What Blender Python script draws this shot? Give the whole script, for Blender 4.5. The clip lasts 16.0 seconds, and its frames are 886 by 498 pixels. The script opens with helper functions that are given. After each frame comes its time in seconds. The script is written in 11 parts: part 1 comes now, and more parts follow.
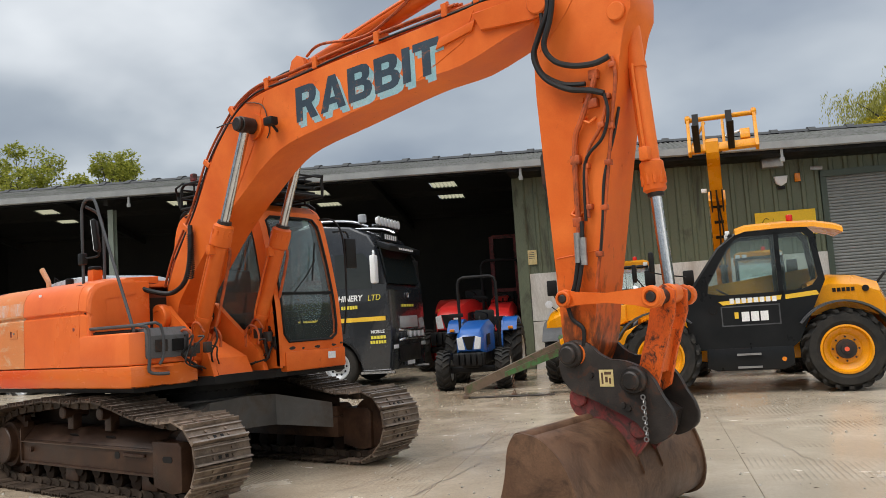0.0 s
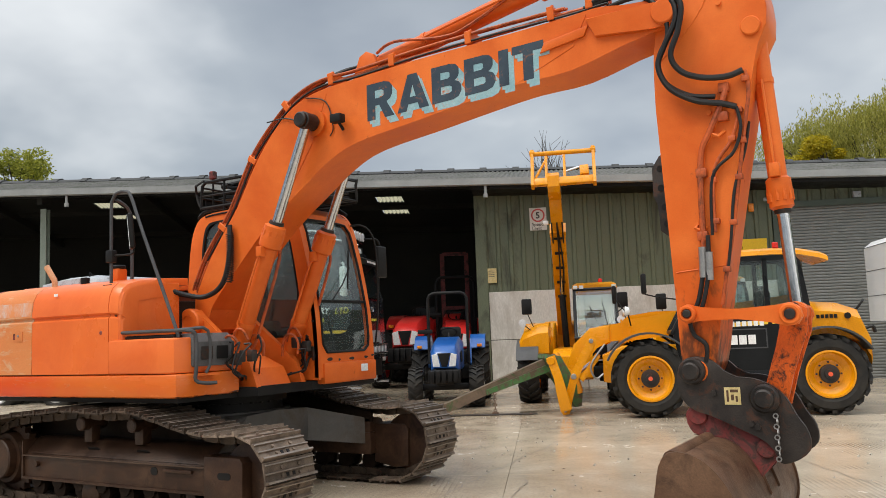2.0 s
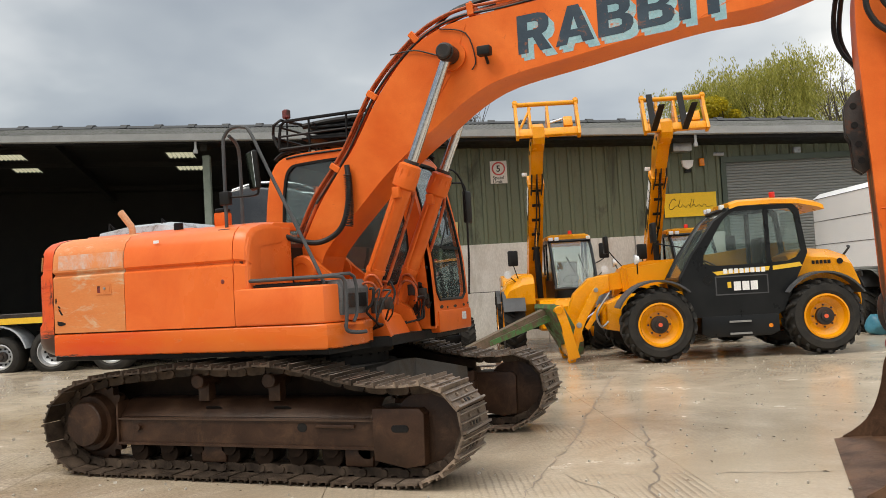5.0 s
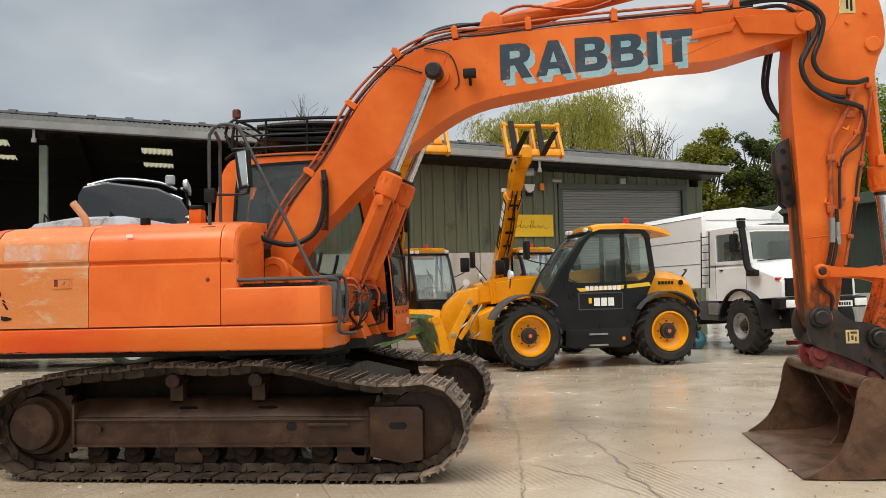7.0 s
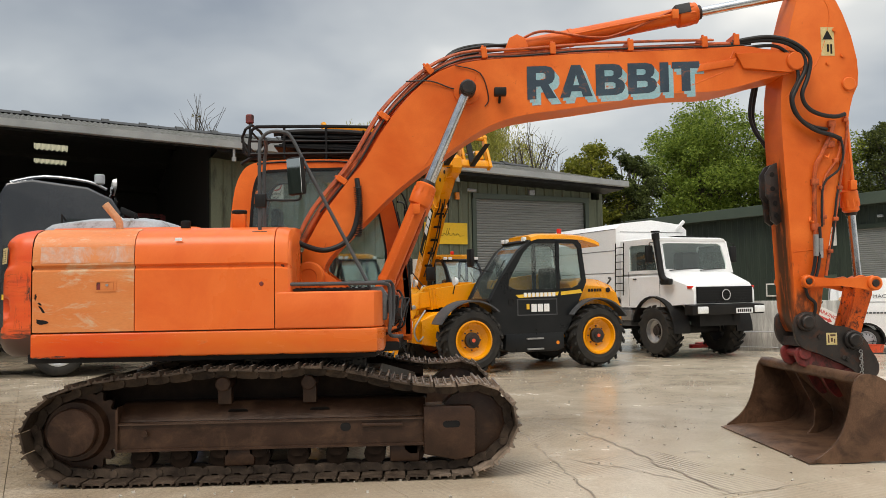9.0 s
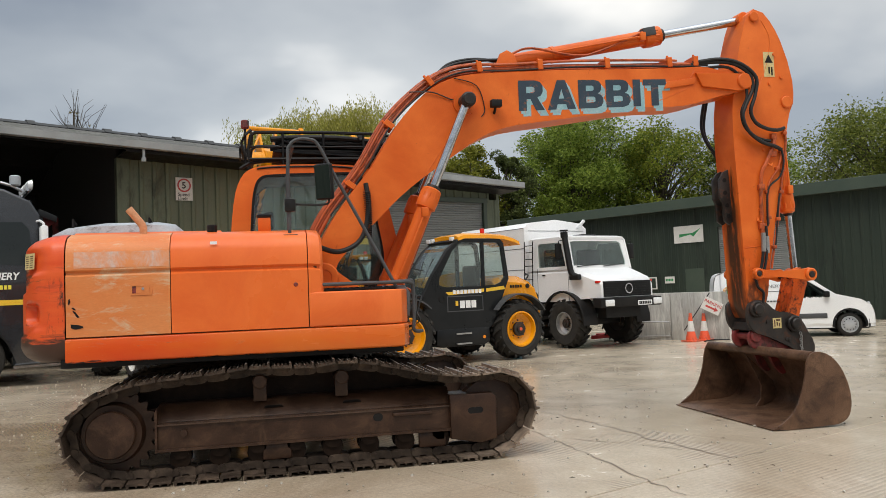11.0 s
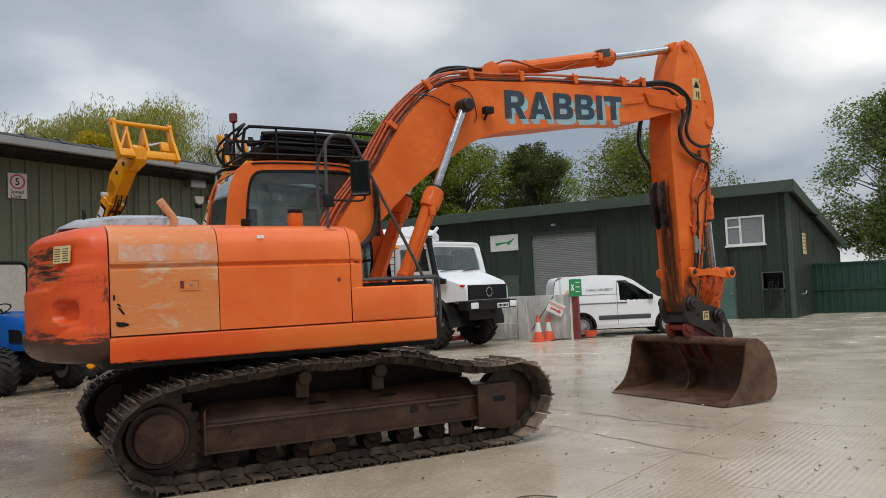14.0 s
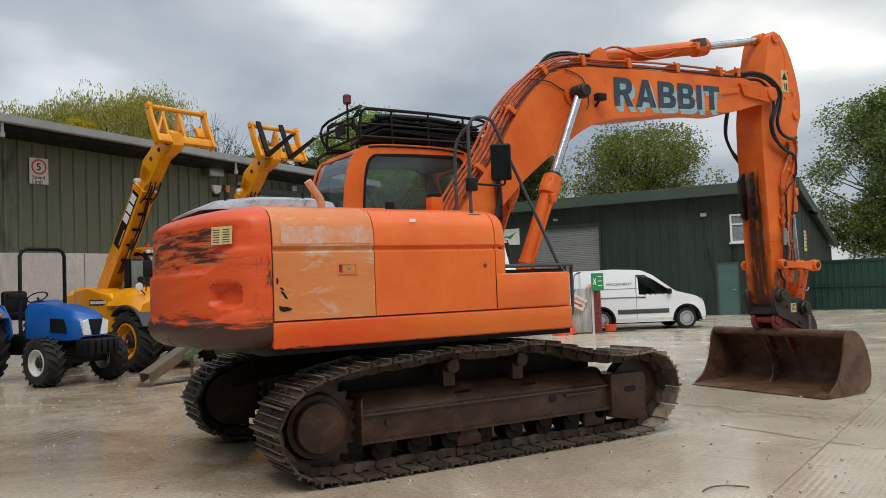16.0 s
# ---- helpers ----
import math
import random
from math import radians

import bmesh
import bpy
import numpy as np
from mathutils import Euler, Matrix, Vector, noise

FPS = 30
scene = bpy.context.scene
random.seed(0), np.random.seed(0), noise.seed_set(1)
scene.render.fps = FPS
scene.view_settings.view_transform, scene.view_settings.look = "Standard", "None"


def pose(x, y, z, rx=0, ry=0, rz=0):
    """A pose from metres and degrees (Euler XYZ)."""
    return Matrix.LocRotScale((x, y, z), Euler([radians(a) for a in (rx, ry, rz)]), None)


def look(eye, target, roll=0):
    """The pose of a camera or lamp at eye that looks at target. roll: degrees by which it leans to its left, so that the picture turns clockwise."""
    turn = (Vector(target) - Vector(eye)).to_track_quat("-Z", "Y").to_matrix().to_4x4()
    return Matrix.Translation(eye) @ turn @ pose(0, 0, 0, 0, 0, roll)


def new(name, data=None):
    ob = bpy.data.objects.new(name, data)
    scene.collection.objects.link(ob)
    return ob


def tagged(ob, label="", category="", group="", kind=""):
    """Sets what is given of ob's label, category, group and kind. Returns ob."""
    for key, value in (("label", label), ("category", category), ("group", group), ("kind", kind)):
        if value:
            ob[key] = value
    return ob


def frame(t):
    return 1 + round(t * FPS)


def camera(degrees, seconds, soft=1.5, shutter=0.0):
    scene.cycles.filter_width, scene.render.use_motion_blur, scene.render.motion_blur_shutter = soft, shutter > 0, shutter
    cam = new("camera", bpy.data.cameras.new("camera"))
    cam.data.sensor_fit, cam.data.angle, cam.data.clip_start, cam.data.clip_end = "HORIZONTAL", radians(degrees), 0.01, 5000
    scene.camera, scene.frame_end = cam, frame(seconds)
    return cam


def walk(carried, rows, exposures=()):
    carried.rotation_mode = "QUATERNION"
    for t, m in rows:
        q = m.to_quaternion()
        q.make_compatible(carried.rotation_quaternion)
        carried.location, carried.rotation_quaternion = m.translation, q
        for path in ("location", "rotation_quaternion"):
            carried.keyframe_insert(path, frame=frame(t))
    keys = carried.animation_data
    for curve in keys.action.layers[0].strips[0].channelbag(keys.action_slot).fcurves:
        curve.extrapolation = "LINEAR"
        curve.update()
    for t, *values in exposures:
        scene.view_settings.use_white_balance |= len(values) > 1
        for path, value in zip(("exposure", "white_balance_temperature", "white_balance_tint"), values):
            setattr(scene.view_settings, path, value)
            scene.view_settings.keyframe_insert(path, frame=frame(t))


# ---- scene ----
cam = camera(56.6, 16.0, 0.8)
PATH = [
    (0, (8.092, -5.76, 1.558), (6.871, -4.184, 1.727), -3.8),
    (0.5, (7.735, -5.895, 1.547), (6.582, -4.268, 1.702), -3.8),
    (1, (7.371, -6.049, 1.571), (6.269, -4.388, 1.726), -3.6),
    (1.5, (6.994, -6.269, 1.586), (5.931, -4.584, 1.763), -2.9),
    (2, (6.619, -6.422, 1.579), (5.598, -4.714, 1.781), -2.2),
    (2.5, (6.254, -6.634, 1.57), (5.203, -4.938, 1.717), -1.8),
    (3, (5.874, -6.828, 1.584), (4.781, -5.155, 1.676), -2.0),
    (3.5, (5.44, -6.859, 1.58), (4.37, -5.171, 1.652), -2.4),
    (4, (5.029, -6.958, 1.564), (4.05, -5.216, 1.641), -2.8),
    (6.5, (3.016, -7.94, 1.552), (2.652, -5.976, 1.648), -2.3),
    (7, (2.655, -8.116, 1.556), (2.406, -6.135, 1.657), -1.4),
    (7.5, (2.285, -8.128, 1.531), (2.131, -6.137, 1.644), -0.4),
    (8, (1.868, -8.301, 1.533), (1.79, -6.306, 1.655), -0.0),
    (8.5, (1.452, -8.452, 1.564), (1.459, -6.456, 1.678), -0.5),
    (11, (-0.517, -8.984, 1.607), (-0.09, -7.033, 1.704), -2.2),
    (11.5, (-0.878, -8.943, 1.561), (-0.328, -7.024, 1.687), -2.8),
    (12, (-1.308, -8.857, 1.597), (-0.638, -6.979, 1.749), -3.4),
    (12.5, (-1.754, -8.893, 1.608), (-0.994, -7.05, 1.766), -3.7),
    (13, (-2.151, -8.698, 1.583), (-1.316, -6.886, 1.728), -3.6),
    (13.5, (-2.59, -8.597, 1.574), (-1.695, -6.813, 1.696), -3.1),
    (14, (-2.964, -8.438, 1.566), (-2.015, -6.68, 1.664), -2.6),
    (14.5, (-3.293, -8.203, 1.567), (-2.309, -6.464, 1.648), -2.4),
    (15, (-3.674, -8.015, 1.562), (-2.67, -6.286, 1.635), -2.2),
    (15.5, (-4.001, -7.773, 1.527), (-2.992, -6.048, 1.603), -2.0),
    (16, (-4.3, -7.469, 1.552), (-3.278, -5.752, 1.636), -2.1),
]
walk(cam, [(t, look(eye, target, roll)) for t, eye, target, roll in PATH],
     [(0, 0.68, 6750, 10), (2, 0.75, 6900, 10), (3.5, 0.81, 7150, 10), (7.5, 0.68, 7150, 10), (9.5, 0.60, 7100, 10), (11, 0.50, 6850, 10), (12, 0.36, 6700, 10), (13, 0.25, 6450, 10), (14.5, 0.25, 6450, 9), (16, 0.33, 6500, 9)])

# ---- sky and light ----
SKY = 1.0


def node(nt, kind, **vals):
    n = nt.nodes.new(kind)
    for k, v in vals.items():
        n.inputs[k].default_value = v
    return n


def make_world():
    w = bpy.data.worlds.new("overcast_sky")
    scene.world = w
    w.use_nodes = True
    nt = w.node_tree
    nt.nodes.clear()
    ln = nt.links.new
    out = nt.nodes.new("ShaderNodeOutputWorld")
    bg = nt.nodes.new("ShaderNodeBackground")
    co = nt.nodes.new("ShaderNodeTexCoord")
    sep = nt.nodes.new("ShaderNodeSeparateXYZ")
    ln(co.outputs["Generated"], sep.inputs[0])
    zc = nt.nodes.new("ShaderNodeMath")
    zc.operation = "MAXIMUM"
    zc.inputs[1].default_value = 0.0
    ln(sep.outputs[2], zc.inputs[0])
    den = nt.nodes.new("ShaderNodeMath")
    den.operation = "ADD"
    den.inputs[1].default_value = 0.30
    ln(zc.outputs[0], den.inputs[0])
    px = nt.nodes.new("ShaderNodeMath")
    px.operation = "DIVIDE"
    py = nt.nodes.new("ShaderNodeMath")
    py.operation = "DIVIDE"
    ln(sep.outputs[0], px.inputs[0]), ln(den.outputs[0], px.inputs[1])
    ln(sep.outputs[1], py.inputs[0]), ln(den.outputs[0], py.inputs[1])
    com = nt.nodes.new("ShaderNodeCombineXYZ")
    ln(px.outputs[0], com.inputs[0]), ln(py.outputs[0], com.inputs[1])
    n1 = node(nt, "ShaderNodeTexNoise", Scale=0.72, Detail=4.0, Roughness=0.46, Distortion=0.2)
    n2 = node(nt, "ShaderNodeTexNoise", Scale=2.3, Detail=4.0, Roughness=0.5, Distortion=0.1)
    ln(com.outputs[0], n1.inputs["Vector"]), ln(com.outputs[0], n2.inputs["Vector"])
    mx = nt.nodes.new("ShaderNodeMix")
    mx.inputs[0].default_value = 0.22
    ln(n1.outputs[0], mx.inputs[2]), ln(n2.outputs[0], mx.inputs[3])
    ramp = nt.nodes.new("ShaderNodeValToRGB")
    e = ramp.color_ramp.elements
    e[0].position, e[0].color = 0.41, (0.205, 0.235, 0.280, 1)
    e[1].position, e[1].color = 0.655, (0.93, 0.92, 0.89, 1)
    m = e.new(0.545)
    m.color = (0.43, 0.455, 0.475, 1)
    ln(mx.outputs[0], ramp.inputs[0])
    # an overcast sky is far brighter overhead than near the horizon
    up = nt.nodes.new("ShaderNodeMapRange")
    up.interpolation_type = "SMOOTHSTEP"
    up.inputs[1].default_value, up.inputs[2].default_value = 0.52, 0.97
    up.inputs[3].default_value, up.inputs[4].default_value = 1.0, 3.6
    ln(zc.outputs[0], up.inputs[0])
    sc = nt.nodes.new("ShaderNodeVectorMath")
    sc.operation = "SCALE"
    # the cloud is thinner towards the east
    east = nt.nodes.new("ShaderNodeMapRange")
    east.inputs[1].default_value, east.inputs[2].default_value, east.inputs[3].default_value, east.inputs[4].default_value = -0.8, 0.8, 0.54, 1.15
    ln(sep.outputs[0], east.inputs[0])
    ue = nt.nodes.new("ShaderNodeMath")
    ue.operation = "MULTIPLY"
    ln(up.outputs[0], ue.inputs[0]), ln(east.outputs[0], ue.inputs[1])
    hue = nt.nodes.new("ShaderNodeMix")
    hue.data_type = "RGBA"
    hue.inputs[6].default_value, hue.inputs[7].default_value = (0.93, 1.0, 1.10, 1), (1.03, 1.0, 0.96, 1)
    fe = nt.nodes.new("ShaderNodeMapRange")
    fe.inputs[1].default_value, fe.inputs[2].default_value = -0.7, 0.8
    ln(sep.outputs[0], fe.inputs[0]), ln(fe.outputs[0], hue.inputs[0])
    tint = nt.nodes.new("ShaderNodeVectorMath")
    tint.operation = "MULTIPLY"
    ln(ramp.outputs[0], tint.inputs[0]), ln(hue.outputs[2], tint.inputs[1])
    ln(tint.outputs[0], sc.inputs[0]), ln(ue.outputs[0], sc.inputs["Scale"])
    sky = nt.nodes.new("ShaderNodeTexSky")
    sky.sky_type, sky.sun_disc = "NISHITA", False
    sky.sun_elevation, sky.sun_rotation = radians(48), radians(200)
    sk = nt.nodes.new("ShaderNodeVectorMath")
    sk.operation = "SCALE"
    sk.inputs["Scale"].default_value = 0.012
    ln(sky.outputs[0], sk.inputs[0])
    ad = nt.nodes.new("ShaderNodeVectorMath")
    ad.operation = "ADD"
    ln(sc.outputs[0], ad.inputs[0]), ln(sk.outputs[0], ad.inputs[1])
    ln(ad.outputs[0], bg.inputs[0])
    bg.inputs[1].default_value = SKY
    ln(bg.outputs[0], out.inputs[0])


make_world()
sun_data = bpy.data.lights.new("sun", "SUN")
sun_data.energy, sun_data.angle, sun_data.color = 1.0, radians(25), (1.0, 0.96, 0.9)
sun = new("sun", sun_data)
sun.matrix_world = look((0, 0, 30), (0.42 * 20, 0.55 * 20, 30 - 20), 0)
scene.view_settings.exposure = 0.32

# ---- building helpers ----
def bmnew():
    return bmesh.new()


def finish(name, bm, material, parent=None, smooth=32, loc=None):
    me = bpy.data.meshes.new(name)
    bmesh.ops.recalc_face_normals(bm, faces=bm.faces[:])
    bm.to_mesh(me)
    bm.free()
    for p in me.polygons:
        p.use_smooth = True
    me.set_sharp_from_angle(angle=radians(smooth))
    me.materials.append(material)
    ob = new(name, me)
    if parent:
        ob.parent = parent
    if loc:
        ob.location = loc
    return ob


def part(name, bm, material, parent, label="", smooth=32, loc=None):
    ob = finish(name, bm, material, parent, smooth, loc)
    return tagged(ob, label) if label else ob


def thing(name, label, category, m=None, group="", kind=""):
    ob = new(name)
    if m is not None:
        ob.matrix_world = m
    return tagged(ob, label, category, group, kind)


def again(ob, parent, m):
    """Another piece on the same mesh."""
    o = new(ob.name.split(".")[0], ob.data)
    o.parent = parent
    o.matrix_basis = m
    return o


def box(bm, x0, x1, y0, y1, z0, z1, bev=0.0, seg=2, m=None):
    vs = [bm.verts.new(v) for v in ((x0, y0, z0), (x1, y0, z0), (x1, y1, z0), (x0, y1, z0), (x0, y0, z1), (x1, y0, z1), (x1, y1, z1), (x0, y1, z1))]
    fs = [bm.faces.new([vs[i] for i in q]) for q in ((3, 2, 1, 0), (4, 5, 6, 7), (0, 1, 5, 4), (1, 2, 6, 5), (2, 3, 7, 6), (3, 0, 4, 7))]
    if m is not None:
        bmesh.ops.transform(bm, matrix=m, verts=vs)
    if bev:
        es = list({e for f in fs for e in f.edges})
        bmesh.ops.bevel(bm, geom=es, offset=bev, segments=seg, affect="EDGES", profile=0.5)
    return bm


def prism(bm, pts, a0, a1, axis="y", bev=0.0, seg=2):
    """A polygon of (x, z) drawn out along y, of (x, y) along z or of (y, z) along x."""
    def at(p, a):
        return {"y": (p[0], a, p[1]), "z": (p[0], p[1], a), "x": (a, p[0], p[1])}[axis]
    lo = [bm.verts.new(at(p, a0)) for p in pts]
    hi = [bm.verts.new(at(p, a1)) for p in pts]
    n = len(pts)
    fs = [bm.faces.new(lo), bm.faces.new(hi[::-1])]
    for i in range(n):
        fs.append(bm.faces.new((lo[i], hi[i], hi[(i + 1) % n], lo[(i + 1) % n])))
    if bev:
        es = list({e for f in fs[:2] for e in f.edges})
        bmesh.ops.bevel(bm, geom=es, offset=bev, segments=seg, affect="EDGES", profile=0.5)
    return bm


def ring(bm, outer, inner, a0, a1, axis="y", bend=None):
    """A plate with an opening: outer and inner hold as many points each."""
    def at(p, a):
        if bend:
            a = a + bend(p)
        return {"y": (p[0], a, p[1]), "z": (p[0], p[1], a), "x": (a, p[0], p[1])}[axis]
    n = len(outer)
    v = [[bm.verts.new(at(p, a)) for p in q] for q in (outer, inner) for a in (a0, a1)]
    for i in range(n):
        j = (i + 1) % n
        bm.faces.new((v[0][i], v[0][j], v[2][j], v[2][i]))
        bm.faces.new((v[1][j], v[1][i], v[3][i], v[3][j]))
        bm.faces.new((v[0][j], v[0][i], v[1][i], v[1][j]))
        bm.faces.new((v[2][i], v[2][j], v[3][j], v[3][i]))
    return bm


def curve_pts(pts, per=6, closed=False):
    """Catmull-Rom through the points."""
    ps = [Vector(p) for p in pts]
    n = len(ps)
    out = []
    for i in range(n if closed else n - 1):
        if closed:
            a, b, c, d = ps[i - 1], ps[i], ps[(i + 1) % n], ps[(i + 2) % n]
        else:
            a, b, c, d = ps[max(i - 1, 0)], ps[i], ps[i + 1], ps[min(i + 2, n - 1)]
        for k in range(per):
            t = k / per
            out.append(0.5 * ((2 * b) + (c - a) * t + (2 * a - 5 * b + 4 * c - d) * t * t + (3 * b - a - 3 * c + d) * t ** 3))
    if not closed:
        out.append(ps[-1])
    return out


def resample(pts, n, closed=True):
    ps = [Vector(p) for p in pts] + ([Vector(pts[0])] if closed else [])
    ls = [0]
    for a, b in zip(ps, ps[1:]):
        ls.append(ls[-1] + (b - a).length)
    out, k = [], 0
    for i in range(n):
        s = ls[-1] * i / (n if closed else n - 1)
        while k < len(ls) - 2 and ls[k + 1] < s:
            k += 1
        t = (s - ls[k]) / max(ls[k + 1] - ls[k], 1e-9)
        out.append(ps[k].lerp(ps[k + 1], min(max(t, 0), 1)))
    return out


def tube(bm, pts, r, seg=8, smooth=0, r_end=None, flat=1.0):
    ps = curve_pts(pts, smooth) if smooth else [Vector(p) for p in pts]
    n = len(ps)
    d = (ps[1] - ps[0]).normalized()
    side = d.cross(Vector((0, 0, 1)))
    if side.length < 0.05:
        side = d.cross(Vector((0, 1, 0)))
    side.normalize()
    rings = []
    for i, p in enumerate(ps):
        d = (ps[min(i + 1, n - 1)] - ps[max(i - 1, 0)]).normalized()
        side = (side - d * side.dot(d)).normalized()
        up = side.cross(d)
        rr = r if r_end is None else r + (r_end - r) * i / (n - 1)
        rings.append([bm.verts.new(p + side * (math.cos(k * 2 * math.pi / seg) * rr) + up * (math.sin(k * 2 * math.pi / seg) * rr * flat)) for k in range(seg)])
    for a, b in zip(rings, rings[1:]):
        for k in range(seg):
            bm.faces.new((a[k], a[(k + 1) % seg], b[(k + 1) % seg], b[k]))
    bm.faces.new(rings[0][::-1]), bm.faces.new(rings[-1])
    return bm


def cyl(bm, p0, p1, r, seg=16, r2=None, bev=0.0):
    """A round bar from p0 to p1, its rims rounded by bev."""
    p0, p1 = Vector(p0), Vector(p1)
    r2 = r if r2 is None else r2
    if bev:
        ln = (p1 - p0).length
        return lathe(bm, [(0, 0), (r - bev, 0), (r, bev), (r2, ln - bev), (r2 - bev, ln), (0, ln)], p0, p1 - p0, seg)
    return lathe(bm, [(0, 0), (r, 0), (r2, (p1 - p0).length), (0, (p1 - p0).length)], p0, p1 - p0, seg)


def lathe(bm, prof, base, axis, seg=24):
    """(radius, height) rows turned round an axis."""
    q = Vector(axis).to_track_quat("Z", "Y").to_matrix().to_4x4()
    m = Matrix.Translation(Vector(base)) @ q
    rows = []
    for r, h in prof:
        if r < 1e-6:
            rows.append([bm.verts.new(m @ Vector((0, 0, h)))])
        else:
            rows.append([bm.verts.new(m @ Vector((math.cos(k * 2 * math.pi / seg) * r, math.sin(k * 2 * math.pi / seg) * r, h))) for k in range(seg)])
    for a, b in zip(rows, rows[1:]):
        for k in range(seg):
            j = (k + 1) % seg
            if len(a) == 1 and len(b) == 1:
                continue
            if len(a) == 1:
                bm.faces.new((a[0], b[j], b[k]))
            elif len(b) == 1:
                bm.faces.new((a[k], a[j], b[0]))
            else:
                bm.faces.new((a[k], a[j], b[j], b[k]))
    return bm


def loft(bm, sections, close=True, caps=True):
    """Skin over rows of points that hold as many points each."""
    rows = [[bm.verts.new(p) for p in s] for s in sections]
    n = len(rows[0])
    for a, b in zip(rows, rows[1:]):
        for k in range(n if close else n - 1):
            j = (k + 1) % n
            bm.faces.new((a[k], a[j], b[j], b[k]))
    if caps:
        bm.faces.new(rows[0][::-1]), bm.faces.new(rows[-1])
    return bm


def bevelled(bm, off, seg=2, angle=35):
    es = [e for e in bm.edges if len(e.link_faces) == 2 and e.calc_face_angle(0) > radians(angle)]
    bmesh.ops.bevel(bm, geom=es, offset=off, segments=seg, affect="EDGES", profile=0.5, clamp_overlap=True)
    return bm


def text_mesh(body, size, bold=0.0, depth=0.002, stretch=1.0, shear=0.0, spacing=1.0):
    """Letters as a bmesh in the xz plane, from their lower left corner."""
    cu = bpy.data.curves.new("letters", "FONT")
    cu.body, cu.size, cu.offset, cu.extrude, cu.shear, cu.space_character = body, size, bold, depth, shear, spacing
    ob = new("letters", cu)
    bpy.context.view_layer.update()
    me = bpy.data.meshes.new_from_object(ob.evaluated_get(bpy.context.evaluated_depsgraph_get()))
    bm = bmesh.new()
    bm.from_mesh(me)
    bpy.data.objects.remove(ob)
    bpy.data.curves.remove(cu)
    bpy.data.meshes.remove(me)
    bmesh.ops.transform(bm, matrix=Matrix.Diagonal((stretch, 1, 1, 1)) @ pose(0, 0, 0, 90, 0, 0), verts=bm.verts[:])
    return bm


def moved(bm, m):
    bmesh.ops.transform(bm, matrix=m, verts=bm.verts[:])
    return bm


# ---- materials ----
def surface(name, a, b, rough=0.5, rough2=None, metal=0.0, scale=3.0, fine=60.0, bump=0.15, dirt=None, dirt_amount=0.0, dirt_scale=5.0, stretch=(1, 1, 1), coat=0.0, per_piece=0.0, bump_size=0.01, soft=0.06, spec=0.5, grain=0.13, dirt_rough=0.85, laid=False):
    """Two tones that blend over patches, a fine grain, dirt in uneven spots and a light relief."""
    m = bpy.data.materials.new(name)
    m.use_nodes = True
    nt = m.node_tree
    ln = nt.links.new
    bs = nt.nodes["Principled BSDF"]
    co = nt.nodes.new("ShaderNodeTexCoord")
    mp = nt.nodes.new("ShaderNodeMapping")
    mp.inputs["Scale"].default_value = stretch
    # laid: one pattern runs on across all the pieces of a surface
    geo = nt.nodes.new("ShaderNodeNewGeometry") if laid else None
    ln(geo.outputs["Position"] if laid else co.outputs["Object"], mp.inputs[0])
    vec = mp.outputs[0]
    if per_piece:
        oi = nt.nodes.new("ShaderNodeObjectInfo")
        of = nt.nodes.new("ShaderNodeVectorMath")
        of.operation = "ADD"
        mu = nt.nodes.new("ShaderNodeMath")
        mu.operation = "MULTIPLY"
        mu.inputs[1].default_value = 57.0
        ln(oi.outputs["Random"], mu.inputs[0]), ln(vec, of.inputs[0]), ln(mu.outputs[0], of.inputs[1])
        vec = vec if laid else of.outputs[0]
    n1 = node(nt, "ShaderNodeTexNoise", Scale=scale, Detail=6.0, Roughness=0.6, Distortion=0.3)
    n2 = node(nt, "ShaderNodeTexNoise", Scale=fine, Detail=4.0, Roughness=0.65)
    ln(vec, n1.inputs["Vector"]), ln(vec, n2.inputs["Vector"])
    r1 = nt.nodes.new("ShaderNodeMapRange")
    r1.inputs[1].default_value, r1.inputs[2].default_value = 0.32, 0.68
    ln(n1.outputs[0], r1.inputs[0])
    mx = nt.nodes.new("ShaderNodeMix")
    mx.data_type = "RGBA"
    mx.inputs[6].default_value, mx.inputs[7].default_value = (*a, 1), (*b, 1)
    ln(r1.outputs[0], mx.inputs[0])
    col = mx.outputs[2]
    hs = nt.nodes.new("ShaderNodeHueSaturation")
    r2 = nt.nodes.new("ShaderNodeMapRange")
    r2.inputs[1].default_value, r2.inputs[2].default_value, r2.inputs[3].default_value, r2.inputs[4].default_value = 0.3, 0.7, 1 - grain, 1 + grain
    ln(n2.outputs[0], r2.inputs[0]), ln(col, hs.inputs["Color"])
    if per_piece:
        r3 = nt.nodes.new("ShaderNodeMapRange")
        r3.inputs[3].default_value, r3.inputs[4].default_value = 1 - per_piece, 1 + per_piece
        ln(oi.outputs["Random"], r3.inputs[0])
        m2 = nt.nodes.new("ShaderNodeMath")
        m2.operation = "MULTIPLY"
        ln(r2.outputs[0], m2.inputs[0]), ln(r3.outputs[0], m2.inputs[1])
        ln(m2.outputs[0], hs.inputs["Value"])
    else:
        ln(r2.outputs[0], hs.inputs["Value"])
    col = hs.outputs[0]
    rr = nt.nodes.new("ShaderNodeMapRange")
    rr.inputs[1].default_value, rr.inputs[2].default_value = 0.3, 0.7
    rr.inputs[3].default_value, rr.inputs[4].default_value = rough, rough2 if rough2 is not None else min(rough + 0.15, 1)
    ln(n1.outputs[0], rr.inputs[0])
    rough_out = rr.outputs[0]
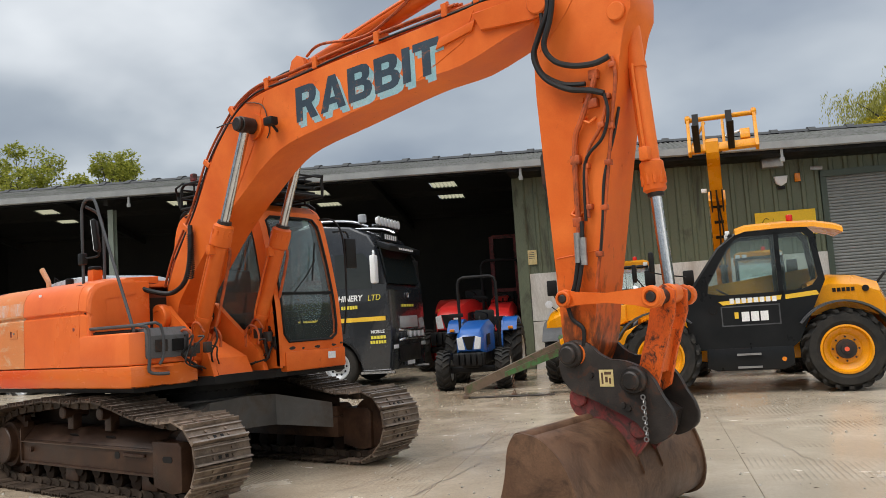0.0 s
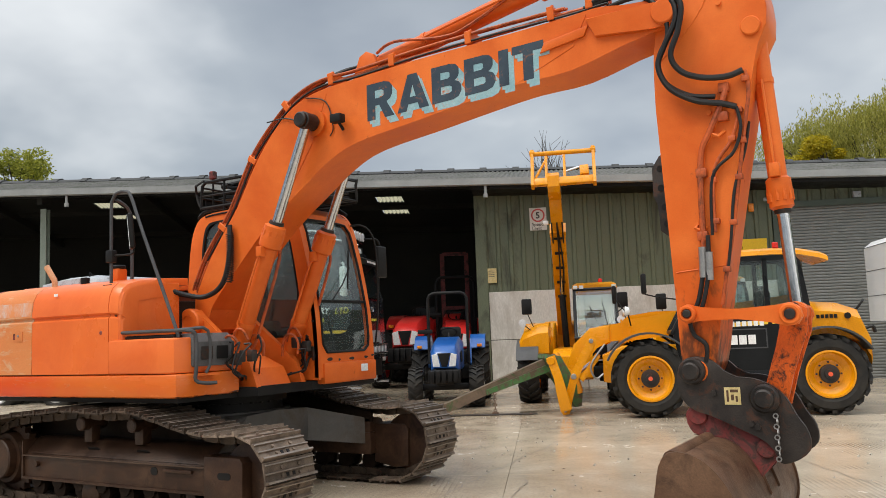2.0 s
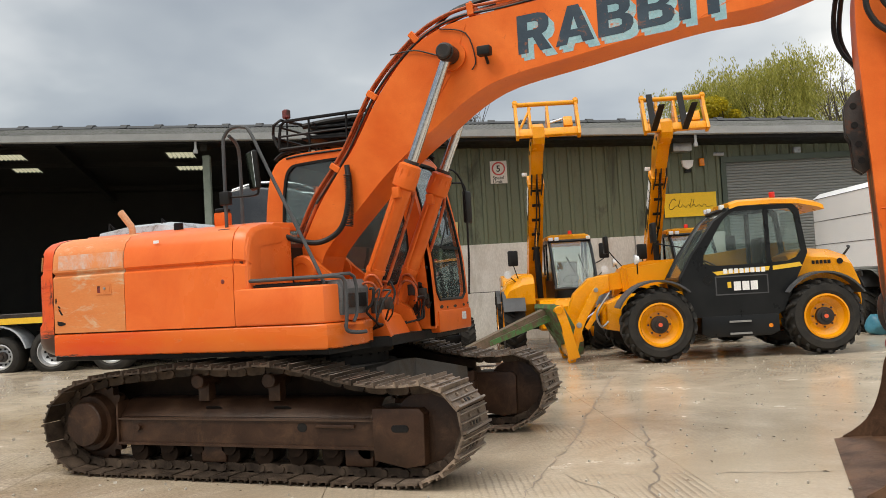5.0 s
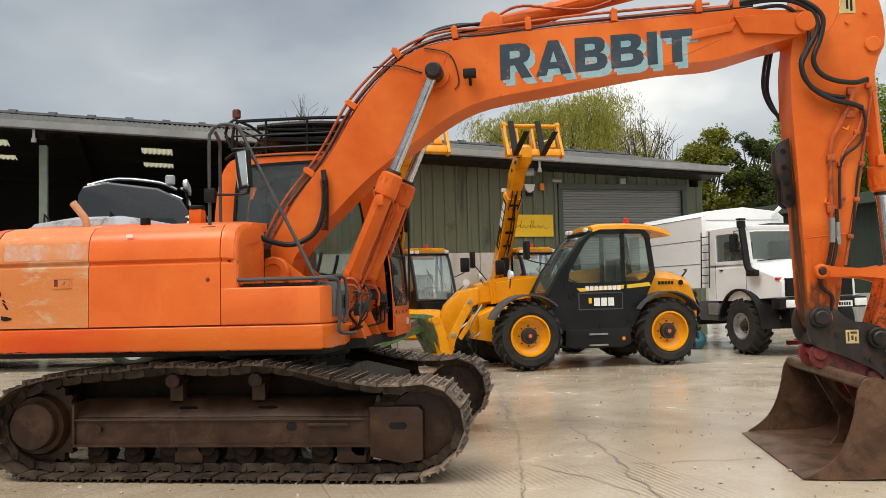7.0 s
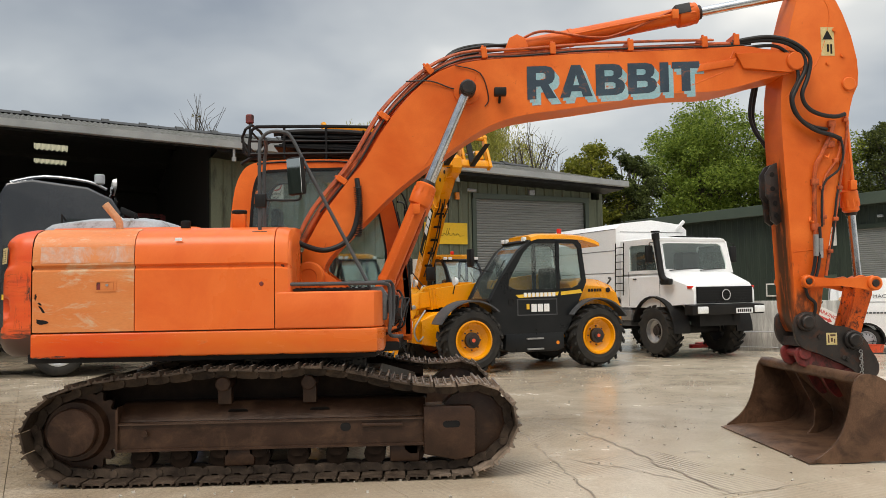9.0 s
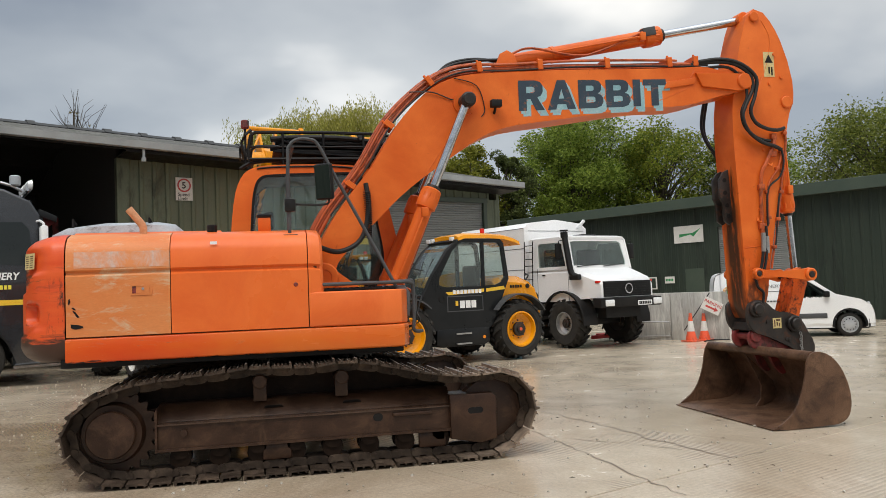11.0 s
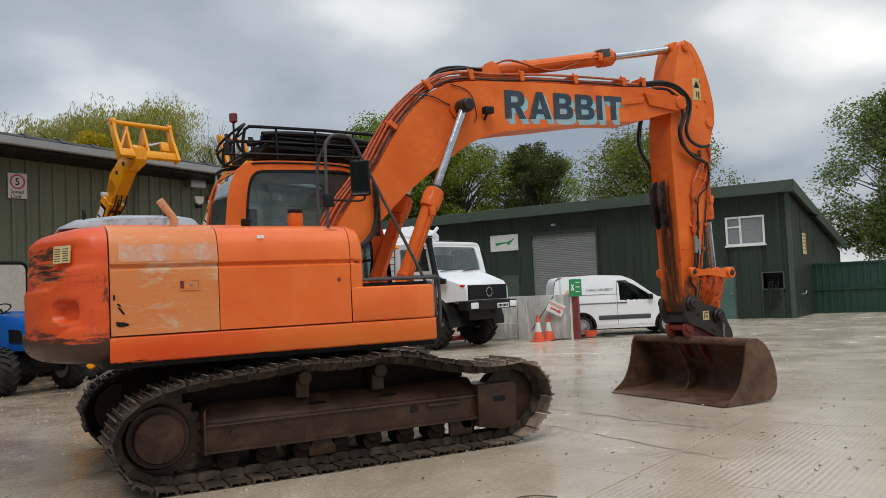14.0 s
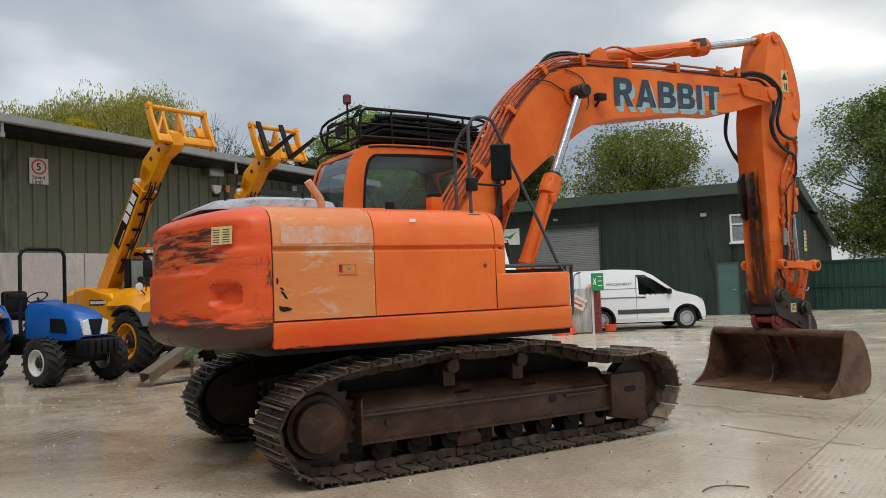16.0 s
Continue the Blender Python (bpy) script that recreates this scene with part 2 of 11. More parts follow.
    if dirt:
        n3 = node(nt, "ShaderNodeTexNoise", Scale=dirt_scale, Detail=8.0, Roughness=0.72, Distortion=0.6)
        ln(vec, n3.inputs["Vector"])
        r4 = nt.nodes.new("ShaderNodeMapRange")
        c = 0.66 - 0.32 * dirt_amount
        r4.inputs[1].default_value, r4.inputs[2].default_value = c - soft, c + soft
        ln(n3.outputs[0], r4.inputs[0])
        md = nt.nodes.new("ShaderNodeMix")
        md.data_type = "RGBA"
        md.inputs[7].default_value = (*dirt, 1)
        ln(r4.outputs[0], md.inputs[0]), ln(col, md.inputs[6])
        col = md.outputs[2]
        mr = nt.nodes.new("ShaderNodeMix")
        mr.inputs[3].default_value = dirt_rough
        ln(r4.outputs[0], mr.inputs[0]), ln(rough_out, mr.inputs[2])
        rough_out = mr.outputs[0]
    ln(col, bs.inputs["Base Color"]), ln(rough_out, bs.inputs["Roughness"])
    bs.inputs["Metallic"].default_value = metal
    bs.inputs["Coat Weight"].default_value = coat
    bs.inputs["Specular IOR Level"].default_value = spec
    if bump:
        bp = nt.nodes.new("ShaderNodeBump")
        bp.inputs["Strength"].default_value, bp.inputs["Distance"].default_value = bump, bump_size
        ln(n2.outputs[0], bp.inputs["Height"]), ln(bp.outputs[0], bs.inputs["Normal"])
    return m


def glass(name, tint=(0.75, 0.8, 0.8), rough=0.02, clear=1.0):
    """A pane; a clear below 1 adds matte colour: dust and painted-in sky reflection."""
    m = bpy.data.materials.new(name)
    m.use_nodes = True
    bs = m.node_tree.nodes["Principled BSDF"]
    bs.inputs["Base Color"].default_value = (*tint, 1)
    bs.inputs["Roughness"].default_value, bs.inputs["IOR"].default_value = rough, 1.45
    bs.inputs["Transmission Weight"].default_value = clear
    return m


ORANGE = surface("faded_orange_paint", (0.615, 0.101, 0.013), (0.812, 0.184, 0.033), 0.30, 0.52, scale=1.5, fine=90, bump=0.03, dirt=(0.360, 0.066, 0.019), dirt_amount=-0.08, dirt_scale=11, spec=0.22, grain=0.04, soft=0.05)
ORANGE_HOOD = surface("sunburnt_orange_paint", (0.789, 0.151, 0.028), (0.859, 0.199, 0.048), 0.24, 0.36, scale=0.7, fine=90, bump=0.0, spec=0.33, grain=0.02, dirt=(0.684, 0.106, 0.019), dirt_amount=0.2, dirt_scale=1.2, soft=0.2, dirt_rough=0.3)
ORANGE_RAW = surface("bleached_orange_paint", (0.639, 0.173, 0.043), (0.673, 0.252, 0.086), 0.38, 0.55, scale=1.8, fine=60, bump=0.03, dirt=(0.600, 0.475, 0.324), dirt_amount=0.18, dirt_scale=4.2, stretch=(0.5, 1, 1.5), spec=0.35, grain=0.05, soft=0.08, dirt_rough=0.6)
ORANGE_RED = surface("scraped_red_orange_paint", (0.670, 0.070, 0.015), (0.737, 0.110, 0.023), 0.28, 0.44, scale=1.6, fine=60, bump=0.03, dirt=(0.480, 0.066, 0.022), dirt_amount=0.12, dirt_scale=1.3, stretch=(1, 1, 6.0), soft=0.05, spec=0.4, grain=0.04)
ORANGE_CHIPPED = surface("chipped_orange_paint", (0.580, 0.087, 0.013), (0.714, 0.134, 0.020), 0.36, 0.55, scale=2, fine=80, bump=0.1, dirt=(0.06, 0.028, 0.02), dirt_amount=0.27, dirt_scale=16, stretch=(1, 1, 0.7), spec=0.22)
PIPE_PAINT = surface("greasy_orange_pipe_paint", (0.34, 0.058, 0.016), (0.60, 0.115, 0.024), 0.34, 0.55, scale=5, fine=90, bump=0.06, dirt=(0.09, 0.03, 0.016), dirt_amount=0.22, dirt_scale=7, soft=0.1, spec=0.4)
WORN_STEEL = surface("rubbed_bright_steel", (0.20, 0.165, 0.135), (0.34, 0.29, 0.25), 0.3, 0.5, 0.7, scale=14, fine=80, bump=0.2)
ORANGE_SKIRT = surface("patchy_skirt_paint", (0.670, 0.064, 0.009), (0.781, 0.192, 0.020), 0.22, 0.36, scale=0.45, fine=80, bump=0.0, spec=0.45, grain=0.02, dirt=(0.10, 0.03, 0.015), dirt_amount=0.06, dirt_scale=5, stretch=(0.6, 1, 2.5))


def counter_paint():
    """Red-orange paint rubbed through to dark metal along the foot and across the upper corner of the casting."""
    m = ORANGE_RED.copy()
    m.name = "rubbed_counterweight_paint"
    nt = m.node_tree
    ln = nt.links.new
    bs = nt.nodes["Principled BSDF"]
    co = nt.nodes.new("ShaderNodeTexCoord")
    sep = nt.nodes.new("ShaderNodeSeparateXYZ")
    ln(co.outputs["Object"], sep.inputs[0])

    def span(sock, a, b, lo=0.0, hi=1.0):
        r = nt.nodes.new("ShaderNodeMapRange")
        r.inputs[1].default_value, r.inputs[2].default_value, r.inputs[3].default_value, r.inputs[4].default_value = a, b, lo, hi
        ln(sock, r.inputs[0])
        return r.outputs[0]

    def calc(op, a, b):
        n = nt.nodes.new("ShaderNodeMath")
        n.operation = op
        ln(a, n.inputs[0]), ln(b, n.inputs[1])
        return n.outputs[0]
    mp = nt.nodes.new("ShaderNodeMapping")
    mp.inputs["Scale"].default_value = (1, 1, 9)
    ln(co.outputs["Object"], mp.inputs[0])
    ns = node(nt, "ShaderNodeTexNoise", Scale=2.6, Detail=7.0, Roughness=0.65, Distortion=0.3)
    ln(mp.outputs[0], ns.inputs["Vector"])
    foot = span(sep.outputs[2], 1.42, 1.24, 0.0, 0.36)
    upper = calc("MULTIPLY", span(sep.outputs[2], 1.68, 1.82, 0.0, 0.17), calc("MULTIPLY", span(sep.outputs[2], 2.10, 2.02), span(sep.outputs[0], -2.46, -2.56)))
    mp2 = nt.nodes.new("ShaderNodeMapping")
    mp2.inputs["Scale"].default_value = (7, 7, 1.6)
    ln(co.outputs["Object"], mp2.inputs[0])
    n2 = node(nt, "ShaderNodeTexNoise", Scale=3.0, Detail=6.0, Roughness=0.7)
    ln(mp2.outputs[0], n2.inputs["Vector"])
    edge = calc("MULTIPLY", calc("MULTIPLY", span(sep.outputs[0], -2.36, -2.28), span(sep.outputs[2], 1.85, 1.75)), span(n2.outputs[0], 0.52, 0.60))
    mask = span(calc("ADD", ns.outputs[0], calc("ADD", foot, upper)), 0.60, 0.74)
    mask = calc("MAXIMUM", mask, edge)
    mx = nt.nodes.new("ShaderNodeMix")
    mx.data_type = "RGBA"
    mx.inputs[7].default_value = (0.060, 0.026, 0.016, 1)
    n3 = node(nt, "ShaderNodeTexNoise", Scale=4.0, Detail=6.0, Roughness=0.7)
    ln(mp.outputs[0], n3.inputs["Vector"])
    mz = nt.nodes.new("ShaderNodeMix")
    mz.data_type = "RGBA"
    mz.inputs[7].default_value = (0.50, 0.22, 0.10, 1)
    pale = calc("MULTIPLY", span(upper, 0.02, 0.16), span(n3.outputs[0], 0.50, 0.60))
    ln(pale, mz.inputs[0]), ln(bs.inputs["Base Color"].links[0].from_socket, mz.inputs[6])
    ln(mask, mx.inputs[0]), ln(mz.outputs[2], mx.inputs[6]), ln(mx.outputs[2], bs.inputs["Base Color"])
    return m


COUNTER = counter_paint()


def overlaid(base, name, axis_a, lo_a, hi_a, noise_scale, stretch, cut, colour, facing=None, side=None):
    """Copy of a paint with a second colour worn or stained in along one axis, broken up by noise."""
    m = base.copy()
    m.name = name
    nt = m.node_tree
    ln = nt.links.new
    bs = nt.nodes["Principled BSDF"]
    co = nt.nodes.new("ShaderNodeTexCoord")
    sep = nt.nodes.new("ShaderNodeSeparateXYZ")
    ln(co.outputs["Object"], sep.inputs[0])

    def span(sock, a, b, lo=0.0, hi=1.0):
        r = nt.nodes.new("ShaderNodeMapRange")
        r.inputs[1].default_value, r.inputs[2].default_value, r.inputs[3].default_value, r.inputs[4].default_value = a, b, lo, hi
        ln(sock, r.inputs[0])
        return r.outputs[0]

    def calc(op, a, b):
        n = nt.nodes.new("ShaderNodeMath")
        n.operation = op
        ln(a, n.inputs[0]), ln(b, n.inputs[1])
        return n.outputs[0]
    mp = nt.nodes.new("ShaderNodeMapping")
    mp.inputs["Scale"].default_value = stretch
    ln(co.outputs["Object"], mp.inputs[0])
    ns = node(nt, "ShaderNodeTexNoise", Scale=noise_scale, Detail=7.0, Roughness=0.65, Distortion=0.3)
    ln(mp.outputs[0], ns.inputs["Vector"])
    mask = span(calc("ADD", ns.outputs[0], span(sep.outputs[axis_a], lo_a, hi_a, -0.25, 0.25)), cut[0], cut[1])
    if side:
        mask = calc("MULTIPLY", mask, calc("MULTIPLY", span(sep.outputs[1], side[0], side[1]), span(sep.outputs[1], side[3], side[2])))
    if facing:
        sn = nt.nodes.new("ShaderNodeSeparateXYZ")
        ln(co.outputs["Normal"], sn.inputs[0])
        mask = calc("MULTIPLY", mask, span(sn.outputs[0], facing[0], facing[1]))
    mx = nt.nodes.new("ShaderNodeMix")
    mx.data_type = "RGBA"
    mx.inputs[7].default_value = colour
    ln(mask, mx.inputs[0]), ln(bs.inputs["Base Color"].links[0].from_socket, mx.inputs[6]), ln(mx.outputs[2], bs.inputs["Base Color"])
    return m


SKIRT = overlaid(ORANGE_SKIRT, "repainted_skirt", 0, -2.0, -0.2, 1.6, (1, 1, 2.5), (0.36, 0.74), (0.70, 0.145, 0.018, 1))
SKIRT = overlaid(SKIRT, "chipped_skirt", 2, 1.17, 1.08, 5.0, (1, 1, 3.0), (0.70, 0.76), (0.035, 0.014, 0.008, 1))
ARM_PAINT = overlaid(overlaid(ORANGE, "rubbed_arm_paint", 2, 2.6, 1.2, 6.0, (1.6, 1.6, 0.7), (0.60, 0.78), (0.16, 0.045, 0.018, 1)), "greasy_arm_paint", 2, 3.25, 2.45, 3.0, (5, 5, 0.9), (0.52, 0.74), (0.07, 0.028, 0.014, 1), (-0.4, -0.7), (-0.34, -0.24, -0.06, 0.04))
# near-black: the shade on rollers, bulkhead and inside the tracks is in its colour
SHADE_STEEL = surface("oily_dark_steel", (0.010, 0.006, 0.004), (0.026, 0.016, 0.011), 0.4, 0.65, scale=5, fine=90, bump=0.3, spec=0.10)
# lighter than the frame: the ledge's highlight is put into its colour
FRAME_EDGE = surface("rubbed_frame_edge", (0.045, 0.023, 0.014), (0.085, 0.05, 0.032), 0.3, 0.5, 0.1, scale=7, fine=80, bump=0.2)
CASTING = surface("grey_undercarriage_paint", (0.055, 0.052, 0.049), (0.095, 0.090, 0.084), 0.4, 0.55, scale=3, fine=80, bump=0.1, dirt=(0.07, 0.052, 0.038), dirt_amount=0.35, dirt_scale=3, soft=0.12)
TRACK = surface("muddy_track_steel", (0.022, 0.015, 0.011), (0.085, 0.060, 0.043), 0.36, 0.66, 0.1, scale=9, fine=120, bump=0.4, per_piece=0.35, spec=0.25)
TRACK_DRY = surface("dusty_rubbed_track_steel", (0.085, 0.062, 0.046), (0.27, 0.205, 0.155), 0.42, 0.7, 0.15, scale=7, fine=120, bump=0.4, per_piece=0.35, spec=0.3)
FRAME = surface("muddy_frame_paint", (0.020, 0.009, 0.005), (0.052, 0.024, 0.013), 0.28, 0.5, scale=3, fine=80, bump=0.25, dirt=(0.078, 0.040, 0.022), dirt_amount=0.24, dirt_scale=4, soft=0.1, spec=0.35, dirt_rough=0.5)
BLACK = surface("black_painted_steel", (0.006, 0.006, 0.007), (0.016, 0.015, 0.014), 0.4, 0.6, scale=4, fine=90, bump=0.1, spec=0.2)
RUBBER = surface("black_rubber_hose", (0.008, 0.008, 0.009), (0.016, 0.016, 0.016), 0.42, 0.55, scale=8, fine=120, bump=0.1, spec=0.35)
DARKSTEEL = surface("worn_dark_steel", (0.018, 0.016, 0.015), (0.050, 0.040, 0.035), 0.38, 0.62, 0.4, scale=5, fine=90, bump=0.25, dirt=(0.10, 0.045, 0.028), dirt_amount=0.2, dirt_scale=9)
RUST = surface("rusty_worn_bucket_steel", (0.085, 0.042, 0.024), (0.185, 0.103, 0.060), 0.30, 0.55, 0.1, scale=2.6, fine=70, bump=0.3, dirt=(0.055, 0.028, 0.016), dirt_amount=0.38, dirt_scale=4, soft=0.1, spec=0.35, dirt_rough=0.5)
DARKRED = surface("dark_red_paint", (0.16, 0.018, 0.018), (0.24, 0.035, 0.03), 0.4, 0.6, scale=4, fine=70, bump=0.15, dirt=(0.06, 0.03, 0.025), dirt_amount=0.35, dirt_scale=7)
CHROME = surface("chromed_rod", (0.48, 0.49, 0.51), (0.62, 0.63, 0.65), 0.16, 0.28, 1.0, scale=8, bump=0.0)
STEEL = surface("grey_steel", (0.30, 0.30, 0.30), (0.42, 0.41, 0.40), 0.35, 0.5, 0.8, scale=7, bump=0.1)
GREY_PLASTIC = surface("grey_plastic", (0.045, 0.047, 0.050), (0.075, 0.077, 0.081), 0.45, 0.6, scale=4, fine=90, bump=0.08, spec=0.35)
POD_GREY = surface("grey_moulded_housing", (0.085, 0.088, 0.092), (0.13, 0.133, 0.137), 0.45, 0.6, scale=4, fine=90, bump=0.08, dirt=(0.06, 0.045, 0.035), dirt_amount=0.2, spec=0.35)
LIGHT_GREY = surface("light_grey_cover", (0.30, 0.33, 0.36), (0.40, 0.43, 0.46), 0.45, 0.6, scale=3, fine=60, bump=0.1, dirt=(0.16, 0.14, 0.12), dirt_amount=0.2)
GLASS = glass("tinted_cab_glass", (0.70, 0.80, 0.78), 0.02, 0.98)
CLEAR = glass("clear_glass", (0.85, 0.88, 0.88), 0.02, 0.86)
MIRROR = surface("mirror_glass", (0.62, 0.66, 0.67), (0.62, 0.66, 0.67), 0.02, 0.03, 1.0, bump=0.0, grain=0.0)
NAVY = surface("dark_blue_lettering", (0.018, 0.035, 0.055), (0.03, 0.055, 0.08), 0.4, 0.55, scale=6, bump=0.05, dirt=(0.30, 0.10, 0.04), dirt_amount=0.08, dirt_scale=12)
PALEBLUE = surface("pale_blue_lettering", (0.22, 0.40, 0.45), (0.32, 0.50, 0.54), 0.45, 0.6, scale=6, bump=0.05, dirt=(0.6, 0.16, 0.05), dirt_amount=0.10, dirt_scale=12)
CREAM = surface("cream_sticker", (0.52, 0.40, 0.16), (0.66, 0.54, 0.28), 0.5, 0.6, scale=9, bump=0.0)
YELLOW = surface("yellow_paint", (0.73, 0.268, 0.004), (0.79, 0.318, 0.006), 0.22, 0.34, scale=1.5, fine=90, bump=0.02, coat=0.15, spec=0.35)
JBLACK = surface("satin_black_paint", (0.006, 0.007, 0.008), (0.011, 0.012, 0.013), 0.25, 0.4, scale=2, bump=0.02, spec=0.25)
TYRE = surface("dusty_tyre_rubber", (0.013, 0.013, 0.013), (0.038, 0.034, 0.029), 0.7, 0.85, scale=5, fine=80, bump=0.2, spec=0.25)
WHITE = surface("white_paint", (0.74, 0.75, 0.75), (0.80, 0.80, 0.80), 0.28, 0.4, scale=1.2, fine=80, bump=0.02)
RED = surface("red_paint", (0.55, 0.018, 0.018), (0.65, 0.03, 0.025), 0.3, 0.45, scale=2, bump=0.03)
BLUE = surface("blue_paint", (0.006, 0.075, 0.30), (0.009, 0.10, 0.36), 0.25, 0.4, scale=2, bump=0.02, coat=0.3)
LAMP = surface("lamp_lens", (0.75, 0.77, 0.78), (0.85, 0.86, 0.87), 0.08, 0.15, 0.2, scale=40, bump=0.3)
AMBER = surface("amber_lens", (0.75, 0.20, 0.01), (0.85, 0.28, 0.02), 0.15, 0.25, scale=20, bump=0.1)
REDLENS = surface("red_lens", (0.55, 0.02, 0.012), (0.65, 0.03, 0.02), 0.15, 0.25, scale=20, bump=0.1)

# ---- ground, sheds and trees ----
def gz(x):
    """The yard falls a little away from the digger's stand."""
    return -0.006 * (min(x, 60) - 5) if x > 5 else (-0.024 * (max(x, -30) + 2.3) if x < -2.3 else 0.0)


def concrete(name, across, even):
    """Damp slabs, brushed in places with ridges laid along (X) or across (Y) the yard."""
    m = surface(name, (0.35, 0.262, 0.176), (0.465, 0.38, 0.285), 0.09, 0.32, scale=1.1, fine=55, bump=0.20, dirt=(0.245, 0.165, 0.098), dirt_amount=0.42, dirt_scale=0.42, per_piece=0.025, grain=0.22, bump_size=0.005, soft=0.10, dirt_rough=0.14, spec=0.6, laid=True)
    nt = m.node_tree
    ln = nt.links.new
    bs = nt.nodes["Principled BSDF"]
    co = nt.nodes.new("ShaderNodeTexCoord")
    oi = nt.nodes.new("ShaderNodeObjectInfo")
    # trodden pale and dark grit, finer than the stains
    sp = node(nt, "ShaderNodeTexNoise", Scale=26.0, Detail=6.0, Roughness=0.8)
    ln(co.outputs["Object"], sp.inputs["Vector"])
    sr = nt.nodes.new("ShaderNodeMapRange")
    sr.inputs[1].default_value, sr.inputs[2].default_value, sr.inputs[3].default_value, sr.inputs[4].default_value = 0.36, 0.64, 0.66, 1.28
    ln(sp.outputs[0], sr.inputs[0])
    hs = nt.nodes.new("ShaderNodeHueSaturation")
    ln(bs.inputs["Base Color"].links[0].from_socket, hs.inputs["Color"]), ln(sr.outputs[0], hs.inputs["Value"]), ln(hs.outputs[0], bs.inputs["Base Color"])
    # paler concrete to both sides of the digger's stand, with a ragged edge
    ge = nt.nodes.new("ShaderNodeNewGeometry")
    gs = nt.nodes.new("ShaderNodeSeparateXYZ")
    ln(ge.outputs["Position"], gs.inputs[0])
    pn = node(nt, "ShaderNodeTexNoise", Scale=0.22, Detail=4.0, Roughness=0.6)
    ln(ge.outputs["Position"], pn.inputs["Vector"])
    pw = nt.nodes.new("ShaderNodeMath")
    pw.operation = "MULTIPLY_ADD"
    pw.inputs[1].default_value = 9.0
    ln(pn.outputs[0], pw.inputs[0]), ln(gs.outputs[0], pw.inputs[2])
    pr = nt.nodes.new("ShaderNodeMapRange")
    pr.inputs[1].default_value, pr.inputs[2].default_value, pr.inputs[3].default_value, pr.inputs[4].default_value = 1.0, 11.0, 0.0, 0.75
    ln(pw.outputs[0], pr.inputs[0])
    pl = nt.nodes.new("ShaderNodeMapRange")
    pl.inputs[1].default_value, pl.inputs[2].default_value, pl.inputs[3].default_value, pl.inputs[4].default_value = 2.8, -1.2, 0.0, 0.50
    ln(pw.outputs[0], pl.inputs[0])
    pa = nt.nodes.new("ShaderNodeMath")
    pa.operation = "MAXIMUM"
    ln(pr.outputs[0], pa.inputs[0]), ln(pl.outputs[0], pa.inputs[1])
    pm = nt.nodes.new("ShaderNodeMix")
    pm.data_type = "RGBA"
    pm.inputs[7].default_value = (0.62, 0.535, 0.415, 1)
    ln(pa.outputs[0], pm.inputs[0]), ln(hs.outputs[0], pm.inputs[6]), ln(pm.outputs[2], bs.inputs["Base Color"])
    # brushed ridges, strong on some slabs only
    wv = nt.nodes.new("ShaderNodeTexWave")
    wv.inputs["Scale"].default_value, wv.inputs["Distortion"].default_value, wv.inputs["Detail"].default_value = 5.5, 1.2, 2.0
    wv.bands_direction = across
    vr = nt.nodes.new("ShaderNodeVectorRotate")
    vr.rotation_type = "Z_AXIS"
    vr.inputs["Angle"].default_value = -radians(24)
    ln(co.outputs["Object"], vr.inputs["Vector"]), ln(vr.outputs[0], wv.inputs["Vector"])
    n = node(nt, "ShaderNodeTexNoise", Scale=0.9, Detail=3.0)
    ln(co.outputs["Object"], n.inputs["Vector"])
    th = nt.nodes.new("ShaderNodeMapRange")
    th.inputs[1].default_value, th.inputs[2].default_value = (0.36, 0.58) if even else (0.50, 0.64)
    ln(n.outputs[0], th.inputs[0])
    sw = nt.nodes.new("ShaderNodeMapRange")
    sw.inputs[1].default_value, sw.inputs[2].default_value, sw.inputs[3].default_value, sw.inputs[4].default_value = 0.40, 0.50, 1.0, 0.55 if even else 0.12
    ln(oi.outputs["Random"], sw.inputs[0])
    mu = nt.nodes.new("ShaderNodeMath")
    mu.operation = "MULTIPLY"
    ln(th.outputs[0], mu.inputs[0]), ln(sw.outputs[0], mu.inputs[1])
    m2 = nt.nodes.new("ShaderNodeMath")
    m2.operation = "MULTIPLY"
    ln(wv.outputs["Fac"], m2.inputs[0]), ln(mu.outputs[0], m2.inputs[1])
    # the colour is darker in the grooves between the ridges
    gr = nt.nodes.new("ShaderNodeMapRange")
    gr.inputs[1].default_value, gr.inputs[2].default_value, gr.inputs[3].default_value, gr.inputs[4].default_value = 0.0, 0.4, 1.0, 0.0
    ln(wv.outputs["Fac"], gr.inputs[0])
    gm = nt.nodes.new("ShaderNodeMath")
    gm.operation = "MULTIPLY"
    ln(gr.outputs[0], gm.inputs[0]), ln(mu.outputs[0], gm.inputs[1])
    gf = nt.nodes.new("ShaderNodeMapRange")
    gf.inputs[3].default_value, gf.inputs[4].default_value = 1.0, 0.86 if even else 0.74
    ln(gm.outputs[0], gf.inputs[0])
    hg = nt.nodes.new("ShaderNodeHueSaturation")
    ln(pm.outputs[2], hg.inputs["Color"]), ln(gf.outputs[0], hg.inputs["Value"]), ln(hg.outputs[0], bs.inputs["Base Color"])
    b2 = nt.nodes.new("ShaderNodeBump")
    b2.inputs["Strength"].default_value, b2.inputs["Distance"].default_value = 0.13 if even else 0.24, 0.012
    old = bs.inputs["Normal"].links[0].from_node
    ln(m2.outputs[0], b2.inputs["Height"]), ln(old.outputs[0], b2.inputs["Normal"]), ln(b2.outputs[0], bs.inputs["Normal"])
    return m


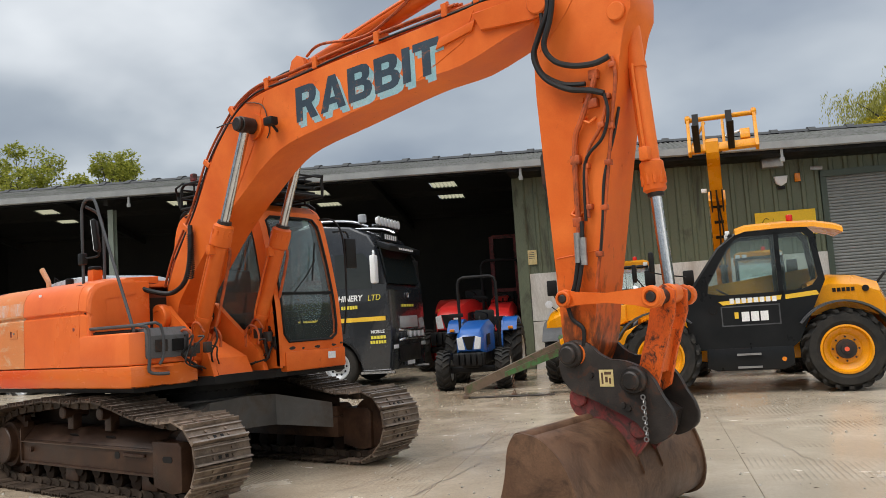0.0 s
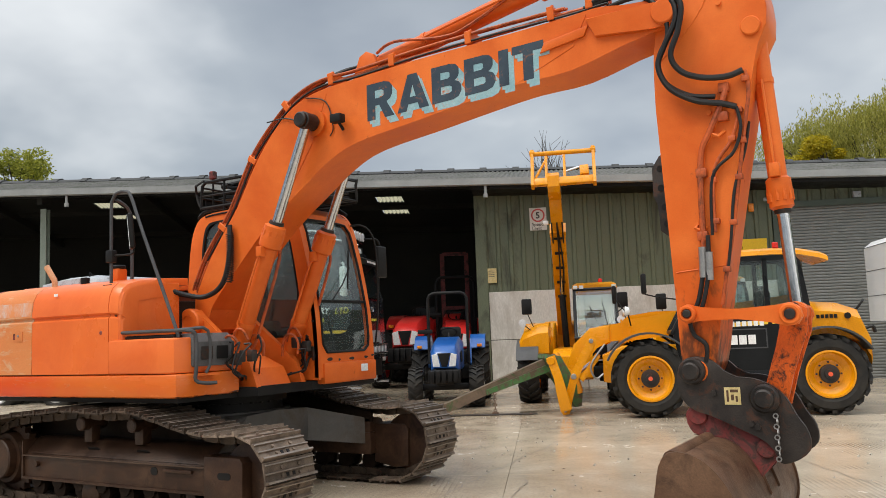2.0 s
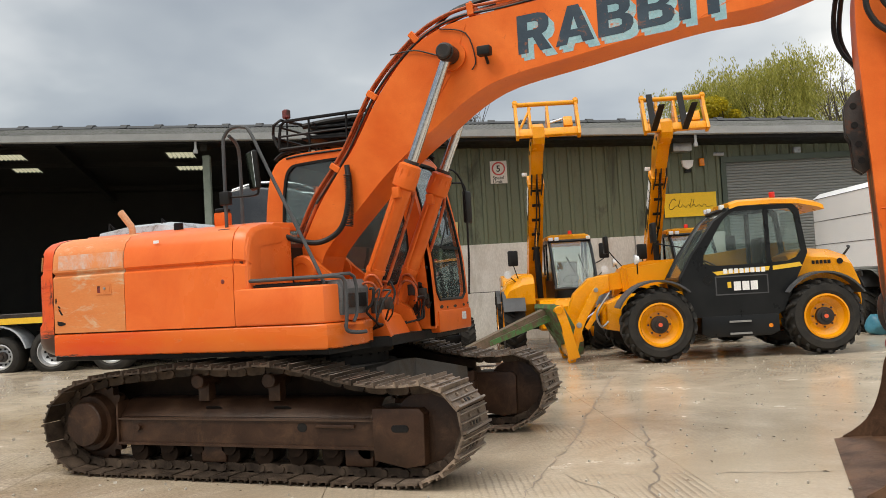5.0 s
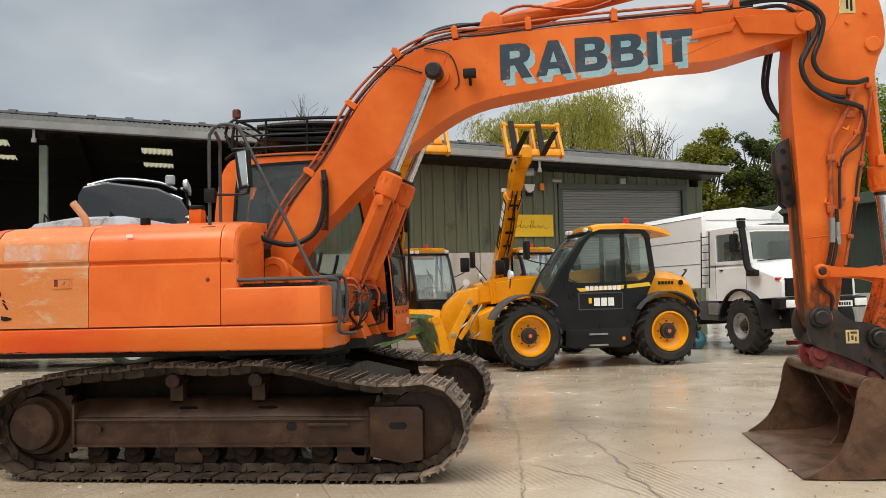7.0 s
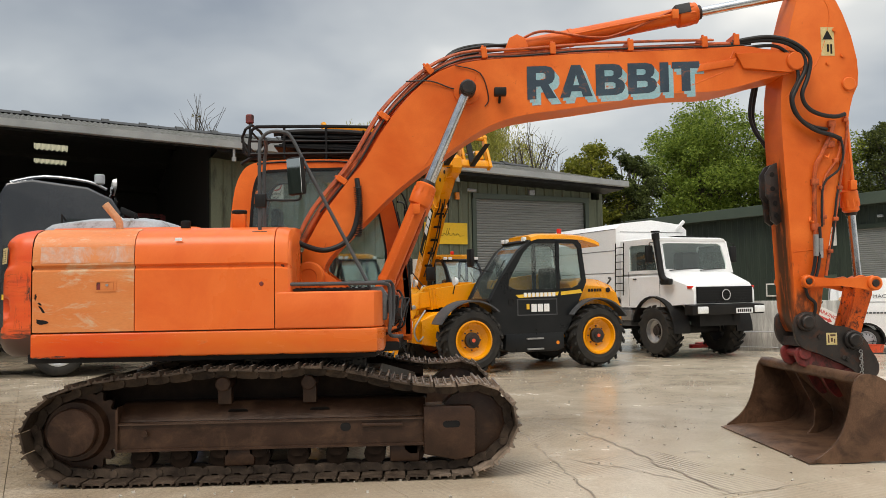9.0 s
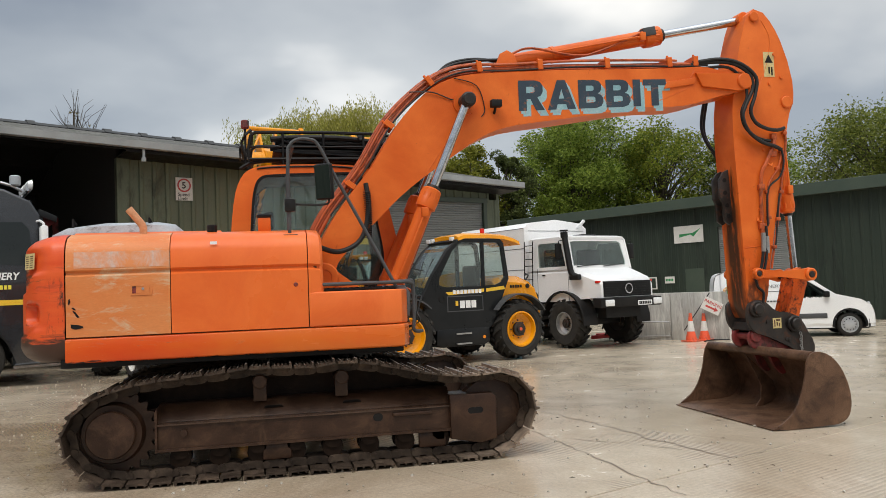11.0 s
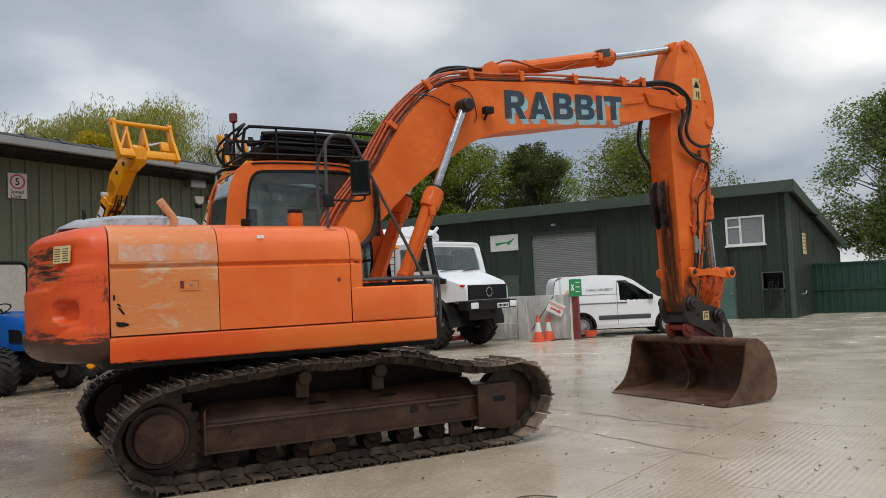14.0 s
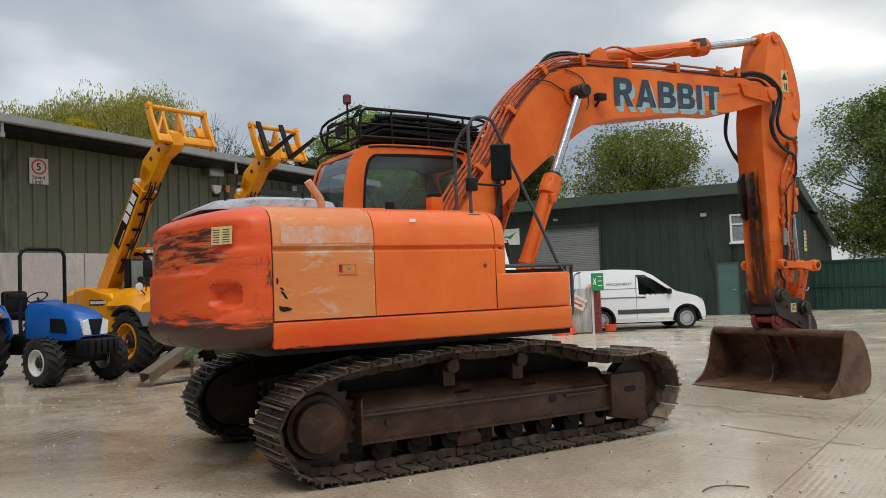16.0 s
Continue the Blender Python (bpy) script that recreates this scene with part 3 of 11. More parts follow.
CONCRETE = concrete("damp_yard_concrete", "X", False)
BRUSHED = concrete("brushed_yard_concrete", "Y", True)
SOIL = surface("dark_wet_joint_soil", (0.14, 0.105, 0.075), (0.22, 0.175, 0.13), 0.5, 0.8, scale=0.6, fine=20, bump=0.3)
GREEN_CLAD = surface("olive_green_cladding", (0.10, 0.115, 0.070), (0.125, 0.145, 0.09), 0.45, 0.6, scale=0.8, fine=60, bump=0.05, dirt=(0.06, 0.065, 0.045), dirt_amount=0.2, dirt_scale=1.5, stretch=(1, 1, 0.25))
GREEN_DARK = surface("dark_green_cladding", (0.020, 0.030, 0.022), (0.030, 0.042, 0.030), 0.45, 0.6, scale=0.8, fine=60, bump=0.05, dirt=(0.015, 0.021, 0.016), dirt_amount=0.2, dirt_scale=1.2, stretch=(1.5, 1.5, 0.2), spec=0.35)
GREEN_TRIM = surface("green_roof_trim", (0.045, 0.065, 0.048), (0.06, 0.08, 0.058), 0.4, 0.55, scale=1.2, bump=0.03)
RIDGE = surface("dark_ridge_cap", (0.022, 0.023, 0.024), (0.05, 0.05, 0.048), 0.6, 0.8, scale=3, bump=0.2)
ROOF = surface("grey_fibre_cement_sheet", (0.085, 0.082, 0.078), (0.15, 0.145, 0.132), 0.7, 0.9, scale=0.9, fine=25, bump=0.3, dirt=(0.06, 0.065, 0.045), dirt_amount=0.4, dirt_scale=2.4)
GUTTER = surface("grey_gutter", (0.23, 0.24, 0.24), (0.32, 0.33, 0.33), 0.45, 0.6, scale=1.5, bump=0.05)
BLOCK = surface("pale_concrete_panel", (0.56, 0.54, 0.50), (0.66, 0.64, 0.60), 0.75, 0.9, scale=0.9, fine=30, bump=0.15, dirt=(0.42, 0.39, 0.34), dirt_amount=0.25, dirt_scale=1.6, stretch=(1, 1, 0.4), soft=0.12)
STREAKED = surface("rain_streaked_concrete", (0.27, 0.26, 0.24), (0.44, 0.43, 0.40), 0.65, 0.85, scale=3.5, fine=30, bump=0.2, dirt=(0.62, 0.60, 0.56), dirt_amount=0.22, dirt_scale=4.0, stretch=(1.6, 1.6, 0.22), soft=0.1)
# near-black, so the dimness inside the open bays is in the colour
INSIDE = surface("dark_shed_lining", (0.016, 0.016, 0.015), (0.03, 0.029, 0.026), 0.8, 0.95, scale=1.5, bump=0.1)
POST = surface("pale_green_post", (0.18, 0.22, 0.18), (0.24, 0.27, 0.23), 0.5, 0.7, scale=3, bump=0.1)
SHUTTER = surface("grey_roller_shutter", (0.21, 0.22, 0.212), (0.26, 0.265, 0.255), 0.4, 0.55, 0.2, scale=1.0, bump=0.03, per_piece=0.04)
WINDOW_FRAME = surface("white_window_frame", (0.72, 0.72, 0.70), (0.78, 0.78, 0.76), 0.4, 0.5, bump=0.0)


def skylight_sheet():
    m = bpy.data.materials.new("translucent_roof_light")
    m.use_nodes = True
    nt = m.node_tree
    tr = nt.nodes.new("ShaderNodeBsdfTranslucent")
    tr.inputs[0].default_value = (0.34, 0.32, 0.22, 1)
    nt.links.new(tr.outputs[0], nt.nodes["Material Output"].inputs[0])
    return m


SKYLIGHT = skylight_sheet()

bm = bmnew()
xs, ys = [-900, -30, -20, -2.3, 5, 20, 60, 900], [-900, -40, 0, 40, 100, 900]
gv = [[bm.verts.new((x, y, gz(x) - 0.03)) for x in xs] for y in ys]
for j in range(len(ys) - 1):
    for i in range(len(xs) - 1):
        bm.faces.new((gv[j][i], gv[j][i + 1], gv[j + 1][i + 1], gv[j + 1][i]))
ground = tagged(finish("ground", bm, SOIL), "worn concrete farm machinery yard, damp after rain", "ground", kind="structure")

TH = radians(24)
U, V = Vector((math.cos(TH), math.sin(TH), 0)), Vector((-math.sin(TH), math.cos(TH), 0))
SHED = Matrix.Translation((-3.378, 12.726, 0)) @ Matrix.Rotation(TH, 4, "Z")


def eave(u):
    return 5.375 - 0.036 * u


def corrugated(bm, u0, u1, pitch, depth, low, high, v=0.0, flat=0.6):
    """Upright profiled sheet: ribs stand proud of flats, from low(u) to high(u)."""
    n = int((u1 - u0) / pitch)
    pts = []
    for i in range(n):
        a = u0 + (u1 - u0) * i / n
        w = (u1 - u0) / n
        pts += [(a, 0), (a + w * flat, 0), (a + w * (flat + 0.08), -depth), (a + w * 0.92, -depth)]
    pts.append((u1, 0))
    rows = [[bm.verts.new((x, v + y, h(x))) for x, y in pts] for h in (low, high)]
    back = [[bm.verts.new((x, v + 0.06, h(x))) for x in (u0, u1)] for h in (low, high)]
    for k in range(len(pts) - 1):
        bm.faces.new((rows[0][k], rows[0][k + 1], rows[1][k + 1], rows[1][k]))
    bm.faces.new((back[0][1], back[0][0], back[1][0], back[1][1]))
    return bm


def shed():
    s = thing("machinery_shed", "long open-fronted farm shed with grey corrugated roof and olive cladding", "building", SHED)
    # roof: front slope, back slope with openings for the roof lights
    bm = bmnew()
    u0, u1, pitch = -27.0, 12.62, 0.15
    cols = int((u1 - u0) / (pitch / 4))
    lights = [(c - 0.5, c + 0.5) for c in (-21.55, -15.22, -9.25, -4.16)]
    vs = [-0.12, 3.0, 6.0, 7.87, 8.50, 9.05, 9.68, 12.2]

    def roof_z(u, v):
        return eave(u) + 0.20 + (0.23 * v if v < 6 else 1.38 - 0.23 * (v - 6))
    grid = []
    for i in range(cols + 1):
        u = u0 + (u1 - u0) * i / cols
        w = 0.024 * math.cos(2 * math.pi * u / pitch)
        grid.append([bm.verts.new((u, v, roof_z(u, v) + w)) for v in vs])
    for i in range(cols):
        u = u0 + (u1 - u0) * (i + 0.5) / cols
        for j in range(len(vs) - 1):
            if j in (3, 5) and any(a < u < b for a, b in lights):
                continue
            bm.faces.new((grid[i][j], grid[i + 1][j], grid[i + 1][j + 1], grid[i][j + 1]))
    part("roof", bm, ROOF, s, "corrugated grey fibre-cement roof sheets")
    # added dark sheet below the roof; its colour holds the interior shade
    bm = bmnew()
    edges = sorted([u0 + 0.12, -0.45] + [x for a, b in lights for x in (a, b)])
    lv = [0.02, 6.0, 7.89, 8.48, 9.07, 9.66, 11.9]
    under = [[bm.verts.new((u, v, roof_z(u, v) - 0.05)) for v in lv] for u in edges]
    for i in range(len(edges) - 1):
        for j in range(len(lv) - 1):
            if j in (2, 4) and any(a < (edges[i] + edges[i + 1]) / 2 < b for a, b in lights):
                continue
            bm.faces.new((under[i][j], under[i + 1][j], under[i + 1][j + 1], under[i][j + 1]))
    part("roof_lining", bm, INSIDE, s, "dark sheet giving the roof's underside its shade")
    for a, b in lights:
        for j in (3, 5):
            bm = bmnew()
            n = 30
            rows = [[bm.verts.new((a + (b - a) * k / n, v, roof_z(a + (b - a) * k / n, v) + 0.024 * math.cos(2 * math.pi * (a + (b - a) * k / n) / pitch))) for k in range(n + 1)] for v in (vs[j] - 0.02, vs[j + 1] + 0.02)]
            for k in range(n):
                bm.faces.new((rows[0][k], rows[0][k + 1], rows[1][k + 1], rows[1][k]))
            part("roof_light", bm, SKYLIGHT, s, "translucent yellowed corrugated roof light")
    # ridge caps, each lapping the next with a raised collar
    u, first = u0, None
    while u < u1 - 0.3:
        bm = bmnew()
        z = roof_z(u, 6)
        tilt = (roof_z(u + 1.1, 6) - z)
        for (a, b, r) in ((0.0, 1.12, 0.0), (0.0, 0.22, 0.045)):
            pr = [(-0.36 - r, -0.07), (-0.20, 0.03 + r), (0.0, 0.075 + r), (0.20, 0.03 + r), (0.36 + r, -0.07), (0.0, -0.02)]
            lo = [bm.verts.new((a, p[0], p[1] + tilt * a / 1.1)) for p in pr]
            hi = [bm.verts.new((b, p[0], p[1] + tilt * b / 1.1)) for p in pr]
            for k in range(6):
                bm.faces.new((lo[k], hi[k], hi[(k + 1) % 6], lo[(k + 1) % 6]))
            bm.faces.new(lo), bm.faces.new(hi[::-1])
        part("ridge_cap", bm, RIDGE, s, loc=(u, 6, z + 0.02))
        u += 1.1
    # gutter, with brackets, and the fascia behind it
    bm = bmnew()
    prof = [(0.0, 0.19), (0.0, 0.02), (0.03, 0.0), (0.13, 0.0), (0.16, 0.02), (0.16, 0.19), (0.14, 0.19), (0.14, 0.03), (0.02, 0.03), (0.02, 0.19)]
    loft(bm, [[(u, p[0] - 0.2, p[1] + eave(u) + 0.02) for p in prof] for u in (u0, -13.5, 0, 12.66)])
    part("gutter", bm, GUTTER, s, "grey metal box gutter")
    # black strip: the shadow band below the gutter is put into its colour
    bm = bmnew()
    prof = [(0.0, 0.0), (0.03, 0.0), (0.03, 0.26), (0.0, 0.26)]
    loft(bm, [[(u, p[0] - 0.03, p[1] + eave(u) - 0.02) for p in prof] for u in (u0, -13.5, 0, 12.6)])
    part("fascia", bm, BLACK, s)
    # eaves lining of the closed bays, black with the shade under the eaves
    bm = bmnew()
    loft(bm, [[(u, -0.02, eave(u) - 0.02), (u, 0.9, eave(u) - 0.06), (u, 0.9, eave(u) - 0.1), (u, -0.02, eave(u) - 0.06)] for u in (-0.45, 5.0, 12.5)])
    part("soffit", bm, BLACK, s)
    for u in (-18.2, -11.85, -6.6, -0.05, 6.42):
        bm = bmnew()
        box(bm, u - 0.03, u + 0.03, -0.14, -0.10, eave(u) - 0.22, eave(u) + 0.06)
        cyl(bm, (u, -0.12, eave(u) - 0.3), (u, -0.12, eave(u) - 0.2), 0.06, 10)
        part("gutter_outlet", bm, GUTTER, s)
    # olive profiled cladding over a concrete panel wall
    bm = bmnew()
    corrugated(bm, -0.45, 7.42, 0.33, 0.035, lambda u: 2.62 if u > -0.2 else 2.2, lambda u: eave(u) - 0.08, 0.9)
    part("cladding", bm, GREEN_CLAD, s, "olive green ribbed steel cladding")
    bm = bmnew()
    corrugated(bm, 7.42, 11.95, 0.33, 0.035, lambda u: 4.62 - 0.012 * (u - 7.4), lambda u: eave(u) - 0.08, 0.9)
    part("cladding", bm, GREEN_CLAD, s)
    bm = bmnew()
    corrugated(bm, 11.75, 12.4, 0.33, 0.035, lambda u: -0.1, lambda u: 4.62, 0.898)
    part("cladding", bm, GREEN_CLAD, s)
    for a, b in ((-0.14, 2.4), (2.42, 4.9), (4.92, 7.42)):
        for z0, z1 in ((-0.15, 1.31), (1.325, 2.62)):
            bm = bmnew()
            box(bm, a, b, 0.86, 1.0, z0, z1, 0.008, 1)
            part("concrete_panel", bm, BLOCK, s)
    bm = bmnew()
    box(bm, -0.46, -0.15, 0.84, 1.05, -0.1, eave(-0.3) - 0.08, 0.01, 1)
    part("corner_post", bm, GREEN_CLAD, s)
    # roller door
    bm = bmnew()
    box(bm, 7.42, 7.56, 0.84, 1.0, -0.1, 4.62), box(bm, 11.66, 11.8, 0.84, 1.0, -0.1, 4.6)
    box(bm, 7.42, 11.8, 0.80, 0.88, 4.5, 4.66)
    part("door_frame", bm, GREEN_TRIM, s)
    bm = bmnew()
    prism(bm, [(0.0, 0.0), (-0.018, 0.018), (-0.022, 0.045), (-0.012, 0.07), (0.012, 0.078), (0.012, 0.0)], 7.55, 11.67, "x")
    slat = part("shutter_slat", bm, SHUTTER, s, loc=(0, 0.97, -0.06))
    for k in range(1, 59):
        again(slat, s, Matrix.Translation((0, 0.97, -0.06 + 0.079 * k)))
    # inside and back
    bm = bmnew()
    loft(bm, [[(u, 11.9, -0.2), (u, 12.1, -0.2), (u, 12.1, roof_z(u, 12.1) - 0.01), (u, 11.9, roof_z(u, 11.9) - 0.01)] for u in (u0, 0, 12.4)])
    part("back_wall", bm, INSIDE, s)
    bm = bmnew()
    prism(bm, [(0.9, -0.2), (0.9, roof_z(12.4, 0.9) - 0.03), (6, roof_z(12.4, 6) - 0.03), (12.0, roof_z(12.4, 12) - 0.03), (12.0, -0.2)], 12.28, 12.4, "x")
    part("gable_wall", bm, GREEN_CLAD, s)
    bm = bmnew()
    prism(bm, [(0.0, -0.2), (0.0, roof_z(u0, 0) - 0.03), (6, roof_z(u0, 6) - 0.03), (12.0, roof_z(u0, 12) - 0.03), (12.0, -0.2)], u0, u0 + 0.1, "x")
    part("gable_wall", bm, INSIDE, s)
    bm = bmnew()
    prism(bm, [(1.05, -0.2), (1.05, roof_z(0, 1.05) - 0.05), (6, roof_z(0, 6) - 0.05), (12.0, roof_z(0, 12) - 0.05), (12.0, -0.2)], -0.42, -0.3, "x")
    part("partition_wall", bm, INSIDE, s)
    for u in (-26.0, -19.4, -12.95, -6.5):
        bm = bmnew()
        box(bm, u - 0.09, u + 0.09, 0.5, 0.515, -0.1, eave(u) - 0.25)
        box(bm, u - 0.09, u + 0.09, 0.685, 0.7, -0.1, eave(u) - 0.25)
        box(bm, u - 0.006, u + 0.006, 0.515, 0.685, -0.1, eave(u) - 0.25)
        part("steel_post", bm, POST, s, "pale green steel column")
        bm = bmnew()
        for v0, v1 in ((0.3, 6.0), (6.0, 12.0)):
            z0, z1 = roof_z(u, v0) - 0.42, roof_z(u, v1) - 0.42
            loft(bm, [[(u - 0.08, v0, z0), (u + 0.08, v0, z0), (u + 0.08, v0, z0 + 0.26), (u - 0.08, v0, z0 + 0.26)], [(u - 0.08, v1, z1), (u + 0.08, v1, z1), (u + 0.08, v1, z1 + 0.26), (u - 0.08, v1, z1 + 0.26)]])
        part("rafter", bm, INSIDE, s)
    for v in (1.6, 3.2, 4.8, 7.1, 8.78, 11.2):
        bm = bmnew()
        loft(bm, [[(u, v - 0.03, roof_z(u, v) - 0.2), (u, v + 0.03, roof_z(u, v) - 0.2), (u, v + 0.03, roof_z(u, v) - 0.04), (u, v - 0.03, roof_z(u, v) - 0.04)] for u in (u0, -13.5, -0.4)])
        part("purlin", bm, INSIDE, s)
    return s


shed()

# the second building, side-on to the first
RB_A = radians(118.4)
RB = Matrix.Translation((22.7, 14.0, 0)) @ Matrix.Rotation(RB_A, 4, "Z")   # x along the front, y out of the front


def workshop():
    s = thing("workshop_building", "dark green steel workshop with a sloping roof and roller door", "building", RB)
    a, b, z0, h, d = -1.45, 21.0, -0.2, 4.66, -12.4
    dep = 2.05 / 12.4

    def clad(x0, x1, lo, hi):
        bm = bmnew()
        corrugated(bm, -x1, -x0, 0.33, 0.022, lambda u: lo, lambda u: hi, 0.0)
        moved(bm, pose(0, 0, 0, 0, 0, 180))
        part("cladding", bm, GREEN_DARK, s)
    # front cladding round door, window, hatch and roller door
    clad(a, -1.13, z0, h), clad(-1.13, -0.57, z0, 1.03), clad(-1.13, -0.57, 1.63, h), clad(-0.57, -0.4, z0, 1.03), clad(-0.57, -0.4, 1.63, 2.75)
    clad(-0.4, 0.65, z0, 2.75), clad(-0.57, 0.89, 3.88, h), clad(0.65, 0.89, 1.95, 2.75), clad(0.89, 1.47, 1.95, h), clad(1.47, 6.35, z0, h)
    clad(6.35, 9.45, 3.77, h), clad(9.45, b, z0, h)
    bm = bmnew()
    zf = h + 0.0
    prism(bm, [(0, z0), (0, zf), (d, zf - 2.05), (d, z0)], a - 0.06, a, "x")
    part("gable_wall", bm, GREEN_DARK, s)
    bm = bmnew()
    prism(bm, [(0, z0), (0, zf), (d, zf - 2.05), (d, z0)], b, b + 0.06, "x")
    part("gable_wall", bm, GREEN_DARK, s)
    bm = bmnew()
    box(bm, a, b, d - 0.06, d, z0, h - 2.05)
    part("back_wall", bm, GREEN_DARK, s)
    bm = bmnew()
    prism(bm, [(0.55, h + 0.36), (0.55, h + 0.26), (d - 0.3, h - 1.85), (d - 0.3, h - 1.75)], a - 0.3, b + 0.3, "x")
    part("roof", bm, GREEN_TRIM, s, "green sheeted lean-to roof")
    bm = bmnew()
    box(bm, a - 0.34, b + 0.34, 0.5, 0.56, h - 0.02, h + 0.42, 0.01, 1)
    prism(bm, [(0.56, h + 0.42), (0.56, h - 0.02), (d - 0.3, h - 2.1), (d - 0.3, h - 1.7)], a - 0.36, a - 0.32, "x")
    part("roof_trim", bm, GREEN_TRIM, s, "green folded fascia and verge trim")
    bm = bmnew()
    box(bm, a - 0.3, b, 0.02, 0.5, h - 0.02, h + 0.03)
    part("soffit", bm, GREEN_DARK, s)
    bm = bmnew()
    box(bm, a - 0.07, a + 0.10, -0.1, 0.035, z0, h, 0.004, 1)
    part("corner_trim", bm, GREEN_TRIM, s)
    bm = bmnew()
    box(bm, a + 0.02, b - 0.1, -2.5, -2.4, z0, h - 0.5)
    part("inner_wall", bm, INSIDE, s)
    # roller shutter
    bm = bmnew()
    box(bm, 6.25, 6.35, -0.1, 0.06, z0, 3.85), box(bm, 9.45, 9.55, -0.1, 0.06, z0, 3.85), box(bm, 6.25, 9.55, -0.1, 0.08, 3.77, 3.95)
    part("door_frame", bm, GREEN_DARK, s)
    bm = bmnew()
    prism(bm, [(0.0, 0.0), (0.018, 0.018), (0.022, 0.045), (0.012, 0.07), (-0.012, 0.078), (-0.012, 0.0)], 6.35, 9.45, "x")
    slat = part("shutter_slat", bm, SHUTTER, s, loc=(0, -0.06, -0.15))
    for k in range(1, 50):
        again(slat, s, Matrix.Translation((0, -0.06, -0.15 + 0.079 * k)))
    # window
    w = finish("window", ring(bmnew(), [(-0.57, 2.75), (0.89, 2.75), (0.89, 3.88), (-0.57, 3.88)], [(-0.50, 2.82), (0.82, 2.82), (0.82, 3.81), (-0.50, 3.81)], -0.03, 0.045), WINDOW_FRAME, s)
    part("mullion", box(bmnew(), 0.30, 0.37, -0.025, 0.04, 2.82, 3.81), WINDOW_FRAME, w)
    part("transom", box(bmnew(), 0.37, 0.82, -0.025, 0.04, 3.45, 3.51), WINDOW_FRAME, w)
    for x0, x1, q0, q1 in ((-0.50, 0.30, 2.82, 3.81), (0.37, 0.82, 2.82, 3.45), (0.37, 0.82, 3.51, 3.81)):
        p = part("pane", box(bmnew(), x0, x1, 0.0, 0.006, q0, q1), CLEAR, w)
        p.visible_shadow = False
    part("window_sill", box(bmnew(), -0.62, 0.94, -0.02, 0.10, 2.70, 2.76, 0.006, 1), WINDOW_FRAME, w)
    # door
    dr = finish("door", box(bmnew(), 0.68, 1.44, -0.03, 0.02, -0.13, 1.92, 0.004, 1), surface("blue_green_door_paint", (0.055, 0.115, 0.10), (0.075, 0.145, 0.125), 0.45, 0.6, scale=2, bump=0.05), s)
    part("door_frame", ring(bmnew(), [(0.62, -0.15), (1.50, -0.15), (1.50, 1.98), (0.62, 1.98)], [(0.68, -0.149), (1.44, -0.149), (1.44, 1.92), (0.68, 1.92)], -0.04, 0.04), GREEN_TRIM, dr)
    part("door_handle", tube(bmnew(), [(0.76, 0.02, 0.9), (0.76, 0.07, 0.9), (0.86, 0.07, 0.9)], 0.012), STEEL, dr)
    # hose hatch with hoses hanging out
    hatch = finish("hose_hatch", ring(bmnew(), [(-1.18, 0.98), (-0.35, 0.98), (-0.35, 1.68), (-1.18, 1.68)], [(-1.13, 1.03), (-0.40, 1.03), (-0.40, 1.63), (-1.13, 1.63)], -0.05, 0.05), GREEN_TRIM, s)
    part("recess", box(bmnew(), -1.13, -0.40, -0.5, -0.45, 1.03, 1.63), BLACK, hatch)
    bm = bmnew()
    for k, (x, dx, low) in enumerate(((-0.62, 0.16, 0.35), (-0.68, 0.22, 0.48), (-0.75, 0.12, 0.25), (-0.95, -0.08, 0.55))):
        tube(bm, [(x, -0.1, 1.3), (x, 0.08, 1.25), (x + dx * 0.4, 0.1, low + 0.3), (x + dx, 0.1, low), (x - dx * 0.6, 0.1, low + 0.1), (x - dx, 0.09, 0.9), (x - dx * 0.5, 0.02, 1.2)], 0.016, 6, 6)
    part("hose", bm, RUBBER, hatch, "black hanging hoses")
    # personnel door further along, part hidden
    part("door_panel", box(bmnew(), 10.2, 11.1, -0.02, 0.03, z0, 2.07, 0.004, 1), GREEN_TRIM, s)
    return s


workshop()


def leaf_material(name, a, b):
    m = bpy.data.materials.new(name)
    m.use_nodes = True
    nt = m.node_tree
    ln = nt.links.new
    bs = nt.nodes["Principled BSDF"]
    g = nt.nodes.new("ShaderNodeNewGeometry")
    mx = nt.nodes.new("ShaderNodeMix")
    mx.data_type = "RGBA"
    mx.inputs[6].default_value, mx.inputs[7].default_value = (*a, 1), (*b, 1)
    ln(g.outputs["Random Per Island"], mx.inputs[0]), ln(mx.outputs[2], bs.inputs["Base Color"])
    bs.inputs["Roughness"].default_value = 0.6
    bs.inputs["Specular IOR Level"].default_value = 0.25
    tr = nt.nodes.new("ShaderNodeBsdfTranslucent")
    ln(mx.outputs[2], tr.inputs[0])
    ms = nt.nodes.new("ShaderNodeMixShader")
    ms.inputs[0].default_value = 0.5
    ln(bs.outputs[0], ms.inputs[1]), ln(tr.outputs[0], ms.inputs[2]), ln(ms.outputs[0], nt.nodes["Material Output"].inputs[0])
    return m


BARK = surface("bark", (0.045, 0.036, 0.028), (0.085, 0.07, 0.05), 0.8, 0.95, scale=8, bump=0.4)


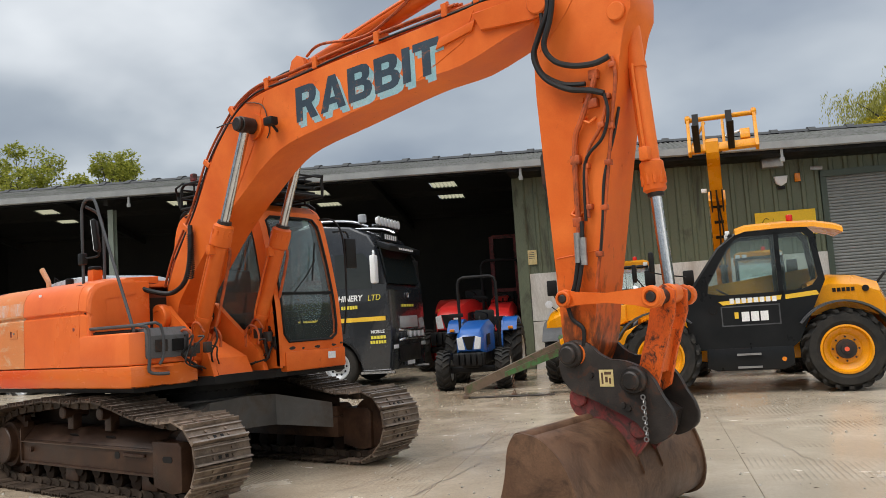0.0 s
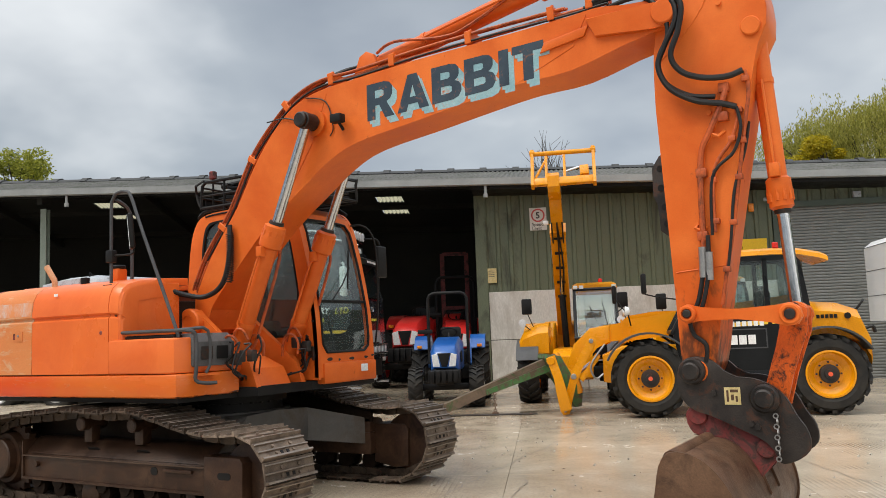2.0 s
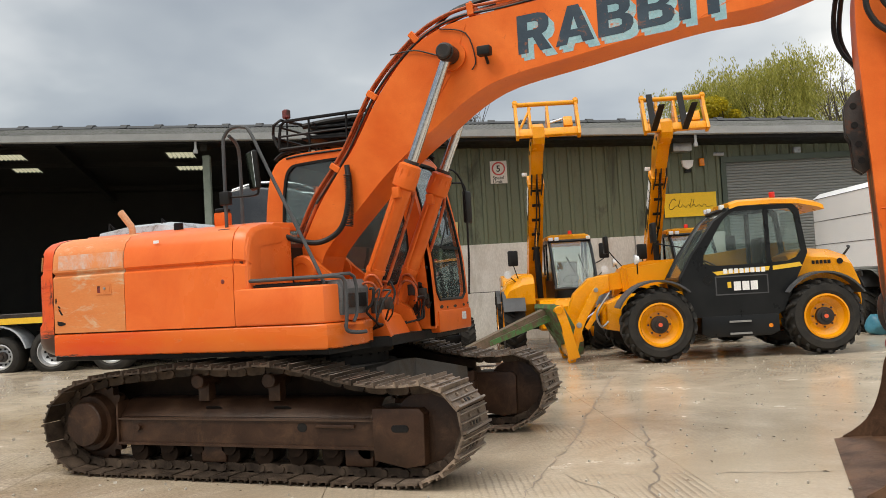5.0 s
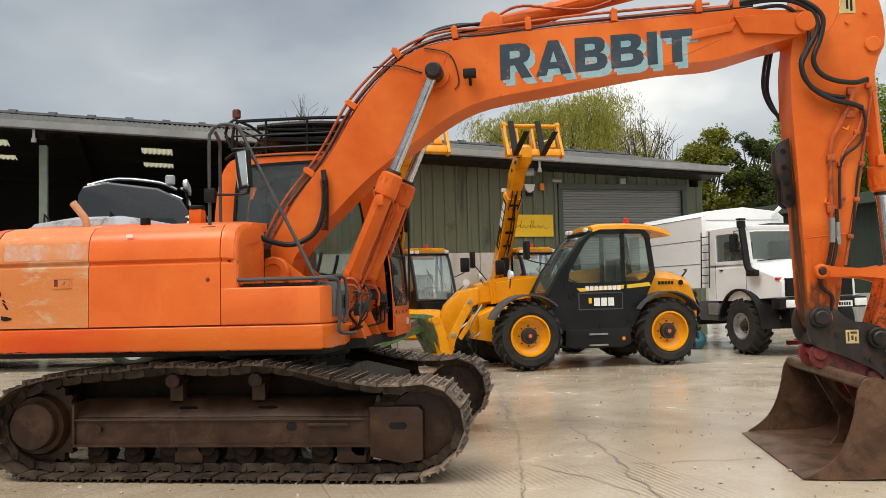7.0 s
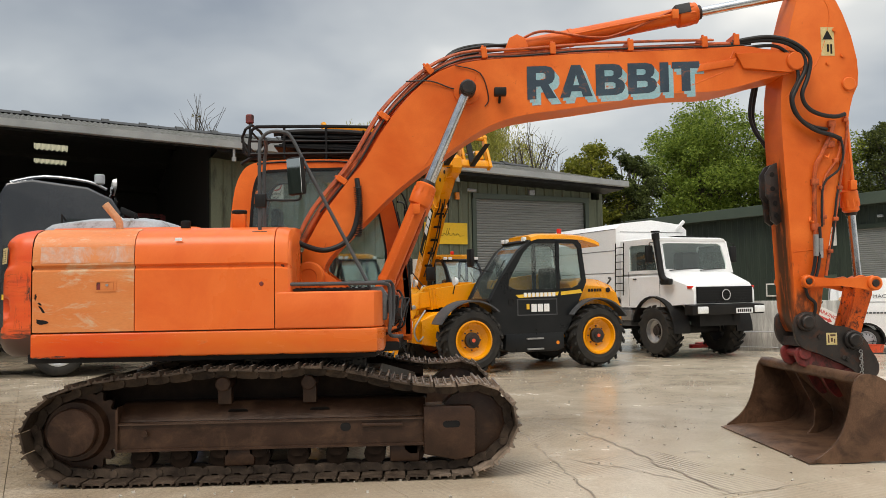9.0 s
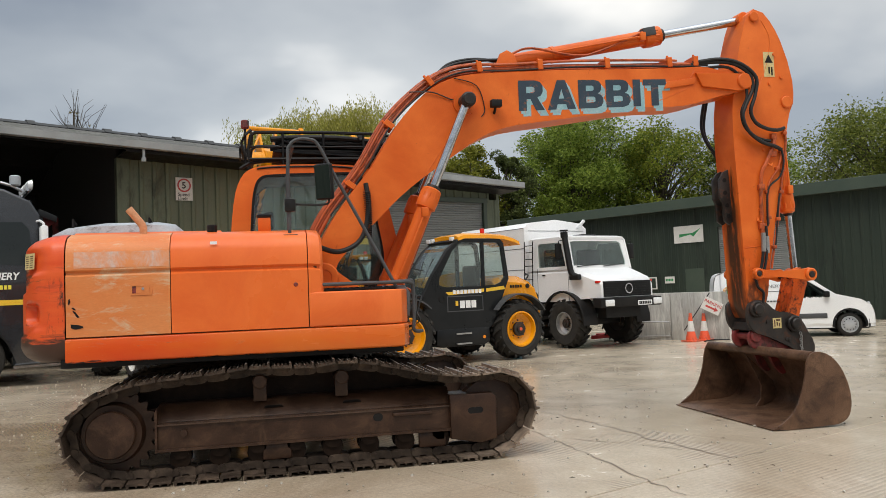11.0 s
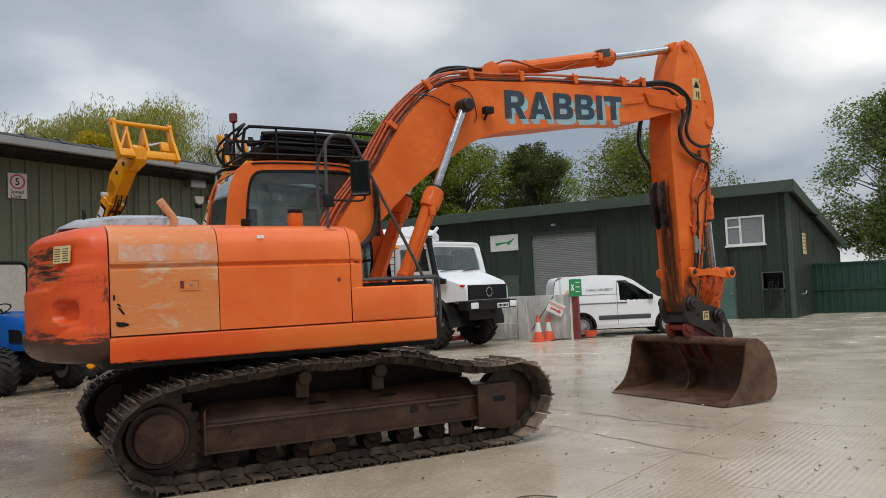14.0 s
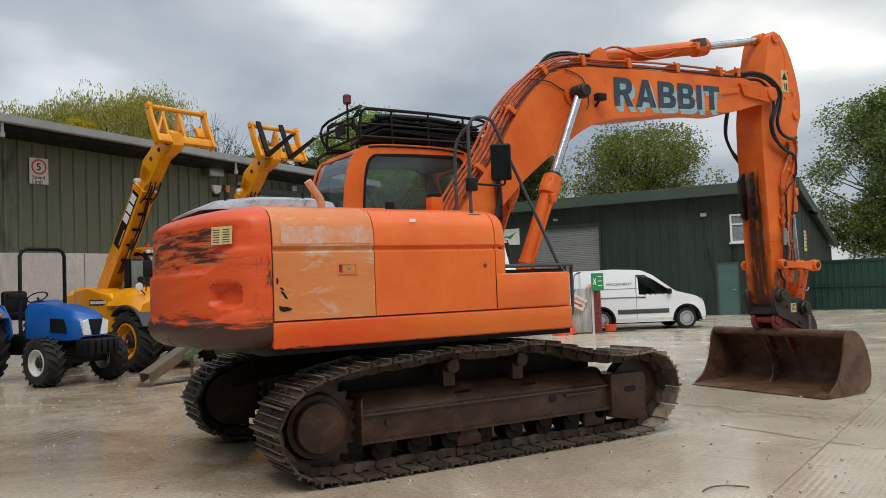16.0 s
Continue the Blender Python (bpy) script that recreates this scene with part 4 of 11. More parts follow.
def tree(name, x, y, top, radius, leaf_a, leaf_b, seed, label, leaves=9000, leaf=0.13, clumps=70, low=0.25, style="broad"):
    """A crown of clumps, each on a limb of its own; style broad, willow or bare."""
    rnd = random.Random(seed)
    rs = np.random.RandomState(seed)
    t = thing(name, label, "tree", pose(x, y, gz(x), 0, 0, 0))
    z0 = top * low
    mid, half = (top + z0) / 2, (top - z0) / 2
    cs = []
    for k in range(clumps):
        an, zz = rnd.uniform(0, 2 * math.pi), rnd.uniform(-0.95, 0.97)
        wide = math.sqrt(max(1 - zz * zz, 0.02)) ** 0.8
        rr = radius * wide * rnd.uniform(0.35, 0.92) * (1 + 0.16 * math.sin(3 * an + seed))
        cs.append(Vector((math.cos(an) * rr, math.sin(an) * rr, mid + zz * half * rnd.uniform(0.78, 0.95))))
    bm = bmnew()
    lean = Vector((rnd.uniform(-.3, .3), rnd.uniform(-.3, .3), 0))
    trunk = [Vector((0, 0, -0.1)), Vector((0, 0, top * 0.2)) + lean * 0.5, Vector((0, 0, top * 0.45)) + lean, Vector((0, 0, top * 0.78)) + lean * 1.4]
    tube(bm, trunk, top * 0.022, 8, 3, top * 0.005)
    for c in cs:
        f = min(max(0.2, (c.z / top) * rnd.uniform(0.45, 0.8)), 0.75)
        st = Vector((0, 0, top * f)) + lean * f * 1.6
        bend = st.lerp(c, 0.5) + Vector((rnd.uniform(-.3, .3), rnd.uniform(-.3, .3), rnd.uniform(0.0, .5)))
        tube(bm, [st, bend, c], top * 0.0065, 5, 3, 0.012)
        if style == "bare":
            for q in range(5):
                d = Vector((rnd.gauss(0, 0.5), rnd.gauss(0, 0.5), rnd.uniform(0.2, 1.0)))
                tube(bm, [bend.lerp(c, rnd.random()), c + d * 0.5, c + d + Vector((0, 0, rnd.uniform(0, .3)))], 0.014, 4, 0, 0.006)
    part("trunk", bm, BARK, t)
    cpos = np.array([tuple(c) for c in cs])
    size = radius * rs.uniform(0.14, 0.27, clumps)
    if style == "willow":
        ns, per = leaves // 12, 12
        idx = rs.randint(0, clumps, ns)
        off = rs.normal(0, 1, (ns, 3)) * size[idx][:, None] * np.array([0.7, 0.7, 0.45])
        start = cpos[idx] + off
        out = start[:, :2] / np.maximum(np.linalg.norm(start[:, :2], axis=1), 0.3)[:, None] * rs.uniform(0.1, 0.9, ns)[:, None]
        ln = rs.uniform(0.9, 2.6, ns)
        k = (np.arange(per) + rs.uniform(0, 1, (ns, per))) / per
        p = np.repeat(start[:, None, :], per, 1)
        p[:, :, :2] += out[:, None, :] * (1 - (1 - k) ** 2)[:, :, None]
        p[:, :, 2] += (0.16 * np.sin(k * 2.2) - k * k * ln[:, None])
        pos = p.reshape(-1, 3) + rs.normal(0, 0.05, (ns * per, 3))
        n = len(pos)
        ax = np.stack([rs.normal(0, .35, n), rs.normal(0, .35, n), -np.ones(n)], 1)
        long, wide = leaf * 1.4, leaf * 0.36
    else:
        n = leaves
        idx = rs.randint(0, clumps, n)
        d = rs.normal(0, 1, (n, 3))
        d /= np.linalg.norm(d, axis=1)[:, None]
        r = size[idx] * rs.uniform(0.35, 1.0, n) ** 0.6 * rs.uniform(0.75, 1.2, n)
        pos = cpos[idx] + d * r[:, None] * np.array([1.1, 1.1, 0.9])
        ax = rs.normal(0, 1, (n, 3))
        ax[:, 2] *= 0.6
        long, wide = leaf, leaf * 0.55
    ax /= np.linalg.norm(ax, axis=1)[:, None]
    sd = np.cross(ax, rs.normal(0, 1, (n, 3)))
    sd /= np.maximum(np.linalg.norm(sd, axis=1), 1e-6)[:, None]
    s = rs.uniform(0.6, 1.4, n)[:, None]
    v = np.stack([pos - ax * long * s, pos - sd * wide * s, pos + ax * long * s, pos + sd * wide * s], 1).reshape(-1, 3)
    me = bpy.data.meshes.new("crown")
    me.from_pydata(v.tolist(), [], np.arange(4 * n).reshape(-1, 4).tolist())
    me.materials.append(leaf_material(name + "_leaves", leaf_a, leaf_b))
    ob = new("crown", me)
    ob.parent = t
    return t


GREEN_A, GREEN_B = (0.075, 0.13, 0.018), (0.33, 0.41, 0.07)
DARK_A, DARK_B = (0.035, 0.05, 0.018), (0.15, 0.18, 0.05)
OLIVE_A, OLIVE_B = (0.12, 0.145, 0.02), (0.34, 0.33, 0.05)
YEL_A, YEL_B = (0.32, 0.28, 0.02), (0.60, 0.46, 0.03)
WIL_A, WIL_B = (0.24, 0.25, 0.05), (0.52, 0.48, 0.12)
tree("willow_tree", 4.7, 44.5, 14.0, 4.4, WIL_A, WIL_B, 3, "tall weeping willow with yellowing hanging leaves", leaves=130000, leaf=0.062, clumps=90, style="willow")
tree("willow_tree", 0.4, 45.5, 13.4, 3.2, WIL_A, WIL_B, 23, "weeping willow behind the shed roof", leaves=70000, leaf=0.062, clumps=52, style="willow")
tree("yellow_tree", 1.6, 41.0, 12.0, 2.0, YEL_A, YEL_B, 5, "small tree turning bright yellow in autumn", leaves=12000, leaf=0.085, clumps=44)
tree("bare_tree", 8.3, 37.5, 11.2, 2.0, (0.12, 0.10, 0.04), (0.24, 0.19, 0.08), 7, "half-bare tree with thin twigs", leaves=450, leaf=0.08, clumps=60, style="bare")
tree("bare_tree", -7.9, 27.0, 9.7, 0.8, (0.10, 0.09, 0.04), (0.2, 0.17, 0.08), 9, "bare sapling top showing over the shed ridge", leaves=160, leaf=0.07, clumps=26, low=0.6, style="bare")
for x, y, h, r, a, b, sd, n in ((12.3, 41.0, 11.0, 2.3, OLIVE_A, OLIVE_B, 11, 7000), (14.7, 40.5, 10.6, 1.9, DARK_A, DARK_B, 12, 7000), (21.5, 45.5, 14.4, 5.2, GREEN_A, GREEN_B, 13, 19000), (19.7, 43.1, 12.0, 3.6, GREEN_A, GREEN_B, 24, 12000),
                                (26.6, 43.2, 12.8, 4.4, GREEN_A, (0.32, 0.34, 0.045), 14, 15000), (32.0, 42.0, 12.4, 3.4, DARK_A, (0.15, 0.17, 0.04), 15, 11000), (36.8, 34.3, 12.4, 5.6, (0.085, 0.12, 0.022), (0.27, 0.29, 0.06), 16, 18000), (37.5, 47.5, 12.8, 4.5, GREEN_A, GREEN_B, 17, 9000),
                                (45.2, 20.5, 13.1, 5.4, (0.08, 0.12, 0.038), (0.29, 0.35, 0.10), 20, 27000), (48.5, 14.0, 12.0, 4.5, GREEN_A, GREEN_B, 21, 8000)):
    tree("broadleaf_tree", x, y, h, r, a, b, sd, "broad leafy tree with thinning autumn crown", leaves=int(n * 2.6), leaf=0.088, clumps=int(46 + 20 * r), low=0.12 if x > 40 else 0.25)
for x, y, h, r, sd in ((-46.0, 19.6, 14.3, 4.4, 31), (-43.5, 24.6, 13.9, 3.4, 32), (-50, 16.5, 13.6, 4.0, 33)):
    tree("broadleaf_tree", x, y, h, r, (0.17, 0.20, 0.03), (0.42, 0.42, 0.07), sd, "bushy tree rising beyond the shed roof", leaves=24000, clumps=64, leaf=0.095)

# unseen sheeted walls, added behind and to one side to block low sky light
bm = bmnew()
corrugated(bm, -45.0, 62.0, 0.5, 0.04, lambda u: -0.9, lambda u: 3.4, 0.0)
w = tagged(finish("wall_south", bm, GREEN_DARK), "unseen dark green wall added to block low sky light", "wall", kind="structure")
w.matrix_world = pose(8, -30, 0, 0, 0, 180)
bm = bmnew()
corrugated(bm, -16.0, 16.0, 0.5, 0.04, lambda u: -0.9, lambda u: 4.2, 0.0)
w = tagged(finish("wall_west", bm, GREEN_DARK), "unseen dark wall added at one side to block low sky light", "wall", kind="structure")
w.matrix_world = pose(-42, -14, 0, 0, 0, 90)

# ---- the digger ----
def holes_slot(bm, x, z, y, w=0.07, h=0.035):
    pts = [(x + math.cos(k * math.pi / 8) * h + (w if math.cos(k * math.pi / 8) > 0 else -w), z + math.sin(k * math.pi / 8) * h) for k in range(16)]
    return prism(bm, pts, y, y - 0.004)


def digger_track(d, side):
    """One crawler: side -1 is the machine's right."""
    yc = side * 1.195
    path = [(-1.72, 0.03), (-0.8, 0.03), (0.4, 0.03), (1.38, 0.03), (1.70, 0.085), (1.92, 0.27), (1.98, 0.48), (1.89, 0.70), (1.68, 0.82), (1.33, 0.80), (0.9, 0.855), (0.55, 0.945), (0.2, 0.99), (-0.2, 0.965), (-0.62, 0.985), (-1.0, 0.95), (-1.35, 0.925), (-1.75, 0.87), (-2.04, 0.76), (-2.20, 0.59), (-2.24, 0.42), (-2.16, 0.22), (-2.0, 0.09)]
    n = 48
    pts = resample(curve_pts([(x, 0, z) for x, z in path], 8, True), n)
    rnd = random.Random(31 + side)
    mats = []
    for k in range(n):
        a, b = pts[k], pts[(k + 1) % n]
        mid, t = (a + b) / 2, (b - a).normalized()
        nrm = Vector((-t.z, 0, t.x))           # towards the inside of the loop
        mats.append(Matrix(((t.x, 0, nrm.x, mid.x), (0, 1, 0, yc), (t.z, 0, nrm.z, mid.z), (0, 0, 0, 1))))
    # the chain's inner band carries links and shoes
    bm = bmnew()
    loops = []
    for y, h in ((-0.05, 0.045), (0.05, 0.045), (0.05, 0.075), (-0.05, 0.075)):
        loops.append([bm.verts.new(mats[k] @ Vector((-0.09, y, h))) for k in range(n)])
    for q in range(4):
        for k in range(n):
            bm.faces.new((loops[q][k], loops[q][(k + 1) % n], loops[(q + 1) % 4][(k + 1) % n], loops[(q + 1) % 4][k]))
    chain = part("track", bm, TRACK, d, "muddy steel crawler track with worn ribbed shoes")
    for s in (-0.085, 0.085):
        bm = bmnew()
        pr = [(-0.10, 0.02), (-0.04, 0.02), (-0.03, 0.034), (0.02, 0.034), (0.03, 0.02), (0.088, 0.02), (0.092, 0.06), (0.075, 0.092), (0.03, 0.10), (-0.05, 0.10), (-0.09, 0.095), (-0.118, 0.07), (-0.12, 0.045)]
        prism(bm, pr, s - 0.02, s + 0.02)
        o = 0.012 if s > 0 else -0.012
        cyl(bm, (-0.085, s - o, 0.06), (-0.085, s + 3 * o, 0.06), 0.032, 10)
        link = part("track_link", bm, TRACK, chain)
        link.matrix_basis = mats[0]
        for m in mats[1:]:
            again(link, chain, m)
    # shoes: a plate with one tall and two low ribs, their tips rubbed bright
    bm = bmnew()
    pr = [(-0.089, 0.020), (0.087, 0.020), (0.089, 0.002), (0.072, 0.003), (0.070, -0.013), (0.060, -0.014), (0.056, 0.004), (0.004, 0.005), (0.001, -0.011), (-0.009, -0.011), (-0.013, 0.005), (-0.062, 0.004), (-0.067, -0.026), (-0.084, -0.027)]
    prism(bm, pr, -0.30, 0.30)
    for y in (-0.105, 0.105):
        for x in (-0.037, 0.03):
            cyl(bm, (x, y, 0.006), (x, y, -0.012), 0.015, 6)
    for y in (-0.052, 0.022):
        box(bm, -0.052, -0.022, y, y + 0.03, -0.0005, 0.0045)
    shoe = part("track_shoe", bm, TRACK, chain, smooth=20)
    shoe.data.materials.append(WORN_STEEL), shoe.data.materials.append(BLACK)
    for p in shoe.data.polygons:
        c = p.center
        if p.normal.z < -0.8 and c.z < -0.008 and abs(c.y) < 0.02:
            p.material_index = 1
        if abs(c.y) < 0.06 and abs(c.y) > 0.018 and -0.055 < c.x < -0.02 and c.z < 0.005:
            p.material_index = 2
    dry = shoe.data.copy()
    dry.materials[0] = TRACK_DRY
    for k, m in enumerate(mats):
        jig = Euler((radians(rnd.uniform(-.8, .8)), radians(rnd.uniform(-2.5, 2.5)), radians(rnd.uniform(-.6, .6)))).to_matrix().to_4x4()
        if k == 0:
            shoe.matrix_basis = m
        else:
            o = again(shoe, chain, m @ jig)
            if m.translation.x > 1.15:
                o.data = dry
    # side beam: upright lower box, a ledge, then a plate leaning in with oval holes
    bm = bmnew()
    o = side * 1.335
    inn = side * 0.98
    prism(bm, [(o, 0.29), (o, 0.505), (o - side * 0.02, 0.522), (inn, 0.522), (inn, 0.29)], -1.47, 1.18, "x", 0.010)
    fr = part("track_frame", bm, FRAME, d, "mud-stained brown track side frame")
    part("upper_plate", prism(bmnew(), [(o - side * 0.02, 0.526), (o - side * 0.14, 0.655), (o - side * 0.18, 0.672), (inn, 0.672), (inn, 0.526)], -1.47, 1.18, "x", 0.008), FRAME, fr, "muddy upper plate with oval holes")
    # added sheet that closes the view through the track with painted shade
    part("inner_web", prism(bmnew(), [(-1.85, 0.56), (-1.85, 0.77), (-1.3, 0.87), (-0.62, 0.92), (0.2, 0.93), (0.55, 0.88), (0.9, 0.80), (1.2, 0.75), (1.2, 0.64), (-1.4, 0.64)], inn, inn + side * 0.03), SHADE_STEEL, fr, "near-black sheet added for the shade under the top run")
    part("frame_rib", prism(bmnew(), [(-1.47, 0.500), (1.17, 0.500), (1.17, 0.512), (-1.47, 0.512)], o, o + side * 0.018), FRAME_EDGE, fr)
    part("frame_rib", prism(bmnew(), [(-1.47, 0.275), (1.17, 0.275), (1.17, 0.297), (-1.47, 0.297)], o - side * 0.1, o + side * 0.022), FRAME, fr)
    part("end_plate", prism(bmnew(), [(-1.485, 0.27), (-1.465, 0.27), (-1.465, 0.66), (-1.485, 0.62)], inn, o + side * 0.02), FRAME, fr)
    part("tow_bar", box(bmnew(), 0.62, 0.98, min(o, o + side * 0.03), max(o, o + side * 0.03), 0.445, 0.475, 0.008), FRAME, fr)
    part("grease_boss", cyl(bmnew(), (-1.24, o, 0.43), (-1.24, o + side * 0.03, 0.43), 0.03, 10), FRAME, fr)
    # idler guard
    bm = bmnew()
    prism(bm, [(1.16, 0.20), (1.44, 0.145), (1.60, 0.175), (1.61, 0.57), (1.57, 0.61), (1.16, 0.61)], o + side * 0.05, o - side * 0.26, "y", 0.01)
    part("idler_guard", bm, FRAME, fr)
    og = o + side * 0.05
    part("slot", holes_slot(bmnew(), 1.40, 0.455, og if side < 0 else og + 0.004, 0.045, 0.03), BLACK, fr)
    part("slot", holes_slot(bmnew(), 0.48, 0.445, o if side < 0 else o + 0.004, 0.01, 0.036), BLACK, fr)
    for x in (-0.46, 0.25):
        q = holes_slot(bmnew(), 0, 0, 0, 0.052, 0.034)
        moved(q, Matrix.Translation((x, o - side * 0.077, 0.590)) @ Euler((radians(43) * -side, 0, 0)).to_matrix().to_4x4() @ Matrix.Translation((0, 0.001 if side < 0 else 0.003, 0)))
        part("slot", q, BLACK, fr)
    # sprocket with teeth, hub cover
    bm = bmnew()
    teeth = 22
    pr = []
    for k in range(teeth * 2):
        a = math.pi * k / teeth
        r = 0.38 if k % 2 else 0.335
        pr += [(-1.845 + r * math.cos(a - 0.03), 0.455 + r * math.sin(a - 0.03)), (-1.845 + r * math.cos(a + 0.03), 0.455 + r * math.sin(a + 0.03))]
    prism(bm, pr, yc - 0.035, yc + 0.035)
    lathe(bm, [(0, -0.2), (0.27, -0.2), (0.29, -0.05), (0.27, 0.03), (0.25, 0.09), (0, 0.09)], (-1.845, yc + side * 0.02, 0.455), (0, side, 0), 28)
    sp = part("sprocket", bm, FRAME, d, "muddy toothed drive sprocket")
    part("hub_cover", lathe(bmnew(), [(0, 0), (0.205, 0), (0.205, 0.085), (0.195, 0.10), (0, 0.104)], (-1.845, yc + side * 0.10, 0.455), (0, side, 0), 32), FRAME, sp, "round final drive cover")
    # idler and rollers
    part("idler", lathe(bmnew(), [(0, -0.08), (0.20, -0.08), (0.30, -0.06), (0.31, 0.06), (0.20, 0.08), (0, 0.08)], (1.58, yc, 0.43), (0, 1, 0), 28), FRAME, d)
    for k in range(8):
        x = -1.28 + k * 0.335
        bm = bmnew()
        lathe(bm, [(0, -0.105), (0.07, -0.105), (0.095, -0.10), (0.095, -0.06), (0.07, -0.05), (0.07, 0.05), (0.095, 0.06), (0.095, 0.10), (0.07, 0.105), (0, 0.105)], (x, yc, 0.205), (0, 1, 0), 14)
        prism(bm, [(x - 0.085, 0.30), (x - 0.07, 0.235), (x - 0.03, 0.20), (x + 0.03, 0.20), (x + 0.07, 0.235), (x + 0.085, 0.30)], yc + side * 0.10, yc + side * 0.13)
        part("roller", bm, SHADE_STEEL, d)
    for x0 in (-0.44, 0.99):
        part("chain_guide", box(bmnew(), x0 - 0.13, x0 + 0.13, yc + side * 0.085, yc + side * 0.13, 0.13, 0.30, 0.02), FRAME, fr)
    for x in (-0.58, 0.16):
        bm = bmnew()
        cyl(bm, (x, yc - 0.14, 0.835), (x, yc + 0.14, 0.835), 0.065, 14, bev=0.01)
        box(bm, x - 0.06, x + 0.06, yc - 0.05, yc + 0.05, 0.65, 0.87, 0.01)
        part("carrier_roller", bm, FRAME, d)


def boom_hose(bm, ys, lift, x0=0.2, x1=4.6, r=0.017, jig=0.0):
    top = [(0.03, 2.07), (0.21, 2.39), (0.45, 2.71), (0.62, 2.93), (0.90, 3.37), (1.21, 3.70), (1.47, 3.86), (1.75, 3.93), (2.17, 3.96), (2.83, 4.00), (3.52, 4.02), (4.22, 4.05), (4.6, 4.06)]
    ps = []
    for i, (x, z) in enumerate(top):
        if x0 <= x <= x1:
            a, b = top[max(i - 1, 0)], top[min(i + 1, len(top) - 1)]
            d = Vector((b[0] - a[0], 0, b[1] - a[1])).normalized()
            ps.append(Vector((x, ys, z)) + Vector((-d.z, 0, d.x)) * (lift + jig * math.sin(i * 2.1)))
    return tube(bm, ps, r, 8, 5)


def ram(d, name, base, tip, r, rod, open_at, label, eye=None):
    """A hydraulic ram: a barrel with collars and a bright rod."""
    base, tip = Vector(base), Vector(tip)
    ax = (tip - base).normalized()
    end = base + ax * open_at
    bm = bmnew()
    ln = open_at
    lathe(bm, [(0, -0.02), (r * 0.8, -0.02), (r, 0.04), (r, ln - 0.24), (r * 1.32, ln - 0.22), (r * 1.36, ln - 0.12), (r * 1.25, ln - 0.10), (r * 1.28, ln - 0.02), (r * 0.9, ln), (0, ln)], base, ax, 24)
    for k in range(10):
        q = end - ax * 0.11
        s = ax.orthogonal().normalized()
        s = Matrix.Rotation(k * math.pi / 5, 3, ax) @ s
        cyl(bm, q + s * r * 1.18 - ax * 0.03, q + s * r * 1.18 + ax * 0.05, 0.016, 6)
    cyl(bm, base + Vector((0, -r * 0.9, 0)), base + Vector((0, r * 0.9, 0)), r * 1.05, 18)
    ob = part(name, bm, ORANGE, d, label)
    part("ram_band", lathe(bmnew(), [(r * 0.98, -0.022), (r * 1.10, -0.02), (r * 1.10, 0.02), (r * 0.98, 0.022)], base + ax * ln * 0.30, ax, 24), ORANGE, ob)
    side_y = Vector((0, -r * 1.02, 0))
    part("port_block", box(bmnew(), -0.035, 0.035, -0.05, 0.03, -0.05, 0.05, 0.008, m=Matrix.Translation(end - ax * 0.28 + side_y)), ORANGE, ob)
    part("ram_line", tube(bmnew(), [base + ax * ln * 0.30 + side_y * 1.1, base + ax * ln * 0.36 + side_y * 1.35, end - ax * 0.42 + side_y * 1.35, end - ax * 0.28 + side_y * 1.15], 0.011, 6, 4), ORANGE, ob)
    part("wiper_ring", lathe(bmnew(), [(rod, -0.01), (r * 0.92, -0.01), (r * 0.86, 0.03), (rod, 0.03)], end, ax, 20), DARKSTEEL, ob)
    bm = bmnew()
    cyl(bm, end - ax * 0.05, tip, rod, 20)
    part("piston_rod", bm, CHROME, ob, "bright chrome piston rod")
    bm = bmnew()
    cyl(bm, tip + Vector((0, -r * 1.0, 0)), tip + Vector((0, r * 1.0, 0)), rod * 1.7, 18, bev=0.008)
    part("rod_eye", bm, eye or ORANGE, ob)
    return ob


